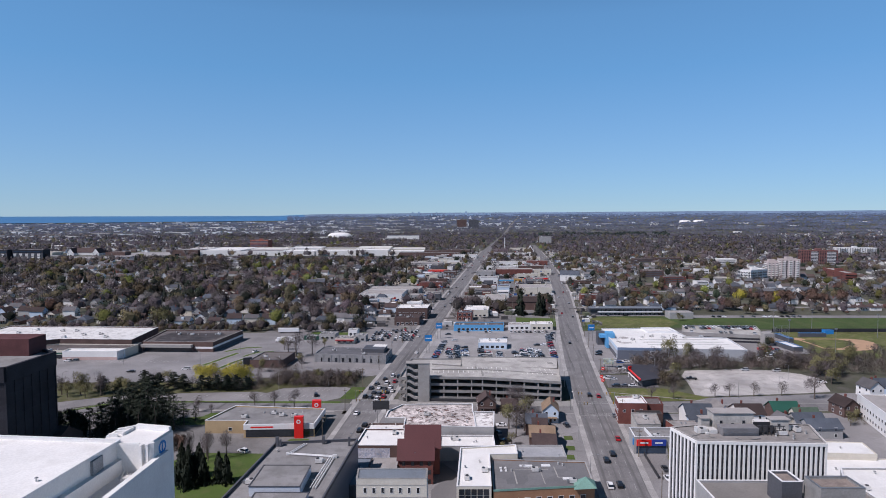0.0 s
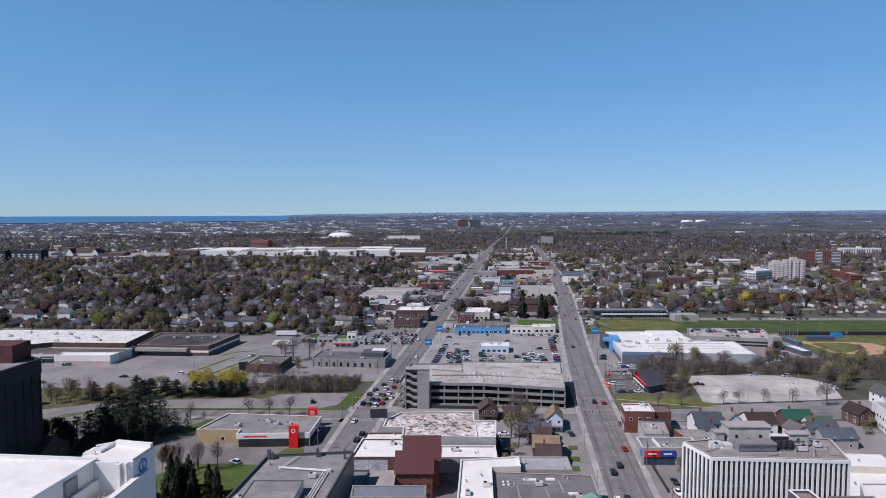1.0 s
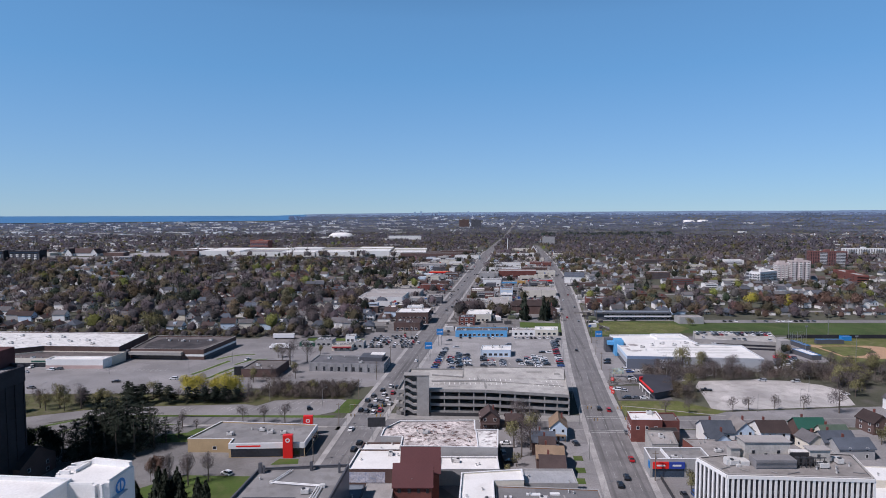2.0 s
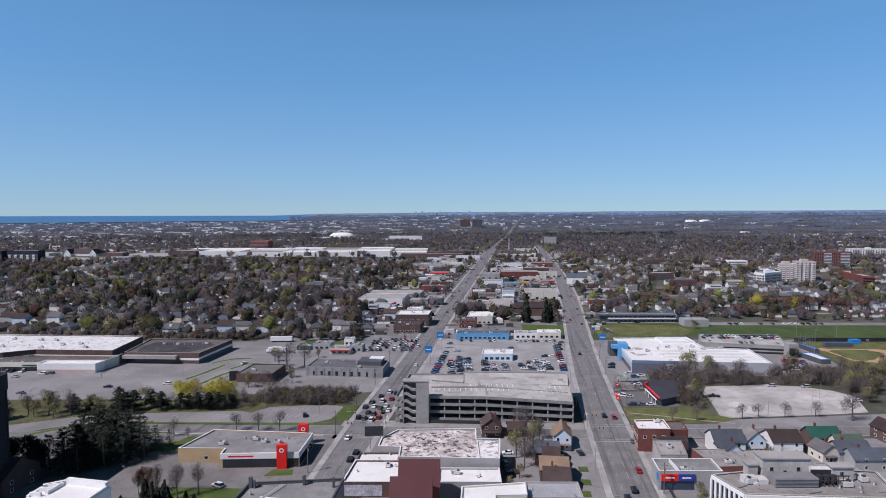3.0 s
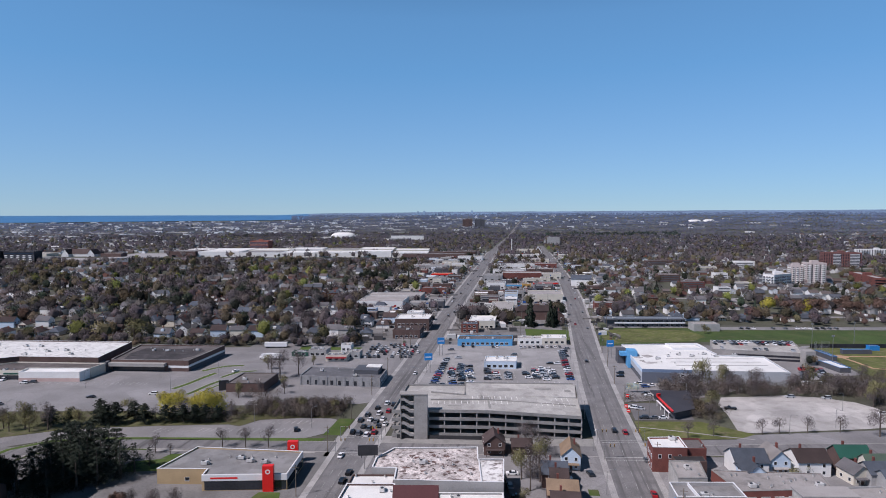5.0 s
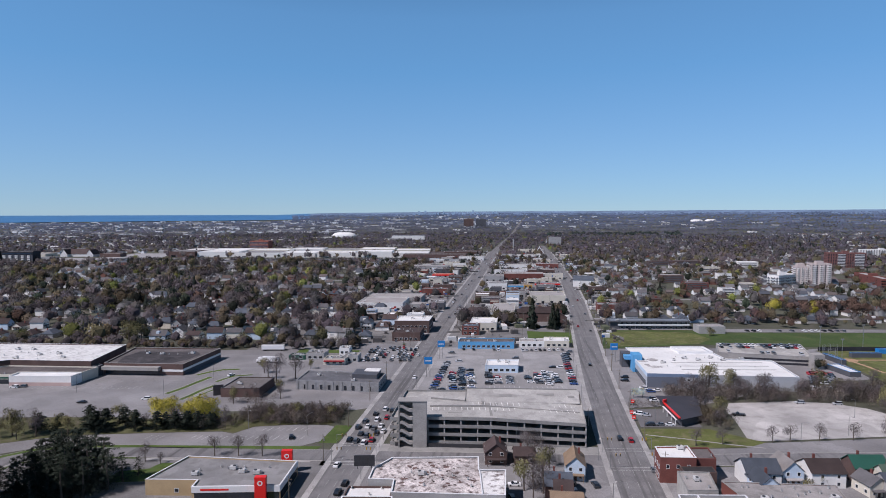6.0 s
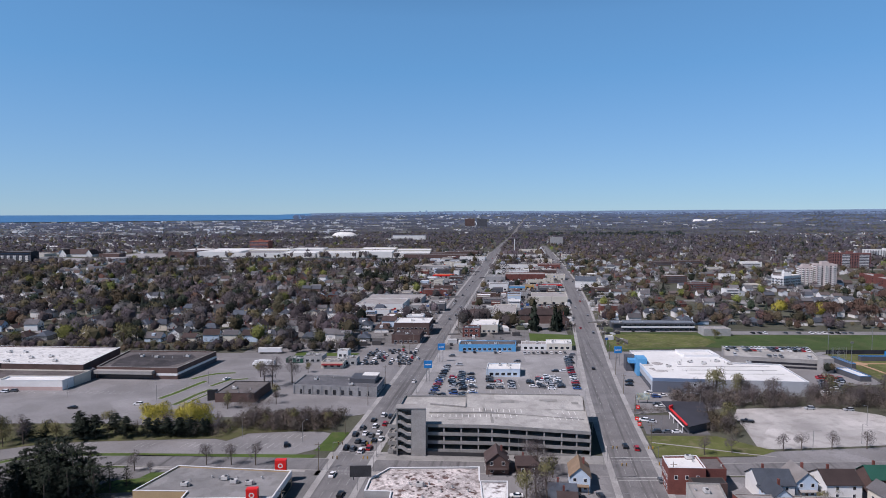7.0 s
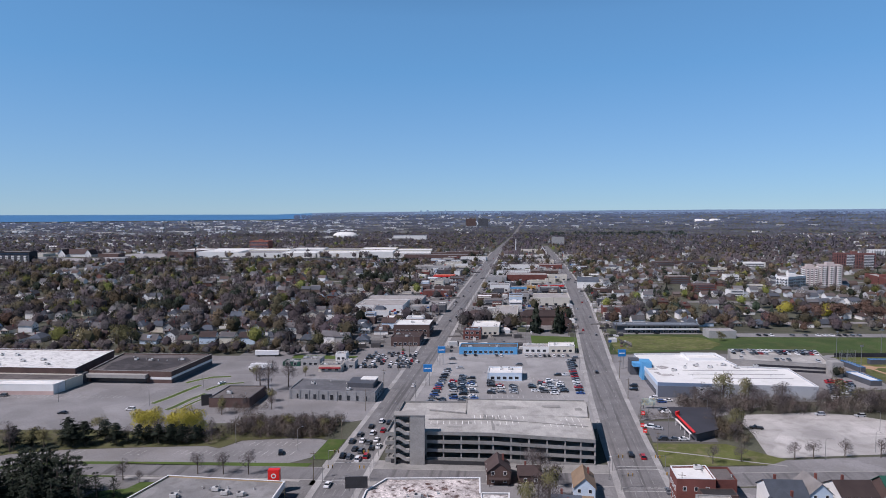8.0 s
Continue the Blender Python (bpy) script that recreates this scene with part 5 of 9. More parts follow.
        w, d = (1.5, 0.7) if x0 > -4 else (0.35, 0.5)
        box(bm, x0 - w, x0 + w, y0 - d, y0 + d, 8.6, 8.95)
        part("skylight", bm, STRIPE_WHITE, e)
    band(e, loc, 0, 8.6, 9.25, 0.12, COPPER, "fascia", label="green copper fascia")
    windows(e, loc, 0, 8, 2, 1, 3.4, 1.8, 1.8)
    bm = bmesh.new()
    v = [bm.verts.new(q) for q in ((8.6, -11.0, 8.6), (15.9, -10.2, 8.6), (16.4, -4.6, 8.7), (9.4, -5.4, 8.7), (12.8, -7.6, 11.3))]
    for f in ((0, 1, 4), (1, 2, 4), (2, 3, 4), (3, 0, 4)):
        bm.faces.new([v[i] for i in f])
    part("turret_roof", bm, COPPER, e, "small green copper corner roof")
    e, loc = simple("metal_shed", "shed with a ribbed silver roof", quad(26.8, 209, 17.5, 11, 0.05), 7.4, GREY_WALL, mat("dull_silver_sheet", (0.42, 0.42, 0.43), 0.1, 0.8, 0.2, 0.5, metal=0.2, stain=0.4, stain_col=(0.3, 0.3, 0.31)), 0, 2)
    for k in range(14):
        bm = bmesh.new()
        box(bm, -8.2 + k * 1.25, -8.1 + k * 1.25, -5, 5, 7.4, 7.52)
        part("roof_rib", bm, MATS["dull_silver_sheet"], e)
    o = gable_house(16, 26, 6.5, 5, BRICK_BROWN, mat("black_shingle", (0.04, 0.038, 0.04), 0.2, 1.5, 0.2, 0.95), "low hall with a steep black shingle roof", porch=False, name="dark_hall")
    o.matrix_basis = pose(-160, 232, 0, 0, 0, 82)
    FOOT.append((-175, 222, -146, 243))
    # bank with two red signs
    p = [(-84.2, 247.6), (-54.6, 249), (-53.8, 269), (-96.3, 273), (-102.6, 253), (-84.4, 252.8)]
    e, loc = building("bank", "single-storey bank with tan brick, a white fascia and red sign panels", p, 5.2, BRICK_TAN, GREY_ROOF, 0.5, STRIPE_WHITE, "bank")
    fit_out([(-90, 255), (-60, 254), (-60, 266), (-90, 268)], 5.2, 4, 5)
    band(e, loc, 0, 3.6, 5.7, 0.12, STRIPE_WHITE, "fascia", 0.0, 1.0)
    band(e, loc, 0, 0.3, 3.5, 0.06, GLASS, "shopfront", 0.03, 0.99)
    band(e, loc, 1, 0.5, 3.5, 0.06, GLASS, "shopfront", 0.02, 0.95)
    band(e, loc, 1, 3.6, 5.7, 0.12, STRIPE_WHITE, "fascia", 0.0, 1.0)
    band(e, loc, 0, 4.3, 4.9, 0.16, RED_PANEL, "sign_bar", 0.1, 0.42, "plain red bar in place of lettering")
    windows(e, loc, 4, 1, 1, 1.2, 3, 1.6, 1.5, a=0.45, b=0.75)
    for x, y, w, d in ((-60.9, 248.2, 5.6, 2.0), (-58.4, 272, 6.0, 2.0)):
        s = thing("pylon_sign", x, y, 0, 3, "tall red sign pylon with a plain white mark beside the bank", "sign", "bank signs")
        bm = bmesh.new()
        hh = 9.2 if y < 260 else 8.6
        box(bm, -w / 3, w / 3, -d / 2, d / 2, 0, hh)
        bmesh.ops.bevel(bm, geom=bm.edges[:], offset=0.06, segments=1)
        panel = part("panel", bm, RED_PANEL, s)
        bm = bmesh.new()
        for i in range(14):
            a, b = 2 * math.pi * i / 14, 2 * math.pi * (i + 1) / 14
            bm.faces.new([bm.verts.new((r * math.cos(t), -d / 2 - 0.03, hh - 2 + r * math.sin(t))) for r, t in ((0.5, a), (0.9, a), (0.9, b), (0.5, b))])
        part("mark", bm, STRIPE_WHITE, panel, "plain white ring")


foreground()


brg = random.Random(77)


def right_side():
    p = [(79, 264.6), (91.8, 264.2), (92.9, 275.2), (80.3, 274.6)]
    e, loc = simple("corner_shop", "two-storey red brick corner shop with a white roof", p, 9.0, BRICK_RED, WHITE_ROOF, 1, 1, coping=STRIPE_WHITE)
    windows(e, loc, 3, 3, 2, 1, 3.6, 1.4, 1.8)
    windows(e, loc, 0, 3, 1, 5.4, 3.6, 1.2, 1.5)
    simple("rear_block", "brown brick rear block of the corner shop", [(92.6, 265.5), (99.5, 265.5), (101, 276), (93.6, 276)], 8.2, BRICK_RED, DARK_ROOF, 0, 1)
    simple("rear_block", "dark lean-to of the corner shop", [(85.5, 258.6), (97, 259), (97.5, 264.1), (85.7, 264)], 6.4, BRICK_BROWN, mat("black_shingle", (0.04, 0.038, 0.04), 0.2, 1.5, 0.2, 0.95), 0, 0, parapet=0.15)
    p = [(80.2, 242.8), (90.3, 243), (93.2, 256.8), (82.4, 257.6)]
    e, loc = simple("cream_shop", "cream shop with a patched tan roof", p, 7.0, mat("grimy_render", (0.42, 0.4, 0.37), 0.15, 0.6, 0.1, 0.85, stain=0.5, stain_col=(0.26, 0.24, 0.22)), TAN_ROOF, 1, 3, coping=CONCRETE_DARK)
    windows(e, loc, 0, 4, 2, 1.2, 3.4, 1.2, 1.4)
    p = [(75.3, 230.6), (97.4, 230.4), (98, 241), (76.4, 241)]
    e, loc = simple("parapet_shop", "grey shop with a white parapet and red and blue sign bands", p, 6.0, GREY_WALL, GREY_ROOF, 1, 1, parapet=1.1, coping=STRIPE_WHITE)
    c = e.location
    bm = bmesh.new()
    box(bm, 82.4 - c.x, 82.8 - c.x, 231 - c.y, 240.6 - c.y, 6, 7.1)
    part("inner_parapet", bm, STRIPE_WHITE, e)
    band(e, loc, 0, 3.6, 6.0, 0.5, RED_PANEL, "sign_band", 0.04, 0.3, "plain red sign band")
    band(e, loc, 0, 3.6, 6.0, 0.5, mat("dark_blue_panel", (0.03, 0.06, 0.3), 0.05, 0.5, 0.1, 0.4, bump=0), "sign_band", 0.3, 0.56, "plain dark blue sign band")
    band(e, loc, 0, 4.5, 5.1, 0.53, STRIPE_WHITE, "lettering_bar", 0.1, 0.24)
    band(e, loc, 0, 4.5, 5.1, 0.53, STRIPE_WHITE, "lettering_bar", 0.36, 0.5)
    band(e, loc, 0, 0.4, 3.4, 0.05, GLASS_BLUE, "shopfront", 0.04, 0.56)
    band(e, loc, 3, 3.6, 6.0, 0.3, BLUE_SIGN, "sign_band", 0.82, 0.98)
    p = [(98.6, 238), (131, 240), (134, 252), (96.5, 254.5)]
    e, loc = simple("workshop_row", "long workshop with a stained grey roof and brick piers", p, 5.2, BRICK_RED, mat("stained_roof", (0.3, 0.28, 0.27), 0.15, 0.8, 0.1, 0.95, stain=0.7, stain_col=(0.16, 0.15, 0.145)), 2, 14, coping=CONCRETE_DARK, parapet=0.15)
    windows(e, loc, 0, 6, 1, 0.3, 3, 3.2, 3.0, WHITE_WALL, GREY_WALL, name="garage_door")
    simple("rear_block", "low grey block behind the parked cars", [(133, 228), (146, 229), (147, 240), (134, 239)], 6, GREY_WALL, TAN_ROOF, 0, 2)
    simple("side_block", "white block with a long row of windows", [(180, 212), (210, 210), (214, 236), (184, 238)], 7, WHITE_WALL, GREY_ROOF, 1, 3)
    e, loc = building("long_white_block", "long white block with square windows", [(187, 246), (217, 243), (224, 273), (195.6, 278)], 9.5, WHITE_WALL, TAN_ROOF, 0.5, STRIPE_WHITE)
    windows(e, loc, 3, 10, 2, 1.2, 3.6, 1.4, 1.5)
    # houses along the side street: x, y, w, d, h, ridge height, wall, roof, turn
    rows = ((114.5, 265.5, 10, 12, 5.6, 3.4, WHITE_WALL, SHINGLE_SLATE, 88, "white house with a slate-blue gable roof"),
            (112, 257, 7, 9, 5.0, 2.8, PALEBLUE, SHINGLE_SLATE, 2, "pale blue rear wing with a slate roof"),
            (126, 268, 7.5, 10, 5.4, 3.4, PALEBLUE, SHINGLE_PALE, 0, "pale blue house with a pale shingle roof"),
            (137.5, 266, 10, 12, 5.6, 3.2, WHITE_WALL, SHINGLE_BROWN, 90, "white house with a dark brown shingle roof"),
            (155, 268.5, 8, 12, 6, 3.2, BRICK_BROWN, GREEN_ROOF, 90, "brown brick house with a dark green metal roof"),
            (161, 262, 7, 11, 5.4, 3.0, CREAM_WALL, mat("dark_green_shingle", (0.07, 0.1, 0.075), 0.15, 1.5, 0.2, 0.95), 92, "small cream house with a dark green-grey roof"),
            (150, 258.5, 7, 8, 4.2, 2.6, CREAM_WALL, SHINGLE_GREY, 8, "small cream house with a grey roof"),
            (158.5, 256.5, 8, 13, 5, 3.0, GREY_WALL, SHINGLE_SLATE, 92, "grey house with a slate shingle roof"),
            (161, 250.5, 8.5, 14, 4.6, 2.8, GREY_WALL, SHINGLE_SLATE, 91, "low grey house with a slate roof"),
            (189.5, 278, 8, 9.5, 5.2, 3.2, BRICK_BROWN, SHINGLE_BROWN, 8, "red brick house with a brown roof"),
            (221, 305, 8, 9, 5.6, 3.4, WHITE_WALL, SHINGLE_GREY, 5, "white gabled house with a grey roof"),
            (230, 310, 8, 10, 5, 3.2, PALEBLUE, SHINGLE_SLATE, 90, "pale blue house with a slate roof"))
    for x, y, w, d, h, rh, wall, roof, turn, label in rows:
        o = gable_house(w, d, h, rh, wall, roof, label, porch=turn < 45)
        o.matrix_basis = pose(x, y, 0, 0, 0, turn)
        FOOT.append((x - 8, y - 8, x + 8, y + 8))
    rows = ((20.8, 284.0, 8.5, 9, 4.8, 3.4, BRICK_BROWN, SHINGLE_BROWN, 0, "brown gabled house beside the garage lane"),
            (49.5, 271.5, 7, 11, 5.6, 3.2, PALEBLUE, SHINGLE_ORANGE, -8, "pale blue house with an orange-brown shingle roof"),
            (40.5, 256, 11, 9, 5.2, 2.6, BRICK_BROWN, SHINGLE_SLATE, 84, "brick house with a slate roof"),
            (41, 249.5, 11, 6, 5.2, 2.8, BRICK_BROWN, SHINGLE_BROWN, 84, "brick house with a brown roof"),
            (40.5, 240.5, 12, 10, 5.4, 2.6, BRICK_BROWN, SHINGLE_ORANGE, 84, "brick house with a tan shingle roof"),
            (40.0, 232.5, 12, 9, 5.0, 2.6, BRICK_BROWN, SHINGLE_BROWN, 84, "brick house with a red-brown shingle roof"),
            (32, 283, 6, 8, 3.6, 2.2, BRICK_BROWN, SHINGLE_BROWN, 90, "low brown house wing"))
    for x, y, w, d, h, rh, wall, roof, turn, label in rows:
        o = gable_house(w, d, h, rh, wall, roof, label, porch=abs(turn) < 45)
        o.matrix_basis = pose(x, y, 0, 0, 0, turn)
        FOOT.append((x - 7, y - 7, x + 7, y + 7))
    # store with a white roof and blue front
    p = [(113, 383), (193.5, 376), (198, 413), (172, 417), (170, 449), (119.5, 447)]
    e, loc = building("store", "wide store with a white roof, grey walls and a blue entrance", p, 7.4, mat("pale_grey_panel", (0.4, 0.42, 0.45), 0.06, 0.6, 0.1, 0.7), WHITE_ROOF, 0.6, STRIPE_WHITE, "store")
    fit_out([(122, 394), (190, 392), (188, 424), (128, 428)], 7.4, 7, 9)
    band(e, loc, 5, 0.2, 10.6, 1.5, BLUE_WALL, "entrance_block", 0.36, 0.5, "bright blue entrance block", 4.0)
    band(e, loc, 5, 6.4, 8.6, 5.5, BLUE_WALL, "entrance_canopy", 0.34, 0.42, "bright blue canopy")
    band(e, loc, 5, 0.2, 8.8, 6.0, CHAR_WALL, "entrance_block", 0.2, 0.33, "dark grey entrance block")
    band(e, loc, 5, 6.2, 8.2, 0.25, PALEBLUE, "fascia", 0.34, 1.0)
    band(e, loc, 5, 0.2, 3.0, 0.1, GLASS_BLUE, "shopfront", 0.38, 0.95)
    band(e, loc, 0, 6.3, 8.1, 0.15, mat("dull_blue_panel", (0.16, 0.22, 0.32), 0.06, 0.6, 0.1, 0.6), "fascia", 0.0, 0.34)
    # left quarter of the front wall in a darker grey-blue
    band(e, loc, 0, 0.1, 6.2, 0.12, mat("dark_grey_blue", (0.13, 0.145, 0.18), 0.06, 0.6, 0.1, 0.7), "wall_panel", 0.0, 0.24)
    windows(e, loc, 0, 6, 1, 4.2, 3, 1.6, 1.2, STRIPE_WHITE, GLASS, 0.03, 0.3)
    c = e.location
    for k in range(7):
        bm = bmesh.new()
        w, d = brg.uniform(1.5, 5), brg.uniform(1.5, 5)
        xx, yy = brg.uniform(117, 130), brg.uniform(387, 418)
        prism(bm, [(xx - c.x + w * math.cos(a) * brg.uniform(0.6, 1), yy - c.y + d * math.sin(a) * brg.uniform(0.6, 1)) for a in [q * math.pi / 5 for q in range(10)]], 7.405 + k * 0.003, 7.42 + k * 0.003)
        part("roof_stain", bm, mat("grey_roof_stain", (0.34, 0.32, 0.31), 0.4, 0.5, 0.3, 0.9, stain=0.9, stain_col=(0.62, 0.61, 0.59)), e)
    for y0 in (393, 401, 409):
        bm = bmesh.new()
        box(bm, 136 - c.x, 190 - c.x, y0 - c.y, y0 + 0.35 - c.y, 7.4, 7.6)
        part("roof_seam", bm, GREY_WALL, e)
    windows(e, loc, 0, 1, 1, 0.2, 3, 3.2, 3.4, STRIPE_WHITE, GREY_WALL, 0.05, 0.18, "loading_door")
    bm = bmesh.new()
    ring(bm, [(10, 18), (-12, 18), (-12, 33), (10, 33)][::-1], inset([(10, 18), (-12, 18), (-12, 33), (10, 33)][::-1], 0.5), 7.4, 8.8)
    part("screen", bm, STRIPE_WHITE, e)
    # parking deck behind the store
    p = [(178, 441), (233, 429), (246, 466), (189, 469)]
    e, loc = building("parking_deck", "two-level concrete parking deck full of cars", p, 5.4, CONCRETE, DECK, 0.9, CONCRETE, "parking garage")
    # no real slots: dark strips on the wall paint the open levels' shade
    band(e, loc, 0, 0.4, 1.7, 0.06, DARK_WALL, "opening", 0.05, 0.95, "dark strip painted as the shade of the open lower level")
    band(e, loc, 0, 2.7, 4.0, 0.06, DARK_WALL, "opening", 0.25, 0.97, "dark strip painted as the shade of the open middle level")
    bm = bmesh.new()
    c = e.location
    box(bm, 229.5 - c.x, 236 - c.x, 422.5 - c.y, 428.5 - c.y, 0, 9.0)
    part("stair_tower", bm, CONCRETE, e)
    # motel
    p = [(135.2, 550.5), (203, 550.5), (205, 563), (137, 563)]
    e, loc = simple("motel", "long two-storey motel with dark bands and white railings", p, 6.6, CHAR_WALL, mat("slate_blue_membrane", (0.17, 0.195, 0.225)), 1, 3, parapet=0.2, coping=CHAR_WALL)
    band(e, loc, 0, 3.0, 4.1, 1.4, STRIPE_WHITE, "railing", 0.12, 1.0, "white gallery railing")
    band(e, loc, 0, 5.9, 6.6, 1.5, CHAR_WALL, "eave", 0.0, 1.0)
    windows(e, loc, 0, 14, 2, 0.3, 3.6, 2.2, 2.1, STRIPE_WHITE, GLASS, 0.14, 0.99)
    e, loc = simple("pavilion", "low grey pavilion beside the playing field", quad(203, 531, 21, 12), 5.4, GREY_WALL, TAN_ROOF, 0, 2)
    for pts, lab in (([(238, 424), (240, 405), (246.5, 405), (245.5, 424)], "long open dugout with a white roof and blue edge"), ([(253, 452), (253.5, 434), (257, 434), (256.5, 452)], "second dugout with a pale blue-grey roof"),
                     ([(273, 453), (293, 453), (293, 456), (273, 456)], "long blue team bench shelter"), ([(299, 464), (306, 464), (306, 468), (299, 468)], "bright blue scorer's cabin")):
        e, loc = building("dugout", lab, pts, 2.9, CHAR_WALL if pts[0][0] != 299 else BLUE_SIGN, STRIPE_WHITE if pts[0][0] < 240 else mat("dull_blue_panel", (0.16, 0.22, 0.32)), 0.25, BLUE_SIGN, "dugout")
    # drive-in with a slim red canopy along its edge
    FOOT.append((100, 316, 140, 362))
    e = thing("drive_in", 120, 340, 0, 0, "dark-roofed drive-in with a slim red and white canopy edge", "restaurant")
    bm = bmesh.new()
    prism(bm, [(-11, -18), (-1, -13), (8, 14), (-10, 14)], 0, 3.6)
    part("wall", bm, CHAR_WALL, e)
    bm = bmesh.new()
    prism(bm, [(-12.4, -20.5), (0, -14), (9, 15), (-11.8, 15.4)], 3.6, 4.0)
    part("roof", bm, mat("black_membrane", (0.045, 0.045, 0.055), 0.15, 0.5, 0.1, 0.85), e)
    bm = bmesh.new()
    prism(bm, [(-12.9, -19.5), (-12.0, -19), (-11.4, 3.4), (-12.3, 3.4)], 4.0, 4.6)
    part("canopy", bm, RED_PANEL, e, "slim bright red canopy edge")
    bm = bmesh.new()
    prism(bm, [(-13.9, -18), (-13.2, -18), (-12.6, 1), (-13.4, 1)], 3.0, 3.3)
    part("canopy_stripe", bm, STRIPE_WHITE, e)
    bm = bmesh.new()
    prism(bm, [(-12.4, 2), (-10.4, 3.2), (-10.6, 4), (-12.6, 2.9)], 4.6, 6.0)
    part("roof_sign", bm, RED_PANEL, e)
    for k in range(4):
        bm = bmesh.new()
        tube(bm, (-13.6 + k * 0.25, -17 + k * 6, 0), (-13.6 + k * 0.25, -17 + k * 6, 3.2), 0.14)
        part("post", bm, STRIPE_WHITE, e)
    # small billboard and red price signs by the forecourt
    e = thing("billboard", 102, 364, 0, 0, "small billboard with a washed-out picture panel", "billboard")
    bm = bmesh.new()
    box(bm, -3.4, 3.4, -0.15, 0.15, 1.8, 5.4)
    part("panel", bm, mat("faded_poster", (0.36, 0.42, 0.4), 0.5, 0.12, 0.3, 0.7, stain=0.9, stain_col=(0.6, 0.5, 0.25)), e)
    for x in (-2.4, 2.4):
        bm = bmesh.new()
        box(bm, x - 0.12, x + 0.12, 0.16, 0.4, 0, 5)
        part("post", bm, DARK_METAL, e)
    for x, y, h in ((94, 347, 4.4), (90.2, 336, 2.6), (89.2, 329, 2.6)):
        e = thing("street_sign", x, y, 0.1, -12, "red and white sign board beside the forecourt", "sign", "forecourt signs")
        bm = bmesh.new()
        box(bm, -0.8, 0.8, -0.1, 0.1, h - 1.7, h)
        part("panel", bm, RED_PANEL, e)
        bm = bmesh.new()
        box(bm, -0.5, 0.5, -0.14, -0.1, h - 1.0, h - 0.6)
        part("marking_bar", bm, STRIPE_WHITE, e)
        bm = bmesh.new()
        tube(bm, (0, 0, 0), (0, 0, h - 1.7), 0.1)
        part("post", bm, METAL, e)



right_side()


def left_side():
    # shopping plaza
    p = [(-330, 389), (-277, 396), (-262, 405), (-211.6, 402.5), (-214.5, 447), (-330, 452)]
    e, loc = building("plaza_store", "plaza store with a wide patched white roof and brown walls", p, 8.4, BRICK_BROWN, PATCHED_ROOF, 0.6, STRIPE_WHITE, "store")
    fit_out([(-320, 402), (-220, 402), (-222, 440), (-320, 445)], 8.4, 9, 16)
    p = [(-206, 406.5), (-157, 404), (-150.5, 446), (-209, 448)]
    e, loc = building("plaza_store", "plaza store with a dark patched roof and brick piers", p, 6.2, BRICK_BROWN, DARK_ROOF, 0.7, CONCRETE, "store")
    fit_out([(-200, 428), (-162, 428), (-157, 440), (-203, 442)], 6.2, 3, 5)
    bm = bmesh.new()
    prism(bm, [(x - e.location.x, y - e.location.y) for x, y in ((-200, 410), (-188, 408.5), (-166, 410), (-160, 418), (-158, 432), (-164, 440), (-185, 438), (-201, 440), (-204, 425))], 6.2, 6.215, bottom=False)
    part("felt_patch", bm, mat("black_felt", (0.05, 0.045, 0.047), 0.3, 0.8, 0.08, 0.95, stain=0.7, stain_col=(0.1, 0.092, 0.092)), e, "blackened felt")
    band(e, loc, 0, 3.4, 5.4, 3.2, CONCRETE, "canopy", 0.0, 0.72, "pale concrete walkway canopy")
    band(e, loc, 0, 0.2, 3.2, 0.06, GLASS, "shopfront", 0.02, 0.7)
    band(e, loc, 0, 2.2, 3.6, 0.08, WHITE_WALL, "stripe", 0.74, 1.0)
    band(e, loc, 1, 2.6, 4.0, 0.08, WHITE_WALL, "stripe", 0.0, 1.0)
    # shade of the right side painted as a charcoal band
    band(e, loc, 1, 0.0, 2.5, 0.05, CHAR_WALL, "dark_wall", 0.05, 1.0)
    p = [(-246, 382), (-210.5, 381.8), (-209.4, 390), (-246, 390)]
    e, loc = building("plaza_shop", "plaza shop with a white fascia and pale pink base", p, 5.0, WHITE_WALL, WHITE_ROOF, 0.6, STRIPE_WHITE, "store")
    band(e, loc, 0, 0, 2.0, 0.06, mat("pale_pink_brick", (0.5, 0.37, 0.34), 0.08, 1, 0.2, 0.9), "base")
    p = [(-300, 385), (-246.3, 385), (-246.3, 390.3), (-209.2, 390.3), (-207, 402), (-262.5, 404.6), (-276.6, 395.6), (-300, 391)]
    e, loc = simple("plaza_shop", "low plaza shop with a dark roof and glass front", p, 5.2, CREAM_WALL, DARK_ROOF, 2, 4)
    band(e, loc, 0, 0.2, 2.8, 0.06, GLASS, "shopfront", 0.2, 0.98)
    band(e, loc, 0, 3.2, 4.2, 0.1, GREEN_ROOF, "sign_band", 0.8, 0.98)
    simple("link_wall", "grey link block between the plaza stores", [(-211, 403), (-206.8, 402.6), (-206.4, 406), (-211, 409)], 5.5, CHAR_WALL, GREY_ROOF, 0, 0)
    # grey stone block
    p = [(-82, 377), (-36, 372), (-34, 392), (-80, 397)]
    e, loc = simple("stone_block", "low grey stone block with arched dark windows", p, 4.8, STONE_GREY, mat("slate_grey_roof", (0.115, 0.116, 0.126), 0.2, 0.8, 0.1, 0.95, stain=0.5, stain_col=(0.18, 0.18, 0.19)), 2, 4)
    windows(e, loc, 0, 9, 1, 0.3, 3, 1.9, 2.9, GREY_WALL)
    for k in range(10):
        band(e, loc, 0, 0, 5.0, 0.25, STONE_GREY, "pier", 0.005 + k * 0.109, 0.022 + k * 0.109)
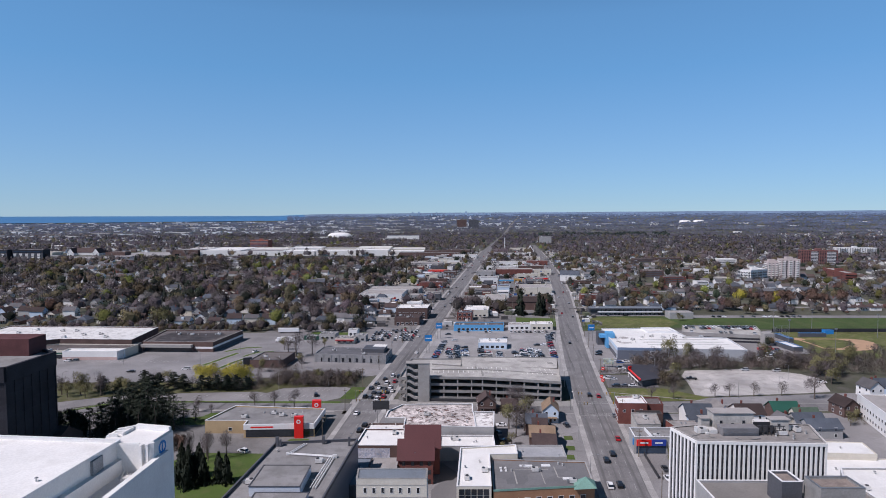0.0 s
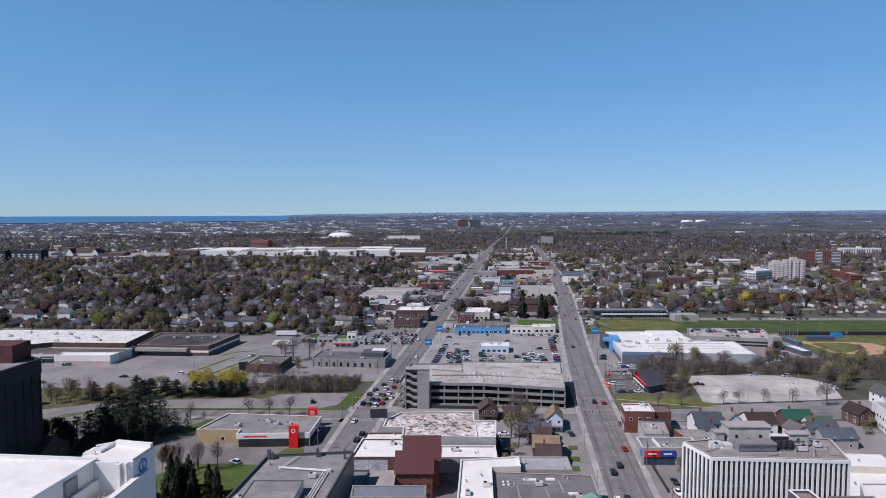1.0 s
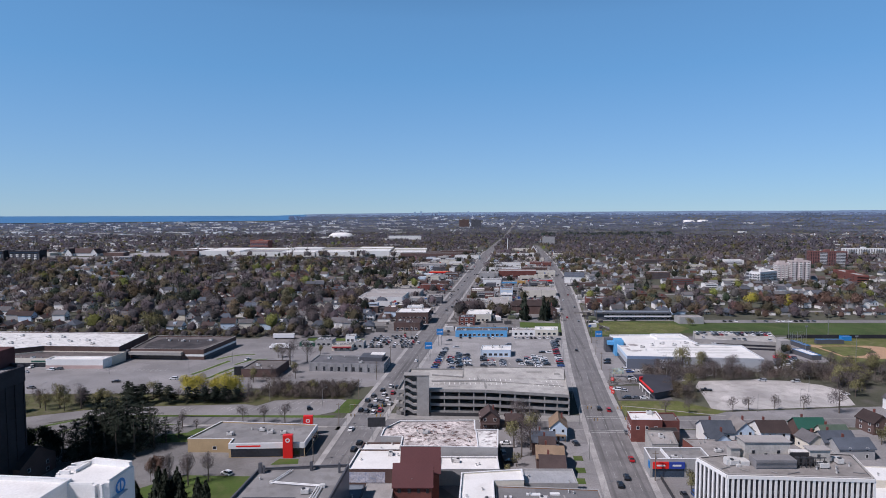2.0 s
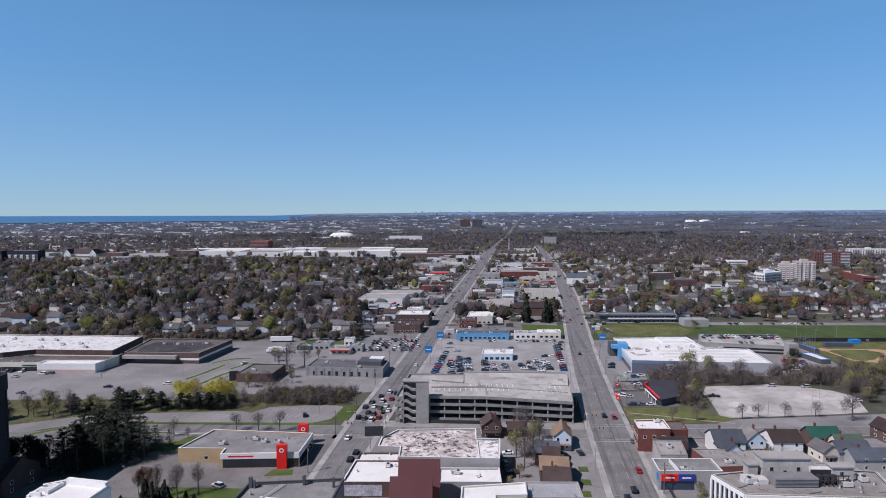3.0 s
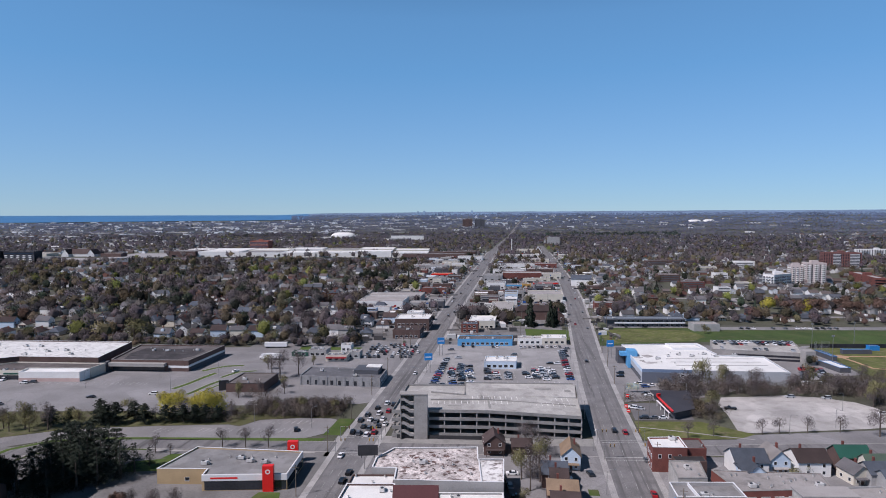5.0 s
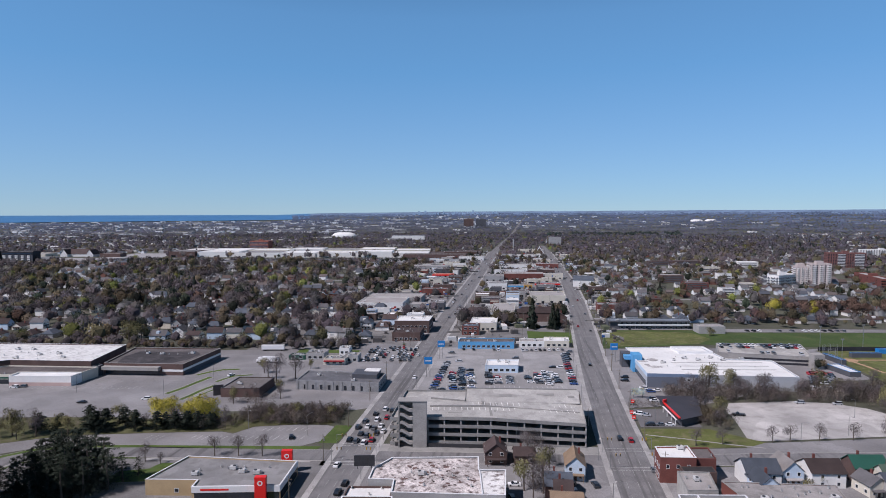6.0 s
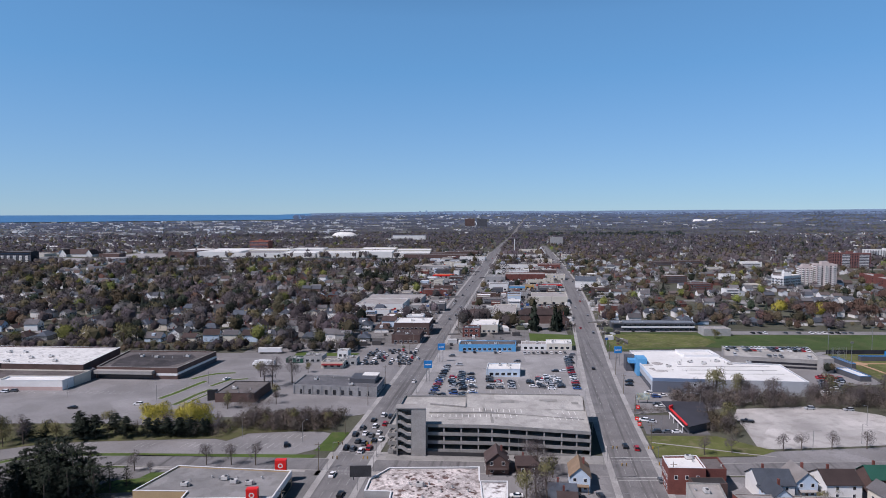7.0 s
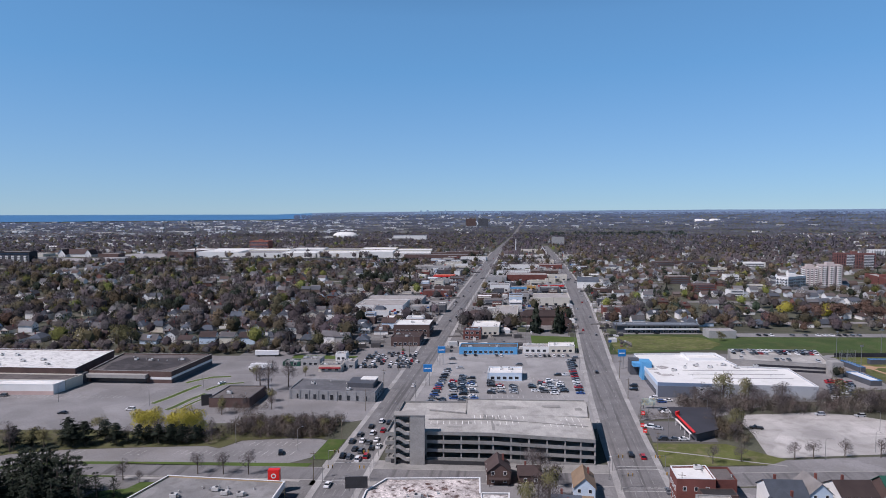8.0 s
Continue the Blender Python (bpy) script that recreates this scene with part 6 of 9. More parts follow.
    windows(e, loc, 1, 4, 1, 0.8, 3, 2.0, 2.2, STRIPE_WHITE)
    bm = bmesh.new()
    prism(bm, [(6, -2), (20, -3.5), (21, 8), (7, 9.5)], 4.8, 7.2)
    part("upper_floor", bm, CHAR_WALL, e)
    bm = bmesh.new()
    prism(bm, [(12, 4), (20.5, 3), (21.2, 9), (12.7, 9.8)], 7.2, 7.6)
    part("white_roof", bm, WHITE_ROOF, e)
    p = [(-118.5, 362.5), (-98, 362.5), (-96, 384), (-116, 384)]
    e, loc = simple("brown_office", "low brown office with a flat roof and deep eaves", p, 4.6, BRICK_BROWN, mat("brown_gravel_roof", (0.15, 0.135, 0.13), 0.16, 1.0, 0.1, 0.95, stain=0.5, stain_col=(0.1, 0.088, 0.085)), 1, 3, parapet=0.3, coping=DARK_METAL)
    e = thing("entry_sign", -121, 366, 0, 20, "dark slab sign beside the drive", "sign")
    bm = bmesh.new()
    box(bm, -2.6, 2.6, -0.4, 0.4, 0, 5.6)
    part("panel", bm, DARK_METAL, e)
    rows = (("shop_row", "green-walled shop row with a flat roof", -104, 443, 11, 7, 2.4, GREEN_ROOF, GREY_ROOF), ("shop_row", "grey shop row with a flat roof", -92.5, 443, 12, 10, 4, GREY_WALL, GREY_ROOF),
            ("shop_row", "small shop with a dull red front", -78.3, 430, 14, 9, 3.6, CREAM_WALL, GREY_ROOF), ("kiosk", "small white kiosk on the lot", -73.1, 457, 7, 7, 4.4, WHITE_WALL, TAN_ROOF),
            ("kiosk", "small grey kiosk on the lot", -66, 437, 9, 8, 4.2, GREY_WALL, TAN_ROOF),
            ("brick_block", "brick block with arched windows and a white roof beside the avenue", -42, 531, 28, 24, 9.6, BRICK_BROWN, WHITE_ROOF),
            ("lean_block", "brown timber-fronted block beside the avenue", -41, 501, 21, 22, 6.2, BRICK_BROWN, SHINGLE_BROWN),
            ("penthouse_block", "white upper block behind the brick block", -34, 557, 14, 10, 10.5, WHITE_WALL, WHITE_ROOF),
            ("warehouse", "white warehouse with a pale grey roof", -90, 640, 46, 40, 7.6, WHITE_WALL, TAN_ROOF),
            ("warehouse", "grey warehouse with a flat roof", -88, 682, 60, 34, 6.6, GREY_WALL, TAN_ROOF),
            ("warehouse", "low warehouse with a pale roof", -120, 700, 30, 40, 6, CREAM_WALL, GREY_ROOF),
            ("shop_row", "dark garage block", -17, 645, 14, 14, 6.8, CHAR_WALL, GREY_ROOF), ("shop_row", "grey garage block", -38, 648, 20, 14, 5.2, GREY_WALL, TAN_ROOF),
            ("brick_row", "long red brick row", -30, 752, 33, 12, 7.0, BRICK_RED, GREY_ROOF), ("shop_row", "low shop row", -80, 790, 46, 14, 5, CREAM_WALL, GREY_ROOF),
            ("shop_row", "shop with an orange roof", -24, 938, 32, 16, 4.4, RED_PANEL, mat("orange_roof", (0.6, 0.12, 0.05), 0.1, 1, 0.1, 0.7)),
            ("shop_row", "dark shop with a red fascia", -20, 985, 46, 20, 8, CHAR_WALL, GREY_ROOF), ("shop_row", "grey flat block", -60, 1060, 60, 20, 6, GREY_WALL, TAN_ROOF),
            ("shop_row", "cream flat block", -10, 1130, 40, 20, 7, CREAM_WALL, GREY_ROOF), ("shop_row", "long brown block", -95, 1290, 130, 24, 9, BRICK_BROWN, GREY_ROOF),
            ("tent_hall", "white hall with a pale roof", 20, 1250, 50, 24, 7, WHITE_WALL, TAN_ROOF), ("shop_row", "brown brick row", -10, 1350, 70, 22, 10, BRICK_BROWN, DARK_ROOF),
            # between the avenues
            ("tyre_shop", "blue-fronted tyre shop with a flat dark roof", 8.7, 476.5, 40, 13, 4.6, BLUE_WALL, DARK_ROOF),
            ("service_garage", "white service garage with bay doors", 53, 481, 18, 10, 4.0, WHITE_WALL, TAN_ROOF), ("service_garage", "pale service garage with a shop sign band", 71, 481, 18, 13, 4.4, CREAM_WALL, WHITE_ROOF),
            ("car_office", "white and blue car-lot office with a bright roof", 24.4, 412.5, 20, 14, 4.2, PALEBLUE, WHITE_ROOF),
            ("brick_shop", "small red brick shop with a dark roof", 12.3, 524, 13.5, 13, 6.6, BRICK_RED, SHINGLE_SLATE), ("hall", "hall with a wide white roof", 19, 540, 22, 26, 6.4, CREAM_WALL, WHITE_ROOF),
            ("hall", "long tan block", 40, 600, 22, 50, 6, CREAM_WALL, TAN_ROOF),
            ("clubhouse", "beige flat block with a pale roof", 88, 690, 38, 34, 8, CREAM_WALL, TAN_ROOF),
            ("shop_row", "white shop block", 50, 800, 24, 20, 7.5, WHITE_WALL, GREY_ROOF), ("shop_row", "blue-fronted shop", 75, 800, 20, 12, 5, BLUE_WALL, GREY_ROOF),
            ("shop_row", "small ochre shop with a grey roof", 97, 815, 11, 10, 4.2, mat("ochre_render", (0.5, 0.3, 0.1), 0.1, 0.6, 0.1, 0.8), GREY_ROOF), ("shop_row", "low shop with a red fascia", 112, 822, 33, 14, 5, RED_PANEL, GREY_ROOF),
            ("brick_mill", "wide red brick block", 80, 905, 56, 26, 9, BRICK_RED, TAN_ROOF), ("shop_row", "grey block", 50, 890, 28, 30, 7, GREY_WALL, GREY_ROOF), ("shop_row", "tan block beside the boulevard", 140, 915, 26, 18, 7, CREAM_WALL, TAN_ROOF),
            ("shop_row", "white strip block", 72, 985, 50, 16, 6, WHITE_WALL, GREY_ROOF), ("shop_row", "brown strip block", 126, 995, 42, 18, 6, BRICK_BROWN, TAN_ROOF),
            ("shop_row", "white strip block with a pale roof", 80, 1075, 70, 18, 6.5, WHITE_WALL, TAN_ROOF), ("shop_row", "red brick strip block", 150, 1085, 40, 18, 7, BRICK_RED, TAN_ROOF),
            ("shop_row", "blue-grey block", 95, 1170, 36, 20, 7, CHAR_WALL, GREY_ROOF), ("shop_row", "pale block", 140, 1180, 52, 26, 6, CREAM_WALL, TAN_ROOF),
            ("shop_row", "pale block", 120, 1290, 70, 24, 7, WHITE_WALL, TAN_ROOF), ("tent_hall", "pale hall", 165, 1480, 60, 24, 7, CREAM_WALL, TAN_ROOF),
            ("office_slab", "grey office slab beside the far boulevard", 274, 1700, 34, 16, 27, GREY_WALL, GREY_ROOF))
    for name, label, x, y, w, d, h, wall, roof in rows:
        lean = 0.1 if x < 5 and y < 1200 else 0.13
        p = quad(x, y, w, d, lean)
        label = label if len(label.split()) > 3 else label + " beside the avenue"
        trim = wall if wall in (RED_PANEL, BLUE_WALL) and y > 600 else None
        wall = GREY_WALL if trim else wall
        e, loc = building(name, label, p, h, wall, roof, 0.5, STRIPE_WHITE if roof is WHITE_ROOF else None, "shop", "roadside buildings")
        if "dull red" in label:
            band(e, loc, 0, 2.3, 3.0, 1.6, mat("dull_red_panel", (0.3, 0.035, 0.04), 0.15, 0.6, 0.2, 0.6), "awning", 0.03, 0.97, "dull red awning")
        fit_out(p, h, 1 if y > 600 else 2, 0 if y > 600 else 3)
        n = max(2, int(w / 4))
        if y > 600:
            glazing(e, loc, 0, max(2, n // 2), 1, 0.6, 3.5, min(3.0, w / n * 0.7), 2.0, GLASS)
            if trim:
                band(e, loc, 0, h - 1.6, h + 0.3, 0.3, trim, "fascia")
        else:
            windows(e, loc, 0, n, 1 if h < 6.5 else 2, 0.8, 3.5, min(2.4, w / n * 0.6), 1.8)
            windows(e, loc, 1, max(2, int(d / 5)), 1 if h < 6.5 else 2, 0.8, 3.5, 1.6, 1.6)
    # trailer
    e = thing("trailer", -122, 469, 0, 2, "long white box trailer parked on the lot", "trailer")
    bm = bmesh.new()
    box(bm, -8, 8, -1.3, 1.3, 1.1, 4)
    bmesh.ops.bevel(bm, geom=bm.edges[:], offset=0.08, segments=1)
    part("box", bm, STRIPE_WHITE, e)
    for x in (-6.5, -5.3, 6):
        for y in (-1, 1):
            bm = bmesh.new()
            tube(bm, (x, y - 0.15, 0.5), (x, y + 0.15, 0.5), 0.5, 0.5, 12)
            part("wheel", bm, TYRE, e)
    e = thing("box_truck", -116, 435, 0, 84, "white articulated truck parked on the lot", "truck")
    bm = bmesh.new()
    box(bm, -1.3, 1.3, -7.5, 3.2, 1.2, 4.0)
    bmesh.ops.bevel(bm, geom=bm.edges[:], offset=0.06, segments=1)
    part("box", bm, STRIPE_WHITE, e)
    bm = bmesh.new()
    prism(bm, [(-1.2, 3.9), (1.2, 3.9), (1.2, 6.2), (0.9, 7.2), (-0.9, 7.2), (-1.2, 6.2)], 0.7, 2.0)
    prism(bm, [(-1.15, 3.9), (1.15, 3.9), (1.15, 5.8), (-1.15, 5.8)], 2.0, 3.6)
    cab = part("cab", bm, STRIPE_WHITE, e)
    bm = bmesh.new()
    box(bm, -1.05, 1.05, 5.78, 5.86, 2.2, 3.2)
    part("windscreen", bm, GLASS, cab)
    for y in (-6.2, -5.0, 3.4, 6.2):
        for x in (-1.05, 1.05):
            bm = bmesh.new()
            tube(bm, (x - 0.15, y, 0.5), (x + 0.15, y, 0.5), 0.5, 0.5, 12)
            part("wheel", bm, TYRE, e)
    # apartment house, hip-roofed club, gabled church
    for x, y, w, d, h, rh, wall, roof, turn, label in ((82, 590, 16, 36, 8, 4, BRICK_BROWN, SHINGLE_BROWN, 90, "long brown brick apartment house with a hipped roof"),
                                                       (98, 574, 12, 14, 6.5, 4, BRICK_BROWN, SHINGLE_BROWN, 0, "brown brick wing with a gable"),
                                                       (27, 612, 14, 18, 4.6, 3.4, BRICK_BROWN, SHINGLE_BROWN, 90, "brown hip-roofed shop beside the avenue"),
                                                       (208, 1440, 23, 26, 1.2, 16, BRICK_BROWN, SHINGLE_BROWN, 0, "steep A-frame church with white roof edges"),
                                                       (178, 838, 18, 26, 9, 5, WHITE_WALL, SHINGLE_SLATE, 80, "white house row with a slate roof beside the boulevard")):
        o = gable_house(w, d, h, rh, wall, roof, label, porch=False, hip=4 if turn == 90 else 0, name="apartment_house" if h > 7 else "corner_house")
        o.matrix_basis = pose(x, y, 0, 0, 0, turn)
        FOOT.append((x - 16, y - 14, x + 16, y + 14))
        if y == 1440:  # white barge boards
            for sx in (-1, 1):
                bm = bmesh.new()
                v = [bm.verts.new(q) for q in ((sx * 12.4, -13.7, 0.2), (sx * 9.9, -13.7, 0.2), (0, -13.7, 14.6), (0, -13.7, 18), (sx * 12.4, -13.3, 0.2), (sx * 9.9, -13.3, 0.2), (0, -13.3, 14.6), (0, -13.3, 18))]
                for q in ((0, 1, 2, 3), (7, 6, 5, 4), (0, 3, 7, 4), (1, 5, 6, 2)):
                    bm.faces.new([v[i] for i in q])
                part("barge_board", bm, STRIPE_WHITE, o, "broad white barge board")


left_side()


# ---- towers farther off ----
def slab_tower(name, label, pts, h, wall, cols, side_cols, storeys, balcony, glass=GLASS, z=0.0):
    e, loc = building(name, label, pts, h, wall, TAN_ROOF, 1.0, None, "apartment building", "apartment towers", z)
    dz = (h - 1) / storeys
    glazing(e, loc, 0, cols, storeys, 1.0, dz, 1.9, 1.7, glass)
    glazing(e, loc, 3, side_cols, storeys, 1.0, dz, 1.9, 1.7, glass)
    if balcony:
        for edge in ((0, 3) if side_cols > 3 else (0,)):
            for a in (0.08, 0.42, 0.76):
                p, q = Vector(loc[edge]), Vector(loc[(edge + 1) % 4])
                nn = Vector(((q - p).y, -(q - p).x)).normalized() * 1.4
                u, v = p.lerp(q, a), p.lerp(q, a + 0.16)
                for k in range(storeys):
                    bm = bmesh.new()
                    prism(bm, [(w.x, w.y) for w in (u + nn, v + nn, v, u)], 0.7 + k * dz, 1.7 + k * dz)
                    part("balcony", bm, balcony, e)
    bm = bmesh.new()
    box(bm, -5, 4, -3, 3, h, h + 4)
    part("penthouse", bm, wall, e)
    if name == "office_tower":
        for k in range(storeys):
            band(e, loc, 0, 1.0 + k * dz, 2.4 + k * dz, 0.12, GLASS_BLUE, "window_band", 0.03, 0.97, "dark ribbon window")
            band(e, loc, 0, 2.4 + k * dz, 2.7 + k * dz, 0.2, CONCRETE, "sill_band", 0.0, 1.0)
    if "slab with dark windows" in label:
        for a, b in ((0.26, 0.46), (0.7, 0.95)):
            band(e, loc, 0, 1.0, h - 1.2, 0.2, CHAR_WALL, "glazed_bay", a, b, "dark glazed bay")
            for k in range(storeys):
                band(e, loc, 0, 1.0 + k * dz, 1.7 + k * dz, 0.3, STRIPE_WHITE, "balcony_edge", a, b)


slab_tower("apartment_tower", "red brick apartment slab with dark windows", [(664, 1106), (726, 1098), (729, 1114), (667, 1122)], 25, mat("bright_red_brick", (0.185, 0.085, 0.077), 0.15, 1.4, 0.2, 0.9), 16, 4, 9, None)
slab_tower("apartment_tower", "pale stepped apartment tower with balconies", [(475, 838), (500, 835), (504, 852), (479, 855)], 29, mat("pale_pink_render", (0.5, 0.43, 0.41), 0.05, 0.6, 0.1, 0.8), 5, 4, 11, WHITE_WALL)
slab_tower("apartment_tower", "pale lower wing of the stepped tower", [(460, 845), (474.5, 843), (478.5, 860), (464, 862)], 25, mat("pale_pink_render", (0.5, 0.43, 0.41)), 3, 4, 9, WHITE_WALL)
slab_tower("apartment_block", "white apartment block with dark glass balconies", [(421.5, 816), (455, 836), (448, 850), (414, 830)], 15.5, WHITE_WALL, 10, 4, 4, CHAR_WALL)
slab_tower("apartment_tower", "white apartment slab among bare trees", [(850, 1290), (930, 1282), (932, 1298), (852, 1306)], 19, WHITE_WALL, 16, 3, 8, GREY_WALL)
slab_tower("apartment_block", "long red-brown apartment block", [(556, 822), (568, 818), (592, 905), (578, 908)], 11, BRICK_RED, 22, 3, 3, None)
slab_tower("office_tower", "red brick office tower beside the shopping centre", [(-474, 1470), (-430, 1470), (-427, 1496), (-470, 1496)], 27, mat("orange_brick", (0.3, 0.105, 0.075), 0.15, 1.4, 0.2, 0.9), 14, 4, 8, None)


def balcony_block():
    """Dark apartment block whose lower storeys carry stacks of white balconies."""
    for x0, x1, y0 in ((-884, -826, 1132), (-822, -764, 1140)):
        e, loc = building("apartment_block", "dark apartment block with stacks of white balconies", quad(x0, y0, x1 - x0, 22), 24, DARK_WALL, TAN_ROOF, 0.8, CHAR_WALL, "apartment building", "apartment towers")
        band(e, loc, 0, 19.5, 22, 0.4, GLASS_BLUE, "window_band", 0.04, 0.96)
        for c in range(5):
            a = 0.05 + c * 0.195
            band(e, loc, 0, 1, 18.5, 0.3, CHAR_WALL, "glazed_bay", a + 0.09, a + 0.17)
            for k in range(5):
                band(e, loc, 0, 2 + k * 3.3, 4.2 + k * 3.3, 1.3, WHITE_WALL, "balcony", a, a + 0.085)


balcony_block()
slab_tower("apartment_tower", "brick apartment slab far across the town", [(70, 3000), (118, 3000), (118, 3030), (70, 3030)], 42, BRICK_BROWN, 8, 3, 8, None, z=rise(95, 3000) - 1)
slab_tower("apartment_tower", "dark apartment slab far across the town", [(130, 3000), (178, 3000), (178, 3030), (130, 3030)], 42, CHAR_WALL, 8, 3, 8, None, z=rise(155, 3000) - 1)


def shopping_centre():
    g = random.Random(41)
    x = -598
    while x < -92:
        w = g.uniform(36, 95)
        for back in (0, 1):
            y, d, h = 1322 + g.uniform(-5, 5) + back * 70, g.uniform(52, 62), g.choice((9.5, 10, 11, 12)) + back * 1.5
            wall, roof = BRICK_BROWN if x < -590 else WHITE_WALL if back == 0 else g.choice((WHITE_WALL, CREAM_WALL)), g.choice((WHITE_ROOF, PATCHED_ROOF, GREY_ROOF, WHITE_ROOF))
            if y < 1500 and -480 < x + w / 2 < -410 and back:
                continue
            e, loc = building("shopping_centre", "wide pale shopping centre wing with flat roofs", quad(x, y, w - 2, d), h, wall, roof, 0.8, None, "shopping centre", "shopping centre wings")
            if not back:
                for k in range(max(1, int(w / 30))):
                    band(e, loc, 0, 0.5, h * g.uniform(0.25, 0.5), 0.2, GLASS if g.random() < 0.4 else CHAR_WALL, "shopfront", (k + 0.2) * 30 / max(w, 30), min(0.98, (k + g.uniform(0.35, 0.6)) * 30 / max(w, 30)))
        x += w
    for x, y, w, d, h, wall in ((-930, 1330, 60, 40, 6, CREAM_WALL), (-752, 1330, 44, 26, 7, BRICK_BROWN)):
        e, loc = building("shopping_centre", "low shop hall beside the car park", quad(x, y, w, d), h, wall, TAN_ROOF, 0.8, None, "shopping centre", "shopping centre wings")
    polygon("parking_lot", [(-920, 1200), (40, 1200), (50, 1292), (-606, 1292), (-640, 1440), (-730, 1440), (-740, 1300), (-920, 1300)], 0.05, mat("asphalt_bleached", (0.31, 0.3, 0.3), 0.12, 0.4, 0.04, 0.9, stain=0.4, stain_col=(0.22, 0.21, 0.21)), "wide shopping centre car park")
    simple("long_warehouse", "long warehouse with pale walls and a blue-grey roof", quad(-198, 2110, 112, 40), 13, WHITE_WALL, mat("slate_blue_membrane", (0.17, 0.195, 0.225)), 0, 0)
    for x, w, y, h in ((-58, 62, 1352, 8), (12, 60, 1400, 7.5)):
        e, loc = building("brick_hall", "long low brown brick hall beside the shopping centre", quad(x, y, w, 34), h, BRICK_BROWN, DARK_ROOF, 0.8, None, "hall", "")
        band(e, loc, 0, h * 0.5, h * 0.8, 0.15, CHAR_WALL, "window_band", 0.05, 0.95)
    # inn with brown roofs and white gables
    for x, y, w, d, turn, lab in ((-802, 1352, 24, 62, 90, "long inn wing with a steep red-brown roof"), (-828, 1340, 15, 26, 0, "white-gabled wing of the brown-roofed inn"), (-772, 1340, 15, 26, 0, "white-gabled end wing of the inn")):
        o = gable_house(w, d, 6, 10, WHITE_WALL, SHINGLE_BROWN, lab, porch=False, chimney=False, name="inn_wing")
        o.matrix_basis = pose(x, y, 0, 0, 0, turn)
        FOOT.append((x - 30, y - 14, x + 30, y + 14))
    # air domes far off
    for x, y, k in ((-402, 2330, 1.0), (1330, 3300, 0.75), (1420, 3330, 0.65)):
        e = thing("air_dome", x, y, rise(x, y), 0, "white air-supported sports dome far off", "dome")
        bm = bmesh.new()
        rings = []
        for q in range(6):
            a = q / 6 * math.pi / 2
            rings.append([bm.verts.new((48 * k * math.cos(a) ** 0.6 * math.copysign(abs(math.cos(t)) ** 0.7, math.cos(t)), 26 * k * math.cos(a) ** 0.6 * math.sin(t), 19 * k * math.sin(a))) for t in np.linspace(0, 2 * math.pi, 25)[:-1]])
        for a, b in zip(rings, rings[1:]):
            for i in range(24):
                j = (i + 1) % 24
                bm.faces.new((a[i], a[j], b[j], b[i]))
        bm.faces.new(rings[-1])
        part("shell", bm, WHITE_ROOF, e)


def street_blocks():
    """Low flat-roofed flats, halls and a school among the houses."""
    rows = ((310, 886, 30, 16, 10, BRICK_BROWN, TAN_ROOF, "three-storey tan brick flats with a flat roof"), (310, 804, 29, 16, 9, BRICK_RED, DARK_ROOF, "dark red brick flats among bare trees"),
            (400, 924, 18, 14, 8, WHITE_WALL, GREY_ROOF, "white walled school wing"), (381, 822, 25, 15, 6, CREAM_WALL, TAN_ROOF, "cream hall with a tan flat roof"),
            (534, 1131, 36, 18, 8, WHITE_WALL, WHITE_ROOF, "white hall with a pale flat roof"), (423, 1026, 30, 16, 8, CREAM_WALL, GREY_ROOF, "pale two-storey flats with a grey roof"),
            (386, 1154, 39, 16, 7, BRICK_BROWN, DARK_ROOF, "long brown brick row of flats"), (440, 1168, 49, 16, 7, BRICK_BROWN, DARK_ROOF, "long brown brick row of flats with a dark roof"),
            (325, 751, 15, 13, 9, WHITE_WALL, GREY_ROOF, "white two-storey house with a flat roof"))
    for x, y, w, d, h, wall, roof, lab in rows:
        p = quad(x - w / 2, y - d / 2, w, d)
        e, loc = building("flat_block", lab, p, h, wall, roof, 0.4, None, "building", "")
        for k in range(max(1, int(h / 3))):
            band(e, loc, 0, 1 + 3 * k, 2.4 + 3 * k, 0.12, CHAR_WALL, "window_band", 0.08, 0.92)
        OPEN_FRONTS.append((x - w / 2, y - d / 2 - 34, x + w / 2, y - d / 2))


OPEN_FRONTS = []
street_blocks()

shopping_centre()


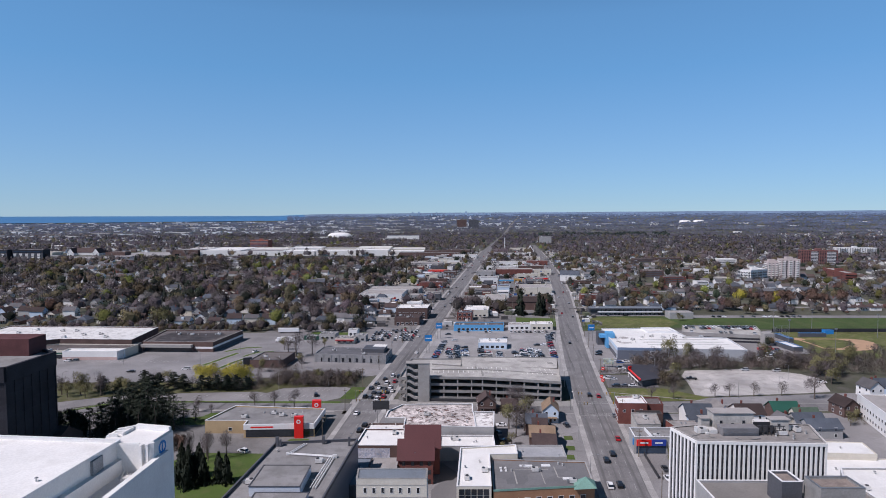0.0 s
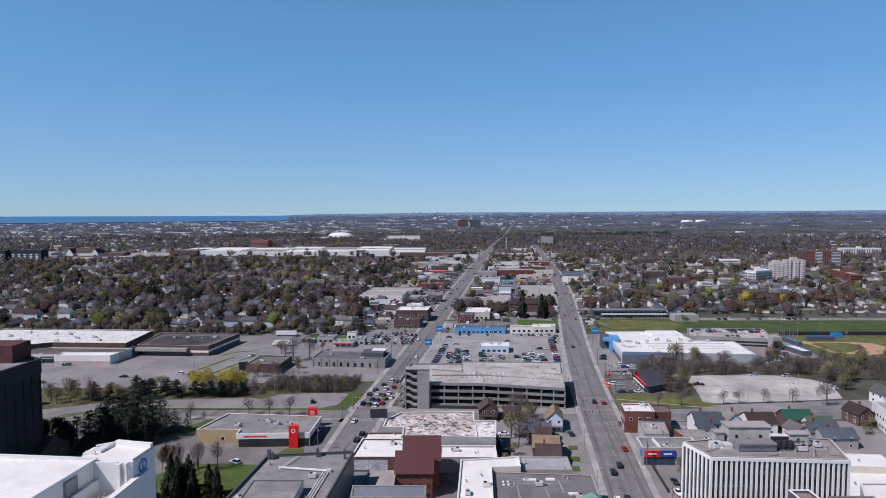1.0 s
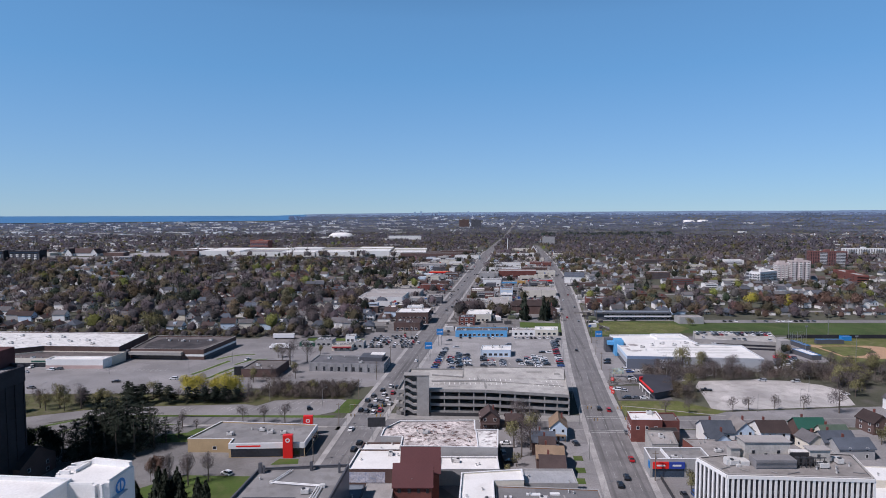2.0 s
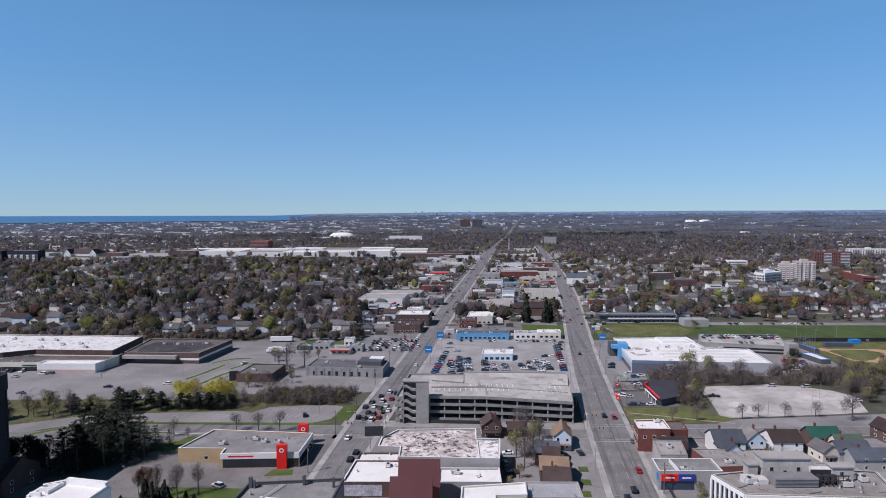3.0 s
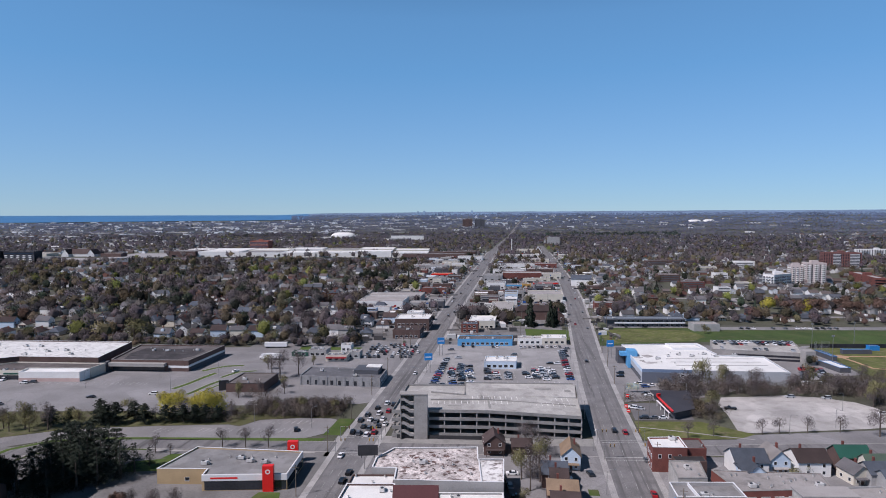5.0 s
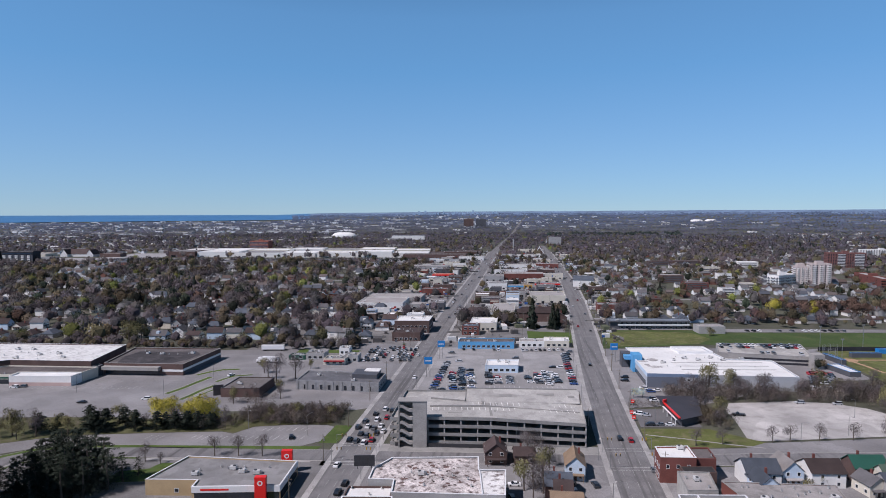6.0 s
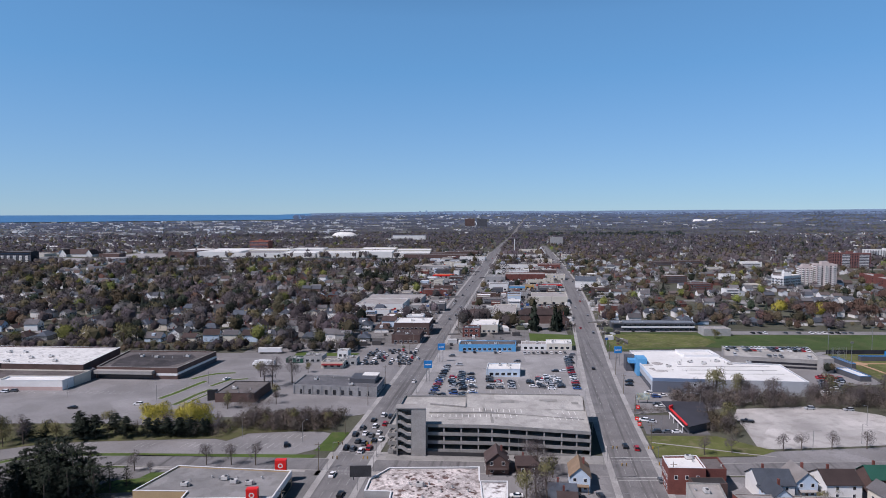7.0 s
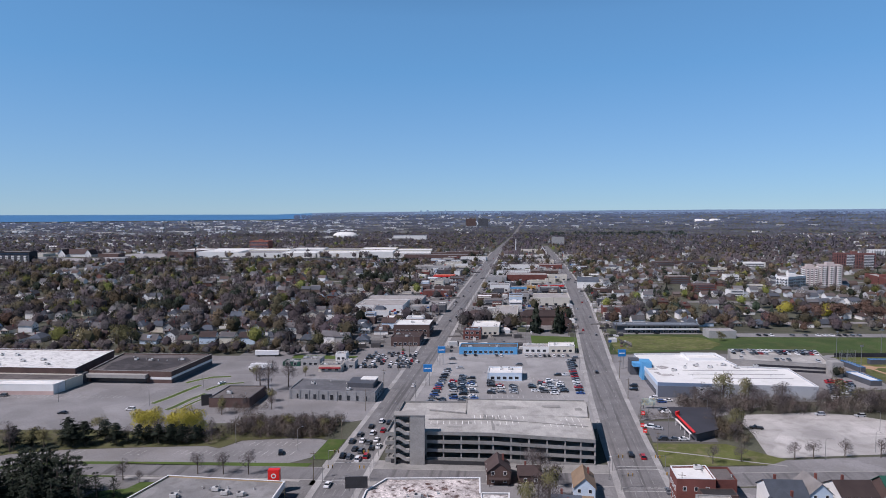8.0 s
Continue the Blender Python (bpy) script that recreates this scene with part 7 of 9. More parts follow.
def roadside():
    """Low shops and workshops that line the avenues farther on."""
    g = random.Random(57)
    walls = (WHITE_WALL, CREAM_WALL, GREY_WALL, BRICK_BROWN, BRICK_RED, CHAR_WALL, GREY_WALL, BRICK_BROWN, PALEBLUE)
    roofs = (GREY_ROOF, TAN_ROOF, WHITE_ROOF, DARK_ROOF, DARK_ROOF, PATCHED_ROOF, GREY_ROOF)
    made = 0
    for i in range(2200):
        y = g.uniform(575, 1450)
        k = g.random()
        lx, lh = way_at(LEFT, y)
        rx, rh = way_at(RIGHT, y)
        w, d, h = g.uniform(7, 24), g.uniform(7, 17), g.uniform(3.4, 7.4)
        if k < 0.5:
            x = lx - lh - 8 - w - g.uniform(0, 80)
        elif k < 0.85:
            x = g.uniform(lx + lh + 8, max(lx + lh + 9, rx - rh - 10 - w))
            if x + w > rx - rh - 6:
                continue
        else:
            x = rx + rh + 7 + g.uniform(0, 6)
        if any(a - 4 < x + w and c + 4 > x and b - 5 < y + d and q + 5 > y for a, b, c, q in FOOT) or made > 125:
            continue
        made += 1
        wall, roof = g.choice(walls), g.choice(roofs)
        p = quad(x, y, w, d, 0.1)
        e, loc = building("roadside_shop", "low flat-roofed roadside shop with a glass front", p, h, wall, roof, 0.4, None, "shop", "roadside buildings")
        band(e, loc, 0, 0.4, 2.6, 0.06, GLASS, "shopfront", 0.1, g.uniform(0.5, 0.95))
        if g.random() < 0.6:
            band(e, loc, 0, h - 1.3, h - 0.2, 0.2, g.choice((STRIPE_WHITE, STRIPE_WHITE, CHAR_WALL, CREAM_WALL, CHAR_WALL, GREY_WALL, BRICK_RED)), "fascia", 0.05, 0.95)
        if g.random() < 0.25:
            put(UNIT, pose(x + w * 0.5, y + d * 0.5, h, 0, 0, g.choice((0, 90))))


roadside()

# ---- trees ----
LEAF_BARE = mat("bare_twigs", (0.108, 0.094, 0.097), 0.2, 0.5, 0.05, 0.95, bump=0, tint="tint", spec=0.1)
LEAF_BUD = mat("budding_leaves", (0.12, 0.1, 0.064), 0.22, 0.5, 0.05, 0.95, bump=0, tint="tint", spec=0.1)
LEAF_YELLOW = mat("yellow_green_leaves", (0.36, 0.32, 0.06), 0.2, 0.5, 0.05, 0.95, bump=0, tint="tint", spec=0.1)
LEAF_DARK = mat("dark_needles", (0.036, 0.045, 0.034), 0.25, 0.5, 0.05, 0.95, bump=0, tint="tint", spec=0.1)
LEAF_SPRING = mat("spring_green_leaves", (0.15, 0.16, 0.05), 0.15, 0.5, 0.05, 0.95, bump=0, tint="tint", spec=0.1)
LEAF_YOUNG = mat("young_leaves", (0.16, 0.15, 0.075), 0.2, 0.5, 0.05, 0.95, bump=0, tint="tint", spec=0.1)
THICKET = mat("thicket_twigs", (0.122, 0.103, 0.092), 0.25, 0.5, 0.08, 0.95, bump=0, tint="tint", spec=0.1)
# far trees: blue-grey haze is painted into this base colour
LEAF_FAR = mat("haze_tinted_woods", (0.078, 0.098, 0.135), 0.15, 0.02, 0.004, 0.95, bump=0, tint="tint", spec=0.1)
LEAF_RED = mat("red_buds", (0.13, 0.085, 0.068), 0.2, 0.5, 0.05, 0.95, bump=0, tint="tint", spec=0.1)


def tuft_cloud(n, shape, size, aspect=1.0, seed=0):
    """n small triangles scattered through a crown. shape 'round' or 'cone'; unit crown: radius 1, height 0 to 1. Returns (n*3, 3)."""
    g = np.random.default_rng(seed)
    if shape in ("cone", "pine"):
        # drooping boughs of uneven length in loose whorls
        k = max(12, n // 34)
        bh = np.sort(g.uniform(0.0, 0.97, k)) ** 1.1
        if shape == "pine":
            bh = np.clip((np.floor(bh * 9) + 0.5) / 9 + g.normal(size=k) * 0.012, 0, 0.98)
        ba = g.uniform(0, 2 * np.pi, k)
        bl = (1 - bh) ** (0.8 if shape == "cone" else 0.42) * g.uniform(0.55 if shape == "cone" else 0.4, 1.15, k)
        i = g.integers(0, k, n)
        s = g.uniform(0.05, 1, n) ** 0.7
        r = bl[i] * s
        wob = g.normal(size=(n, 2)) * 0.07 * (1 - bh[i])[:, None]
        c = np.stack([r * np.cos(ba[i]) + wob[:, 0], r * np.sin(ba[i]) + wob[:, 1], bh[i] - (0.10 if shape == "cone" else 0.03) * s * bl[i] + 0.02 + 0.012 * g.normal(size=n)], 1)
        c[:, 2] = np.clip(c[:, 2], 0, 1)
    else:
        # a few lobes make the outline uneven
        k = 9
        la = g.uniform(0, 2 * np.pi, k)
        lr = g.uniform(0.25, 0.62, k)
        lobes = np.stack([lr * np.cos(la), lr * np.sin(la), g.uniform(0.3, 0.82, k)], 1)
        lobes[0] = (0, 0, 0.72)
        d = g.normal(size=(n, 3))
        d /= np.linalg.norm(d, axis=1)[:, None]
        rad = g.uniform(0.3, 1, n) ** 0.6
        c = lobes[g.integers(0, k, n)] + d * rad[:, None] * np.array([0.42, 0.42, 0.26])
        c[:, 2] = np.clip(c[:, 2], 0.02, 1)
    u = g.normal(size=(n, 3))
    u /= np.linalg.norm(u, axis=1)[:, None]
    w = g.normal(size=(n, 3))
    w -= (w * u).sum(1)[:, None] * u
    w /= np.linalg.norm(w, axis=1)[:, None]
    s = size * g.uniform(0.6, 1.4, n)[:, None]
    if shape == "pine":
        u[:, 2] *= 0.25
        w[:, 2] *= 0.25
    return np.stack([c - u * s * 0.6, c + u * s * 0.6, c + w * s * aspect], 1).reshape(-1, 3)


def outward(v, mid=0.35, loose=0.55):
    """Turns the triangles of a unit crown outward; returns them with soft normals that follow the crown's round form."""
    t = v.reshape(-1, 3, 3).copy()
    face = np.cross(t[:, 1] - t[:, 0], t[:, 2] - t[:, 0])
    face /= np.linalg.norm(face, axis=1)[:, None] + 1e-9
    out = t.mean(1) - np.array([0, 0, mid])
    out[:, 2] *= 1.3
    out /= np.linalg.norm(out, axis=1)[:, None] + 1e-9
    back = (face * out).sum(1) < 0
    t[back] = t[back][:, ::-1]
    face[back] *= -1
    nor = out + face * loose + np.array([0, 0, 0.15])
    nor /= np.linalg.norm(nor, axis=1)[:, None]
    return t.reshape(-1, 3), np.repeat(nor, 3, 0)


def mesh_from_tris(name, v, tint, material, normals=None):
    """A mesh of loose triangles with one tint a corner."""
    n = len(v) // 3
    me = bpy.data.meshes.new(name)
    me.vertices.add(len(v))
    me.vertices.foreach_set("co", v.astype(np.float32).ravel())
    me.loops.add(len(v))
    me.loops.foreach_set("vertex_index", np.arange(len(v), dtype=np.int32))
    me.polygons.add(n)
    me.polygons.foreach_set("loop_start", np.arange(0, 3 * n, 3, dtype=np.int32))
    me.polygons.foreach_set("loop_total", np.full(n, 3, dtype=np.int32))
    at = me.attributes.new("tint", "FLOAT_COLOR", "POINT")
    at.data.foreach_set("color", np.concatenate([tint, np.ones((len(v), 1))], 1).astype(np.float32).ravel())
    me.materials.append(material)
    if normals is not None:
        at = me.attributes.new("custom_normal", "FLOAT_VECTOR", "POINT")
        at.data.foreach_set("vector", normals.astype(np.float32).ravel())
    me.update(calc_edges=True)
    return me


def trunk_mesh(h, r, limbs, seed, reach=0.5, twigs=0, start=0.35):
    """A tapered trunk with limbs and finer branches."""
    g = random.Random(seed)
    bm = bmesh.new()
    tube(bm, (0, 0, -0.2), (0.1, 0, h * 0.55), r, r * 0.6, 7)
    tube(bm, (0.1, 0, h * 0.55), (0, 0.1, h * 0.95), r * 0.6, r * 0.12, 5)
    for i in range(limbs):
        z = h * g.uniform(start, 0.8)
        a = 2.4 * i + g.uniform(-0.4, 0.4)
        ln = h * reach * g.uniform(0.6, 1.0) * (1.15 - z / h)
        p = Vector((0.05, 0.0, z))
        q = p + Vector((math.cos(a) * ln, math.sin(a) * ln, ln * g.uniform(0.6, 1.1)))
        tube(bm, p, q, r * 0.35, r * 0.1, 4)
        for j in range(twigs):
            s = p.lerp(q, g.uniform(0.35, 1))
            e = s + Vector((g.uniform(-1, 1), g.uniform(-1, 1), g.uniform(0.3, 1.2))) * ln * 0.42
            tube(bm, s, e, r * 0.1, r * 0.03, 3)
            for k in range(2):
                s2 = s.lerp(e, g.uniform(0.4, 1))
                e2 = s2 + Vector((g.uniform(-1, 1), g.uniform(-1, 1), g.uniform(0.2, 1.1))) * ln * 0.22
                tube(bm, s2, e2, r * 0.05, r * 0.02, 3)
    return mesh_of("trunk", bm, BARK)


def tree_kind(name, label, shape, material, h, rad, base, n, size, aspect, seed, limbs=7, twigs=3):
    e = thing(name, 0, 0, -400, 0, label, "tree", "town trees")
    t = new("trunk", trunk_mesh(h, 0.035 * h if shape == "cone" else 0.028 * h, limbs if shape == "round" else 0, seed, rad / h * 1.1, twigs))
    t.parent = e
    v, nor = outward(tuft_cloud(n, shape, size / rad, aspect, seed))
    v = v * np.array([rad, rad, h - base]) + np.array([0, 0, base])
    tint = np.repeat(np.random.default_rng(seed).uniform(0.7, 1.3, (n, 1)), 3, 0) * np.ones((1, 3))
    c = new("crown", mesh_from_tris("crown", v, tint, material, nor))
    c.parent = e
    return e


BARE = [tree_kind("bare_tree", "bare grey-brown deciduous tree before leaf", "round", LEAF_BARE, 11, 5.0, 1.8, 1000, 0.8, 0.06, 11 + i, 10, 5) for i in range(3)]
BUD = [tree_kind("budding_tree", "deciduous tree with sparse olive spring buds", "round", LEAF_YOUNG, 11, 4.8, 2.0, 1300, 0.42, 0.35, 21 + i, 10, 4) for i in range(3)]
YEL = [tree_kind("yellow_green_tree", "tree with bright yellow-green spring leaves", "round", LEAF_YELLOW, 10, 5.6, 1.0, 4200, 0.34, 0.4, 31 + i, 9, 3) for i in range(2)]
PINE = [tree_kind("spruce", "dark green spruce with drooping branches", "cone", LEAF_DARK, 13, 3.8, 0.4, 3000, 0.62, 0.45, 41 + i) for i in range(2)]
LAYERED = [tree_kind("layered_pine", "broad dark pine with layered boughs and gaps", "pine", LEAF_DARK, 15, 5.4, 1.0, 3400, 0.5, 0.35, 71 + i) for i in range(3)]
HEDGE_PINE = [tree_kind("hedge_pine", "dark pine with a broken rounded crown", "pine", LEAF_DARK, 9.5, 4.8, 1.6, 4200, 0.62, 0.5, 81 + i) for i in range(2)]
DARKROUND = [tree_kind("dark_pine", "broad dark green pine", "round", LEAF_DARK, 11, 4.6, 2.4, 2600, 0.42, 0.5, 51 + i, 6, 1) for i in range(2)]
REDT = [tree_kind("red_bud_tree", "tree with red-brown spring buds", "round", LEAF_RED, 11, 5.0, 2.0, 1800, 0.5, 0.45, 61, 8, 3)]
trg = random.Random(19)
PLANTED = []


def plant(kinds, x, y, s=1.0, sz=None):
    ob = trg.choice(kinds)
    sz = s if sz is None else sz
    m = pose(x, y, 0, 0, 0, trg.uniform(0, 360))
    o = put(ob, m)
    o.scale = (s, s, sz)
    PLANTED.append((x, y))


def named_trees():
    for x, y in ((-103, 228.6), (-101, 226.8), (-104.4, 226.4)):  # upright red-brown shrubs by the lawn
        plant(REDT, x, y, 0.42, 0.8)
    # broad olive trees behind the plaza
    for x, y, s in ((-236, 490, 1.9), (-228, 493, 1.7), (-147, 480, 1.25), (-127, 479, 1.2), (-274, 491, 1.2)):
        plant(BUD, x, y, s, s * 0.85)
    # scrubby trees at the gravel yard's edge
    for i in range(16):
        x, y = 214 + 24 * (i % 8) / 7 + trg.uniform(-2, 2), 330 + 9 * (i // 8) + (i % 8) * 3.4 + trg.uniform(-3, 3)
        plant(BARE if i % 3 else BUD, x, y, trg.uniform(0.75, 1.1))
    # big trees behind the playing field
    plant(YEL, 306, 612, 1.6, 1.65)
    for x, y, s in ((332, 606, 1.35), (344, 603, 1.5), (356, 609, 1.4), (322, 612, 1.2)):
        plant(REDT, x, y, s)
    # dark group beside the tower's drive
    for x, y, s in ((-141, 251, 1.45), (-135, 255, 1.75), (-129, 251, 1.6), (-131, 261, 1.85), (-137, 262, 1.8), (-125, 257, 1.65), (-144, 256, 1.4), (-128, 247, 1.3), (-122, 262, 1.55), (-133, 248, 1.4),
                    (-138, 249, 1.5), (-143, 260, 1.5), (-126, 264, 1.6), (-139, 256, 1.7), (-136, 258, 1.9), (-130, 257, 1.8), (-133, 266, 1.7), (-123, 251, 1.3), (-118, 257, 1.35), (-140, 266, 1.4), (-146, 251, 1.3), (-147, 244, 1.3), (-141, 243, 1.4), (-135, 242, 1.2)):
        plant(LAYERED, x, y, s * 0.92, s * 0.74)
    for x, y, s in ((-116, 263, 0.75), (-113, 268, 0.5)):
        plant(LAYERED, x, y, s, s)
    for x, y, s in ((-92, 206, 1.0), (-88, 211, 1.0), (-95, 213, 0.95), (-84, 205, 0.85), (-79, 206, 0.9), (-76, 205, 0.85), (-98, 204, 0.85), (-88, 201, 0.9), (-91, 209, 1.0)):
        plant(PINE, x, y, s * 0.95, s * 0.92)
    for x, y, s in ((-97, 224, 1.0), (-92, 228, 0.9), (-99, 229, 0.8), (-84, 227, 1.0), (-90, 224, 0.95), (-95, 219, 0.8)):
        plant(BARE, x, y, s * (0.5 if x < -93 else 0.85), s * 1.05)
    for x, y, s in ((-91.7, 286.5, 0.75), (-82, 286.5, 0.8), (-72.5, 286.5, 0.85), (-117, 281, 0.7), (-110, 279, 0.4)):
        plant(BARE, x, y, s)
    # hedge line behind the strip lot
    x = -235
    while x < -52:
        y = np.interp(x, (-235, -198, -175, -155, -131, -99, -86, -52), (289, 295, 305, 310, 312, 314.5, 321, 324)) + trg.uniform(1, 13)
        k = trg.random()
        far = x < -142
        plant(HEDGE_PINE if k < (0.22 if far else 0.1) else BARE if k < 0.72 else BUD, x, y, trg.uniform(0.75, 1.15) if far else trg.uniform(0.55, 0.9))
        x += trg.uniform(4.5, 7.0) if far else trg.uniform(4.0, 7.0)
    for x, y, s in ((-133, 324, 1.15), (-127, 324.5, 1.2), (-114, 324, 1.3), (-109, 325, 1.15), (-120, 326, 0.95)):
        plant(YEL, x, y, s)
    for x, y, s in ((-126, 317, 0.75), (-121, 316, 0.85), (-116, 315.5, 0.85), (-111, 316, 0.85), (-106, 317, 0.75), (-178.8, 309.5, 0.95), (-171, 310.5, 0.8), (-155, 311.5, 1.0), (-151, 313, 1.05), (-158, 313, 0.9), (-138.5, 314.5, 0.95)):
        plant(HEDGE_PINE, x, y, s * 1.05)
    for x, y, s in ((-104, 398, 1.1), (-97, 390, 1.5), (-88, 398, 1.3), (-90, 372, 0.7), (-100, 360, 0.7), (-108, 352, 0.8), (-86, 360, 0.7), (-110, 410, 0.9), (-84, 420, 0.6)):
        plant(BUD if trg.random() < 0.4 else BARE, x, y, s)
    # trees that rise from the thicket by the gravel yard
    for x, y, s in ((127, 323, 0.85), (131, 333, 1.0), (125, 341, 0.9), (134, 343, 0.8)):
        plant(BARE if s != 1.0 else BUD, x, y, s)
    for i in range(26):
        plant(BARE, trg.uniform(122, 226), 364 + trg.uniform(-6, 10), trg.uniform(0.75, 1.1))
    for x, y, s in ((143, 373, 1.5), (155, 374, 1.2), (204, 376, 1.15), (212, 374, 0.8)):
        plant(BUD, x, y, s)
    for i in range(24):
        plant(BARE if trg.random() < 0.6 else BUD, trg.uniform(216, 330), trg.uniform(340, 388), trg.uniform(0.8, 1.2))
    for x, y in ((140, 303), (148, 304), (161, 305), (176, 306), (118, 301), (106, 299), (190, 301)):
        plant(BARE, x, y, 0.7 if x < 185 else 1.3)
    for x, y, s in ((-152, 246, 1.0), (-157, 250, 1.1), (-163, 247, 1.0), (-150, 240, 0.9), (-168, 252, 1.0), (-140, 240, 0.8)):
        plant(DARKROUND, x, y, s)
    # near the brown houses
    for x, y, s in ((36, 281, 1.15), (34, 287, 1.0), (29, 258, 1.1), (31, 249, 1.0), (33, 265, 0.9), (35.5, 256, 1.15), (37, 268, 1.1), (41, 277, 0.9), (28, 240, 0.5), (24, 233, 0.4)):
        plant(BUD if s == 1.1 or s < 0.6 else BARE, x, y, s)
    for x, y, s in ((128, 258, 0.5), (136, 262, 0.45), (130, 268, 0.5), (182, 262, 0.6), (190, 270, 0.5), (88, 226, 0.5), (86, 220, 0.5)):
        plant(BUD, x, y, s)
    # lawn of the apartment house
    for x, y, s in ((72, 552, 1.85), (89, 550, 1.6), (94, 557, 1.3)):
        plant(PINE, x, y, s)
    for x, y, s in ((60, 560, 1.0), (100, 552, 0.8), (104, 546, 0.7), (96, 540, 0.6)):
        plant(BARE, x, y, s)
    # field edge
    for x, y, s in ((207, 521, 0.7), (211, 523, 0.55)):
        plant(BUD, x, y, s)
    for x, y in ((345, 612), (348, 618)):
        plant(YEL, x, y, 1.35)
    for i in range(9):
        plant(REDT, trg.uniform(372, 420), trg.uniform(590, 640), trg.uniform(1.0, 1.5))


named_trees()


def thicket(label, areas, material, seed):
    """Dense bare shrubs that nobody could count: fine upright twigs in loose mounds."""
    g = np.random.default_rng(seed)
    vs, ts, ns = [], [], []
    temps = [outward(tuft_cloud(300, "round", 0.17, 0.1, seed + j)) for j in range(4)]
    for x0, y0, x1, y1, cnt, h0, h1 in areas:
        for i in range(cnt):
            x, y, h = g.uniform(x0, x1), g.uniform(y0, y1), g.uniform(h0, h1)
            w = h * g.uniform(0.5, 0.75)
            t, nor = temps[i % 4]
            a = g.uniform(0, 6.28)
            ns.append(np.stack([nor[:, 0] * math.cos(a) - nor[:, 1] * math.sin(a), nor[:, 0] * math.sin(a) + nor[:, 1] * math.cos(a), nor[:, 2]], 1))
            vs.append(np.stack([(t[:, 0] * math.cos(a) - t[:, 1] * math.sin(a)) * w + x, (t[:, 0] * math.sin(a) + t[:, 1] * math.cos(a)) * w + y, (t[:, 2] * 1.15 - 0.15) * h], 1))
            tone = g.uniform(0.7, 1.3) * np.repeat(g.uniform(0.75, 1.25, (300, 1)), 3, 0)
            ts.append(tone * (1 + g.uniform(-0.06, 0.06, (1, 3))))
    tagged(new("thicket", mesh_from_tris("thicket", np.concatenate(vs), np.concatenate(ts), material, np.concatenate(ns))), label, "bushes", "", "stuff")


thicket("dense bare grey-brown thicket between the yards", ((-128, 315, -95, 329, 80, 2, 5), (-95, 322, -52, 336, 170, 3, 6.5), (-250, 312, -142, 327, 60, 1.5, 3.5), (-92, 334, -48, 343, 90, 3, 6), (118, 356, 228, 372, 210, 4, 8.5), (119, 318, 131, 346, 55, 2.5, 5.5),
                                                            (215, 345, 330, 386, 150, 4, 8.5), (90, 348, 122, 353, 30, 2, 4), (-112, 352, -88, 362, 20, 2, 5), (-72, 322, -48, 342, 80, 2.5, 5.5)), THICKET, 400)
thicket("olive budding shrubs between the yards", ((-250, 312, -142, 328, 45, 1.5, 3.5), (-142, 315, -92, 329, 30, 2, 4), (-92, 324, -50, 341, 40, 3, 5), (200, 366, 300, 386, 30, 3, 6), (121, 316, 134, 344, 34, 3, 6.5), (128, 256, 140, 262, 6, 1.5, 3), (186, 262, 194, 274, 8, 1.5, 3.5),
                                                   (-330, 474, -110, 486, 90, 3, 7), (-110, 490, -60, 505, 24, 3, 6)), LEAF_BUD, 420)


# ---- streets of houses and the woods behind ----
def blocked(x, y, m=3.0):
    if y < 4400:
        for line in (LEFT, RIGHT):
            if y < line[-1][1]:
                c, h = way_at(line, y)
                if abs(x - c) < (h + 5 + m if y < 1500 else h + 1):
                    return True
    for a, b, c, d in FOOT:
        if a - m < x < c + m and b - m < y < d + m:
            return True
    return False


OPEN = [(80, 430, 480, 480), (-330, 340, -52, 472), (-120, 350, -20, 480), (105, 470, 480, 566), (250, 380, 480, 480), (-60, 455, -15, 530), (-60, 590, 0, 760), (-920, 1185, 40, 1300), (-740, 1290, -605, 1445), (-92, 1300, 60, 1420), (0, 480, 100, 560), (0, 620, 140, 1000),
        (-40, 760, 40, 1200), (125, 545, 215, 575), (340, 585, 365, 600), (-465, 2130, -340, 2400), (-215, 1930, -75, 2150), (-870, 1300, -740, 1400)]


def open_ground(x, y):
    return any(a < x < c and b < y < d for a, b, c, d in OPEN + OPEN_FRONTS)


def lane_at(side, k, y):
    """x of the k-th back street beside an avenue."""
    return (way_at(LEFT, y)[0] if side < 0 else way_at(RIGHT, min(y, 1750))[0]) + side * (k * 150 + 27)


def lanes():
    """Pale side streets that run between the blocks of houses, and cross streets."""
    for side, k in [(a, b) for a in (-1, 1) for b in range(1, 6)]:
        y0 = max(500 if side < 0 else 580, k * 165)
        pts = [(lane_at(side, k, y), y) for y in range(int(y0), 1220, 40)]
        strip("road", pts, 8.0, 0.05, LANE, "pale grey side street between rows of houses")
    for y in (598, 718, 898, 1078):
        for side in (-1, 1):
            pts = [(lane_at(side, q / 2, y) if q else lane_at(side, -0.1, y), y) for q in range(0, 2 * int(y * 0.86 / 150))]
            strip("road", pts, 7.5, 0.045, LANE, "pale grey cross street between rows of houses")


LANE = mat("pale_street_asphalt", (0.26, 0.25, 0.25), 0.15, 0.4, 0.06, 0.9, stain=0.5, stain_col=(0.19, 0.18, 0.18))
lanes()


def on_lane(x, y):
    return 500 < y < 1220 and any(abs(x - lane_at(a, b, y)) < 7 for a in (-1, 1) for b in range(1, 6)) or any(-2 - 0.006 * q < y - q < 5 for q in (598, 718, 898, 1078))


HOUSES = []
hrg = random.Random(3)
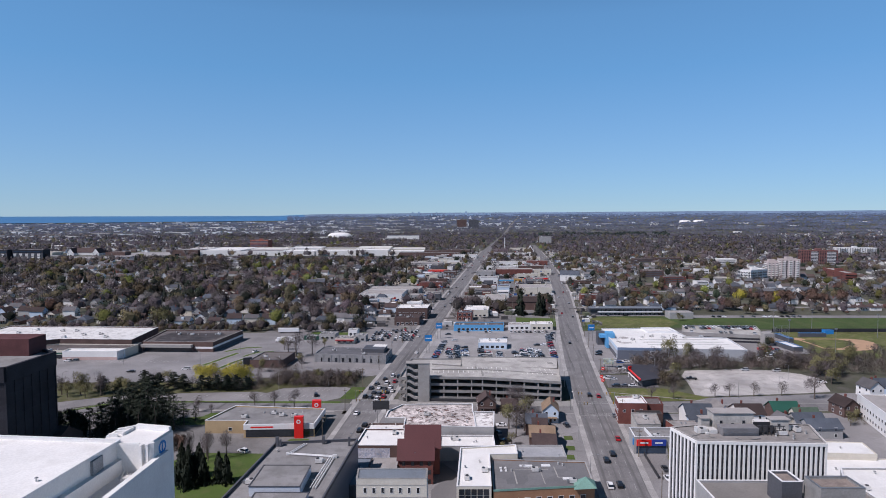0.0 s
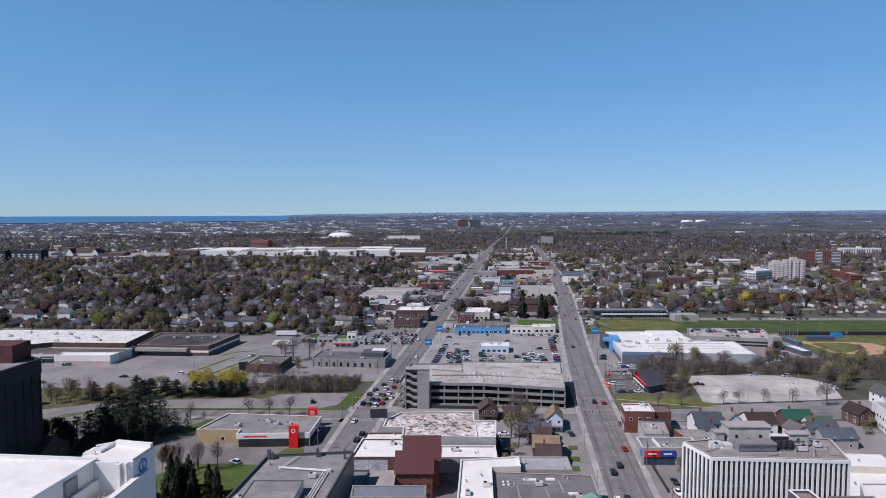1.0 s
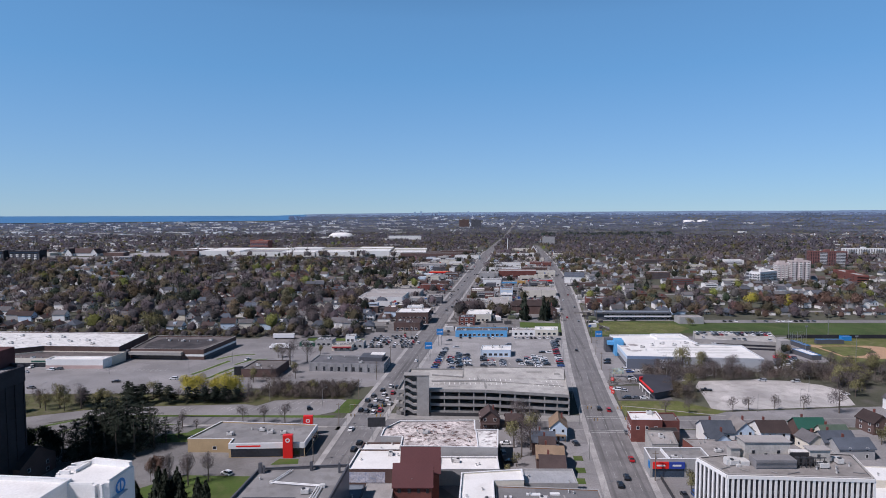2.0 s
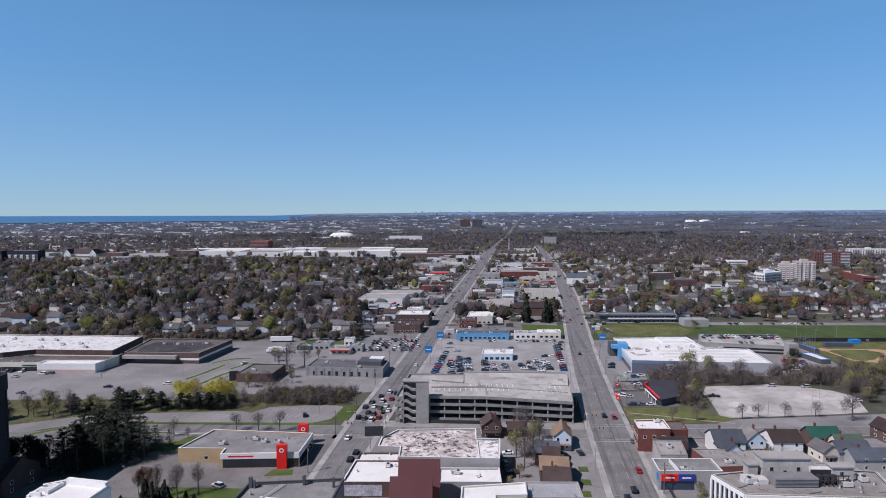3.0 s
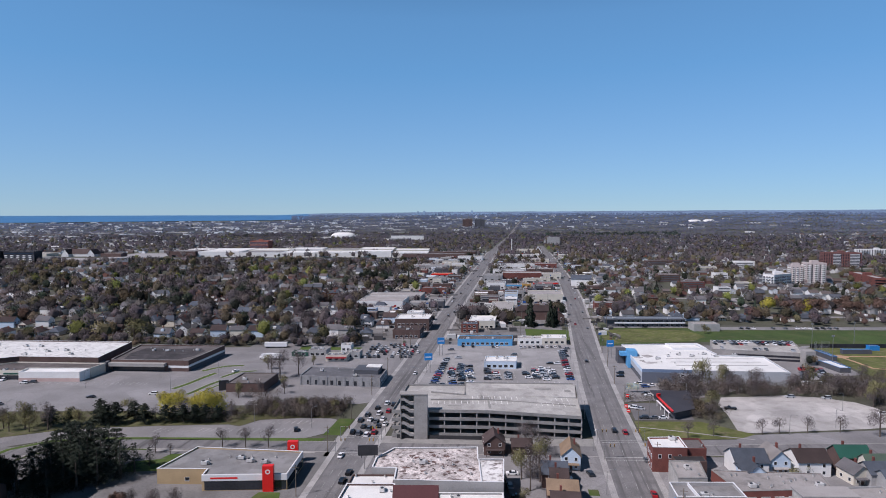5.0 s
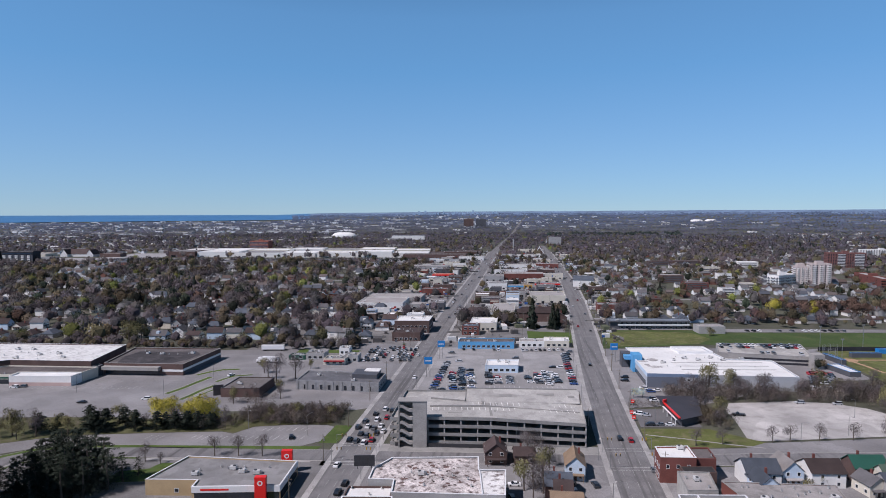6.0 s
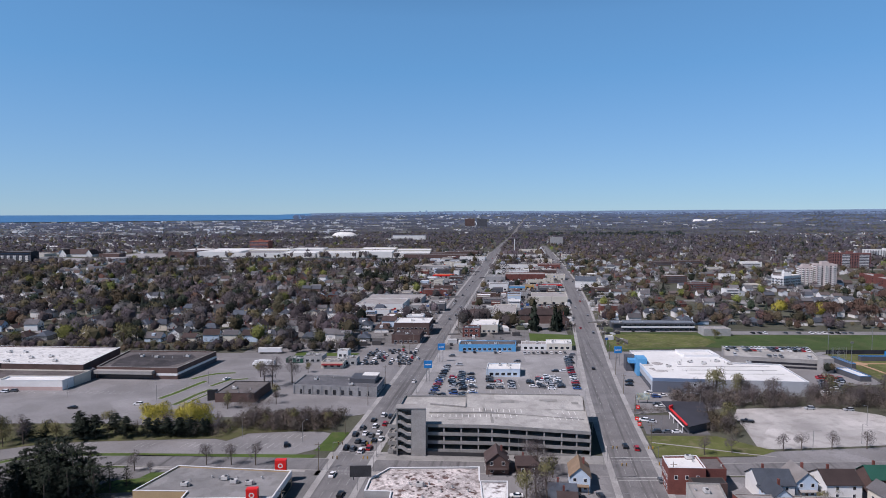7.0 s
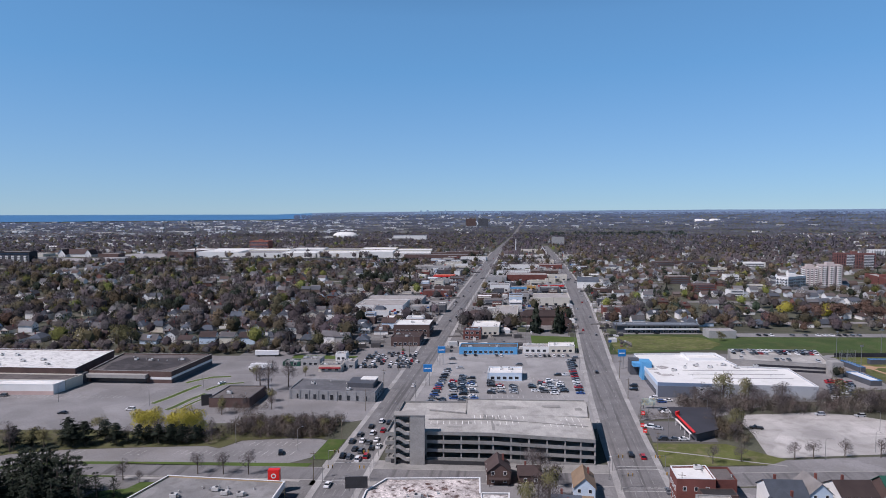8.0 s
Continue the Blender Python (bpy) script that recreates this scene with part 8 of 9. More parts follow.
for wall, wn_ in ((WHITE_WALL, "white-sided"), (CREAM_WALL, "cream-sided"), (PALEBLUE, "pale blue"), (BRICK_RED, "red brick"), (BRICK_BROWN, "brown brick"), (GREY_WALL, "grey-sided")):
    for roof, rn_ in ((SHINGLE_GREY, "grey"), (SHINGLE_BROWN, "brown"), (SHINGLE_SLATE, "slate-blue")):
        two = hrg.random() < 0.6
        HOUSES.append(gable_house(hrg.uniform(7.5, 9.5), hrg.uniform(9.5, 13), 5.4 if two else 3.2, hrg.uniform(2.4, 3.6), wall, roof,
                                  "%s %s house with a %s shingle roof" % (wn_, "two-storey" if two else "low", rn_), dormer=hrg.random() < 0.3, hip=hrg.choice((0, 0, 2.5)), sides=False))


def spots():
    """Plots along the town's streets: rows that run across the view, with lanes between."""
    g = random.Random(23)
    out = []
    for side in (-1, 1):
        y = 512 if side < 0 else 582
        row = 0
        while y < 2350:
            step = 13.5 if y < 1300 else 17
            lim = y * 0.86 + 60
            x = 8.0
            while x < lim:
                c = way_at(LEFT, y)[0] if side < 0 else way_at(RIGHT, min(y, 1750))[0]
                px = c + side * (x + 22 + g.uniform(-2, 2))
                py = y + g.uniform(-4, 4)
                if g.random() < (1.0 if y < 560 else 0.84 if y < 640 else 0.66) * (1.0 if y < 560 or noise.noise(Vector((px / 130, py / 130, 7.7))) > -0.1 else 0.45) and not blocked(px, py, 7) and not open_ground(px, py) and not on_lane(px, py) and int(x / 150) * 150 + 12 < x:
                    out.append((px, py, g.choice((0, 90, 90, 180, 90, 84, -6)) + g.uniform(-3, 3)))
                x += step + g.uniform(-1.5, 3)
            y += 24 if row % 2 else 36
            row += 1
    return out


PLOTS = sorted(spots(), key=lambda p: math.hypot(p[0], p[1] - 200))
for x, y, a in PLOTS[:161]:
    put(hrg.choice(HOUSES[:3] * 2 + HOUSES[:8] + HOUSES[12:] if y < 640 else HOUSES[:3] + HOUSES), pose(x, y, 0, 0, 0, a))


def box_houses(plots, name, label):
    """Houses too far to pick apart: walls and gable roofs in one mesh."""
    g = np.random.default_rng(8)
    verts, faces, mats_, tints = [], [], [], []
    for x, y, a in plots:
        w, d, h, r = g.uniform(3.4, 4.8), g.uniform(4.4, 6.5), g.uniform(2.8, 5), g.uniform(2.2, 3.6)
        ca, sa, z = math.cos(radians(a)), math.sin(radians(a)), rise(x, y)
        pts = [(-w, -d, 0), (w, -d, 0), (w, d, 0), (-w, d, 0), (-w, -d, h), (w, -d, h), (w, d, h), (-w, d, h), (0, -d, h + r), (0, d, h + r)]
        rp = [(-w - .4, -d - .4, h - .2), (0, -d - .4, h + r + .15), (w + .4, -d - .4, h - .2), (-w - .4, d + .4, h - .2), (0, d + .4, h + r + .15), (w + .4, d + .4, h - .2)]
        k = len(verts)
        for u, v, q in pts + rp:
            verts.append((x + u * ca - v * sa, y + u * sa + v * ca, z + q))
        for f in ((0, 1, 5, 8, 4), (1, 2, 6, 5), (2, 3, 7, 9, 6), (3, 0, 4, 7)):
            faces.append([k + i for i in f])
            mats_.append(0)
        for f in ((0, 1, 4, 3), (1, 2, 5, 4)):
            faces.append([k + 10 + i for i in f])
            mats_.append(1)
        wt = ((0.74, 0.74, 0.73), (0.72, 0.72, 0.72), (0.7, 0.69, 0.66), (0.6, 0.63, 0.66), (0.2, 0.1, 0.08), (0.14, 0.1, 0.085), (0.45, 0.45, 0.45), (0.15, 0.12, 0.1))[g.integers(0, 8)]
        rt = ((0.12, 0.118, 0.122), (0.095, 0.07, 0.062), (0.085, 0.092, 0.108), (0.16, 0.155, 0.16), (0.12, 0.1, 0.095))[g.integers(0, 5)]
        tints += [wt] * 10 + [rt] * 6
    me = bpy.data.meshes.new(name)
    me.from_pydata(verts, [], faces)
    at = me.attributes.new("tint", "FLOAT_COLOR", "POINT")
    at.data.foreach_set("color", np.concatenate([np.array(tints), np.ones((len(tints), 1))], 1).astype(np.float32).ravel())
    me.materials.append(mat("far_siding", (1, 1, 1), 0.06, 0.4, 0.05, 0.85, tint="tint", bump=0))
    me.materials.append(mat("far_shingle", (1, 1, 1), 0.12, 0.8, 0.05, 0.95, tint="tint", bump=0))
    me.polygons.foreach_set("material_index", np.array(mats_, dtype=np.int32))
    tagged(new(name, me), label, "houses", "", "stuff")


box_houses(PLOTS[161:], "far_houses", "rows of small gabled houses among bare trees")


def lump_cloud(lumps, shape, seed, tufts, size, aspect, fine=1):
    """A crown of rounded, uneven lumps with tufts about them; unit crown as in tuft_cloud."""
    g = np.random.default_rng(seed)
    bm = bmesh.new()
    if fine:
        bmesh.ops.create_icosphere(bm, subdivisions=1, radius=1)
    else:
        bmesh.ops.create_cone(bm, cap_ends=True, cap_tris=True, segments=5, radius1=1, radius2=0.0, depth=1.2)
        bmesh.ops.triangulate(bm, faces=bm.faces)
    bm.verts.ensure_lookup_table()
    ico = np.array([[bm.verts[v.index].co[:] for v in f.verts] for f in bm.faces]).reshape(-1, 3)
    bm.free()
    out = []
    for k in range(lumps):
        if shape == "cone":
            z = (k + 0.5) / lumps
            c, rr = np.array([0, 0, z * 0.8 + 0.1]), np.array([0.95 * (1 - z) + 0.12] * 2 + [0.6 / lumps + 0.14])
        else:
            a, q = g.uniform(0, 6.28), g.uniform(0.15, 0.6)
            c, rr = np.array([q * math.cos(a), q * math.sin(a), g.uniform(0.38, 0.72)]), np.array([1, 1, 0.72]) * g.uniform(0.34, 0.52)
            if k == 0:
                c, rr = np.array([0, 0, 0.5]), np.array([0.55, 0.55, 0.36])
        key = np.round(ico * 50).astype(int) @ np.array([1, 131, 17161])
        wob = {v: g.uniform(0.78, 1.2) for v in set(key.tolist())}
        out.append(ico * np.array([wob[v] for v in key.tolist()])[:, None] * rr + c)
    if tufts:
        out.append(tuft_cloud(tufts, shape, size, aspect, seed + 1))
    v, nor = outward(np.concatenate(out))
    return v, len(ico) // 3 * lumps, nor


def woods():
    """Trees past the nearest streets, by kind, in one mesh each."""
    g = np.random.default_rng(12)
    grid = {}
    for x, y, a in PLOTS:
        grid.setdefault((int(x // 8), int(y // 8)), []).append((x, y, g.random() < 0.32))
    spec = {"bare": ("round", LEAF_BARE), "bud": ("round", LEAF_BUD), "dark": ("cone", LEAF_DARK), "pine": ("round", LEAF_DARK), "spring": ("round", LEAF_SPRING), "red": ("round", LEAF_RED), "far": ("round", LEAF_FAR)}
    bins = {k: [] for k in spec}
    zones = ((480, 760, 92, 0), (760, 1300, 125, 1), (1300, 2500, 185, 2), (2500, 3750, 230, 3), (3750, 4560, 330, 3))
    for r0, r1, area, lod in zones:
        half = radians(43)
        n = int(half * (r1 * r1 - r0 * r0) / area)
        r = np.sqrt(g.uniform(r0 * r0, r1 * r1, n))
        a = g.uniform(-half, half, n)
        for x, y in zip(r * np.sin(a), r * np.cos(a)):
            # thin out in drifts
            d = noise.noise(Vector((x / 90, y / 90, 3.1))) - (0.14 if x > 100 and y < 1100 else 0)
            if d < -0.2 and g.random() < 0.8 or x > 60 and lod < 3 and g.random() < (0.12, 0.2, 0.26)[lod] or x < -0.36 * y and lod == 2 and g.random() < 0.55:
                continue
            if y < 4400 and blocked(x, y, 2) or y < 2400 and (open_ground(x, y) and (y < 600 or y > 1210 or g.random() > 0.1)) or (x < -60 and y < 532 and g.random() < 0.72) or (x < -60 and y < 478):
                continue
            if lod < 2 and g.random() < 0.86 and any(abs(x - hx) < (5 if clear_view else 6) and (-23 if clear_view else -10) < y - hy < 6 for i in (-1, 0, 1) for j in (-1, 0, 1, 2, 3, 4) for hx, hy, clear_view in grid.get((int(x // 8) + i, int(y // 8) + j), ())):
                continue
            if lod < 2 and on_lane(x, y):
                continue
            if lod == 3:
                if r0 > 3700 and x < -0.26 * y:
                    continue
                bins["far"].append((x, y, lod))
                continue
            k = 0.5 * g.random() + 0.42 + 0.56 * noise.noise(Vector((x / 48, y / 48, 9))) - (0.1 if lod == 2 else 0)
            kind = "bare" if k < 0.7 else "bud" if k < 0.84 else "pine" if k < 0.93 else "dark" if k < 0.955 else "spring" if k < 1.0 else "bud"
            if lod == 2 and kind in ("spring", "pine") and g.random() < 0.6:
                kind = "bare"
            if g.random() < (0.03 if lod < 2 else 0.01):
                kind = "red" if g.random() < 0.5 else "spring"
            bins[kind].append((x, y, lod))
    for i in range(170):  # the belt behind the plaza
        x, y = g.uniform(-430, -62), g.uniform(471, 486)
        if not blocked(x, y, 2):
            bins["bare" if g.random() < 0.6 else "bud"].append((x, y, 0, g.uniform(0.4, 0.72)))
    for i in range(420):  # dark conifer belts far off
        x, y = g.uniform(300, 900), 2380 + g.uniform(-30, 60)
        if noise.noise(Vector((x / 60, 0.5, 4))) > -0.15:
            bins["pine"].append((x, y, 2, 1.1))
    for i in range(46):  # trees along the field's far edge
        bins[("bare", "bud", "red", "bare")[i % 4]].append((g.uniform(215, 475), g.uniform(553, 592), 0, g.uniform(0.6, 1.0)))
    for cx, cy, cnt in ((-285, 640, 16), (-120, 900, 10), (-330, 800, 12), (330, 900, 10), (240, 760, 6)):
        for i in range(cnt):
            bins["pine" if g.random() < 0.6 else "dark"].append((cx + g.normal() * 14, cy + g.normal() * 10, 0))
    labels = {"bare": "bare grey-brown spring woods and street trees", "bud": "olive budding street trees", "dark": "dark spruces among the houses", "pine": "dark broad pines among the houses",
              "spring": "fresh green spring trees among the houses", "red": "red-brown budding trees among the houses", "far": "woods far off with blue-grey haze painted into their colour"}
    for kind, rows in bins.items():
        shape, material = spec[kind]
        vs, ts, ns = [], [], []
        for lod in range(4):
            if lod == 0:
                temps = [lump_cloud(3 if shape == "cone" else 1, shape, 100 + j, 500, 0.1, 0.36 if kind == "bare" else 0.55) for j in range(5)]
            elif lod == 1:
                temps = [lump_cloud(0 if kind == "bare" else 3 if shape == "cone" else 1, shape, 140 + j, 170, 0.16, 0.45) for j in range(5)]
            elif lod == 2:
                temps = [lump_cloud(1, shape, 160 + j, 26, 0.3, 0.5) for j in range(5)]
            else:
                temps = [lump_cloud(1, shape, 180 + j, 0, 0, 0, 0) for j in range(5)]
            sel = [(p[0], p[1], p[3] if len(p) > 3 else 1.0) for p in rows if p[2] == lod]
            for j in range(5):
                xy = np.array(sel[j::5])
                big, xy = (xy[:, 2], xy[:, :2]) if len(xy) else (0, xy)
                if not len(xy):
                    continue
                m = len(xy)
                s = big * g.uniform(0.62, 1.5, m) * (1, 1, 1.05, 1.7)[lod] * np.where((xy[:, 0] > 60) & (lod < 2), 0.84, 1)
                hgt = s * (12 if shape == "cone" else 11.2) * (1, 1, 1, 0.5)[lod]
                rad = s * (3.0 if shape == "cone" else 6.3)
                ang = g.uniform(0, 2 * np.pi, m)
                z = np.array([rise(x, y) for x, y in xy])
                t, core, nor = temps[j]
                nor = nor * (1, 1, 0.6, 0.4)[lod] + np.array([[0, 0, (0, 0, 0.6, 0.9)[lod]]])
                nor /= np.linalg.norm(nor, axis=1)[:, None]
                tx, ty, tz = t[:, 0][None], t[:, 1][None], t[:, 2][None]
                ca, sa = np.cos(ang)[:, None], np.sin(ang)[:, None]
                px = (tx * ca - ty * sa) * rad[:, None] + xy[:, :1]
                py = (tx * sa + ty * ca) * rad[:, None] + xy[:, 1:]
                pz = (tz * 0.92 + 0.05) * hgt[:, None] + z[:, None]
                vs.append(np.stack([px, py, pz], 2).reshape(-1, 3))
                nx, ny, nz = nor[:, 0][None], nor[:, 1][None], nor[:, 2][None]
                ns.append(np.stack([nx * ca - ny * sa, nx * sa + ny * ca, nz + 0 * ca], 2).reshape(-1, 3))
                drift = np.array([1 + 0.55 * noise.noise(Vector((x / 75, y / 55, 2.2))) + 0.3 * noise.noise(Vector((x / 26, y / 22, 6.1))) if lod < 2 else 1 + 0.5 * noise.noise(Vector((x / 260, y / 70, 2.2))) + 0.25 * noise.noise(Vector((x / 90, y / 40, 5.0))) for x, y in xy])
                spread = (0.35, 0.28, 0.14, 0.1)[lod]
                tone = (drift * g.uniform(1 - spread, 1 + spread, m))[:, None, None] * (1 + g.uniform(-0.07, 0.07, (m, 1, 3)))
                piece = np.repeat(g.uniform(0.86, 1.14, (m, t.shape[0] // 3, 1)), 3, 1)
                piece[:, :core * 3] *= (0.55, 0.55, 0.72, 1)[lod]  # shade inside the crown painted in: core lumps tinted darker
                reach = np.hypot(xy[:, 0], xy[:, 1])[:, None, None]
                if lod == 2:  # haze painted into the tint: brown goes bluer with distance
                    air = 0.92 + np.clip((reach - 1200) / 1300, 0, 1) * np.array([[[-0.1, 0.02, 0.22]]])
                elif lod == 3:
                    # painted haze grows from brown to blue towards the rim
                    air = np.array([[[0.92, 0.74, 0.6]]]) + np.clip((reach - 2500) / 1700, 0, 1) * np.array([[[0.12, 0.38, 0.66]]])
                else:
                    air = np.ones((1, 1, 3))
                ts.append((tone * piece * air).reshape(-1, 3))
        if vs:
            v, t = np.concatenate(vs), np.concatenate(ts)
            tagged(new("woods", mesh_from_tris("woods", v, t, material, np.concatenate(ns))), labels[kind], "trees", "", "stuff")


woods()


def far_sheds():
    """Pale industrial sheds and roofs far off, in one mesh."""
    g = np.random.default_rng(31)
    verts, faces, tints = [], [], []
    for i in range(380):
        left = g.random() < 0.72
        r = g.uniform(1500, 3850)
        a = radians(g.uniform(-42, -4) if left else g.uniform(-4, 40))
        if not left and r < 2000:
            continue
        x, y = r * math.sin(a), r * math.cos(a)
        if blocked(x, y, 20):
            continue
        w, d, h = g.uniform(6, 50) * (1 if left else 0.6), g.uniform(6, 22), g.uniform(4, 8)
        z, k = rise(x, y), len(verts)
        for zz in (z - 1, z + h):
            verts += [(x - w, y - d, zz), (x + w, y - d, zz), (x + w, y + d, zz), (x - w, y + d, zz)]
        faces += [[k + q for q in f] for f in ((0, 1, 5, 4), (1, 2, 6, 5), (2, 3, 7, 6), (3, 0, 4, 7), (4, 5, 6, 7))]
        t = g.choice((0.7, 0.5, 0.35, 0.25, 0.18))
        tints += [(t, t, t * 0.98)] * 8
    for i in range(560):
        r, a = (g.uniform(2900, 4300), radians(g.normal() * 6 + 4)) if i < 170 else (g.uniform(2500, 3800), radians(g.uniform(-40, -8)))
        x, y = r * math.sin(a), r * math.cos(a)
        w, d, h = g.uniform(3, 16), g.uniform(4, 8), g.uniform(5, 9)
        if blocked(x, y, 10):
            continue
        z, k = rise(x, y), len(verts)
        for zz in (z - 1, z + h):
            verts += [(x - w, y - d, zz), (x + w, y - d, zz), (x + w, y + d, zz), (x - w, y + d, zz)]
        faces += [[k + q for q in f] for f in ((0, 1, 5, 4), (1, 2, 6, 5), (2, 3, 7, 6), (3, 0, 4, 7), (4, 5, 6, 7))]
        t = g.choice((0.7, 0.6, 0.4, 0.25))
        tints += [(t * 0.96, t, t * 1.04)] * 8
    me = bpy.data.meshes.new("far_sheds")
    me.from_pydata(verts, [], faces)
    at = me.attributes.new("tint", "FLOAT_COLOR", "POINT")
    at.data.foreach_set("color", np.concatenate([np.array(tints), np.ones((len(tints), 1))], 1).astype(np.float32).ravel())
    me.materials.append(mat("far_siding", (1, 1, 1)))
    tagged(new("far_sheds", me), "pale industrial sheds far across the town", "sheds", "", "stuff")


far_sheds()


def lot_cars():
    """Cars in the yards farther along the avenues, past counting: bodies and cabins in one mesh."""
    g = random.Random(91)
    verts, faces, mats_, tints = [], [], [], []
    tones = ((0.015, 0.015, 0.017), (0.6, 0.6, 0.6), (0.3, 0.31, 0.33), (0.1, 0.1, 0.11), (0.26, 0.02, 0.025), (0.04, 0.07, 0.16), (0.04, 0.04, 0.045))

    def one(x, y, a, tone):
        ca, sa, z0 = math.cos(a), math.sin(a), 0.35
        for (w, l0, l1, za, zb, tin, mi, t) in ((0.9, -2.3, 2.3, z0, 0.95, 0.04, 0, tone), (0.82, -1.6, 1.0, 0.95, 1.5, 0.22, 1, (0.03, 0.03, 0.035))):
            k = len(verts)
            for zz, q in ((za, 0), (zb, tin)):
                for u, v in ((-w + q, l0 + q), (w - q, l0 + q), (w - q, l1 - q), (-w + q, l1 - q)):
                    verts.append((x + u * ca - v * sa, y + u * sa + v * ca, zz))
            tints.extend([t] * 8)
            for f in ((0, 1, 5, 4), (1, 2, 6, 5), (2, 3, 7, 6), (3, 0, 4, 7), (4, 5, 6, 7)):
                faces.append([k + i for i in f])
    made = 0
    for i in range(16000):
        y = g.uniform(560, 1340)
        lx, lh = way_at(LEFT, y)
        rx, rh = way_at(RIGHT, y)
        row = round(y / 7.5) * 7.5
        if noise.noise(Vector((round(y / 30), round(g.random() * 4), 5))) < -0.15:
            continue
        x = g.uniform(lx - lh - 90, lx - lh - 6) if g.random() < 0.55 else g.uniform(lx + lh + 5, rx - rh - 5)
        x = round(x / 2.8) * 2.8
        if noise.noise(Vector((x / 25, row / 25, 1))) < -0.1 or any(a - 2 < x < c + 2 and b - 3 < row < d + 3 for a, b, c, d in FOOT) or made > 1900:
            continue
        made += 1
        one(x, row, g.choice((0, math.pi)) + g.uniform(-0.04, 0.04), g.choice(tones))
    for row in range(1225, 1296, 9):
        for i in range(240):
            x = -690 + i * 3
            if noise.noise(Vector((x / 40, row / 20, 8))) > -0.1:
                one(x, row, g.choice((0, math.pi)), g.choice(tones))
    me = bpy.data.meshes.new("lot_cars")
    me.from_pydata(verts, [], faces)
    at = me.attributes.new("tint", "FLOAT_COLOR", "POINT")
    at.data.foreach_set("color", np.concatenate([np.array(tints), np.ones((len(tints), 1))], 1).astype(np.float32).ravel())
    me.materials.append(mat("far_car_paint", (1, 1, 1), 0.03, 0.3, 0.2, 0.35, bump=0, tint="tint", spec=0.5))
    tagged(new("lot_cars", me), "many small parked cars in the yards along the avenues", "cars", "", "stuff")


lot_cars()


def yard_clutter():
    """Bins, crates, low sheds, sign boards and poles in the yards along the avenues, past counting."""
    g = random.Random(141)
    verts, faces, tints = [], [], []
    tones = ((0.5, 0.5, 0.49), (0.2, 0.19, 0.18), (0.08, 0.075, 0.075), (0.05, 0.05, 0.055), (0.3, 0.28, 0.26), (0.14, 0.08, 0.065), (0.62, 0.61, 0.6), (0.09, 0.1, 0.12), (0.1, 0.11, 0.07))

    def block(x, y, w, d, z0, z1, t, a):
        k, ca, sa = len(verts), math.cos(a), math.sin(a)
        for zz in (z0, z1):
            for u, v in ((-w, -d), (w, -d), (w, d), (-w, d)):
                verts.append((x + u * ca - v * sa, y + u * sa + v * ca, zz))
        tints.extend([t] * 8)
        faces.extend([[k + i for i in f] for f in ((0, 1, 5, 4), (1, 2, 6, 5), (2, 3, 7, 6), (3, 0, 4, 7), (4, 5, 6, 7))])
    made = 0
    for i in range(6000):
        y = g.uniform(485, 1480)
        lx, lh = way_at(LEFT, y)
        rx, rh = way_at(RIGHT, y)
        u = g.random()
        x = g.uniform(lx - lh - 100, lx - lh - 3) if u < 0.4 else g.uniform(lx + lh + 3, rx - rh - 3) if u < 0.85 else rx + rh + g.uniform(3, 20)
        if any(a - 1 < x < c + 1 and b - 1 < y < d + 1 for a, b, c, d in FOOT) or made > 1500 or 62 < x < 100 and 490 < y < 545:
            continue
        made += 1
        t, a, q = g.choice(tones), g.choice((0.1, 1.67)) + g.uniform(-0.1, 0.1), g.random()
        if q < 0.42:
            block(x, y, g.uniform(0.4, 1.5), g.uniform(0.4, 1.2), 0, g.uniform(0.8, 2.2), t, a)
        elif q < 0.6:
            block(x, y, g.uniform(2, 4.5), g.uniform(1.5, 3.5), 0, g.uniform(2.4, 3.4), t, a)
        elif q < 0.8:
            block(x, y, g.uniform(4, 12), 0.08, 0, g.uniform(1.2, 2.0), g.choice(tones[1:5]), a)
        elif q < 0.93:
            h = g.uniform(6, 11)
            block(x, y, 0.13, 0.13, 0, h, (0.17, 0.15, 0.13), a)
            block(x, y, 1.0, 0.08, h - 0.9, h - 0.7, (0.17, 0.15, 0.13), a)
        else:
            h = g.uniform(4, 8)
            block(x, y, 0.14, 0.14, 0, h, (0.3, 0.3, 0.3), a)
            block(x, y, g.uniform(0.9, 1.8), 0.15, h - g.uniform(1.2, 2.2), h, g.choice(((0.6, 0.6, 0.6), (0.5, 0.5, 0.5), (0.35, 0.03, 0.03), (0.03, 0.1, 0.3))), 0.1)
    me = bpy.data.meshes.new("yard_clutter")
    me.from_pydata(verts, [], faces)
    at = me.attributes.new("tint", "FLOAT_COLOR", "POINT")
    at.data.foreach_set("color", np.concatenate([np.array(tints), np.ones((len(tints), 1))], 1).astype(np.float32).ravel())
    me.materials.append(mat("far_siding", (1, 1, 1)))
    tagged(new("yard_clutter", me), "bins, sheds, fences and sign posts in the yards along the avenues", "yard clutter", "", "stuff")


yard_clutter()

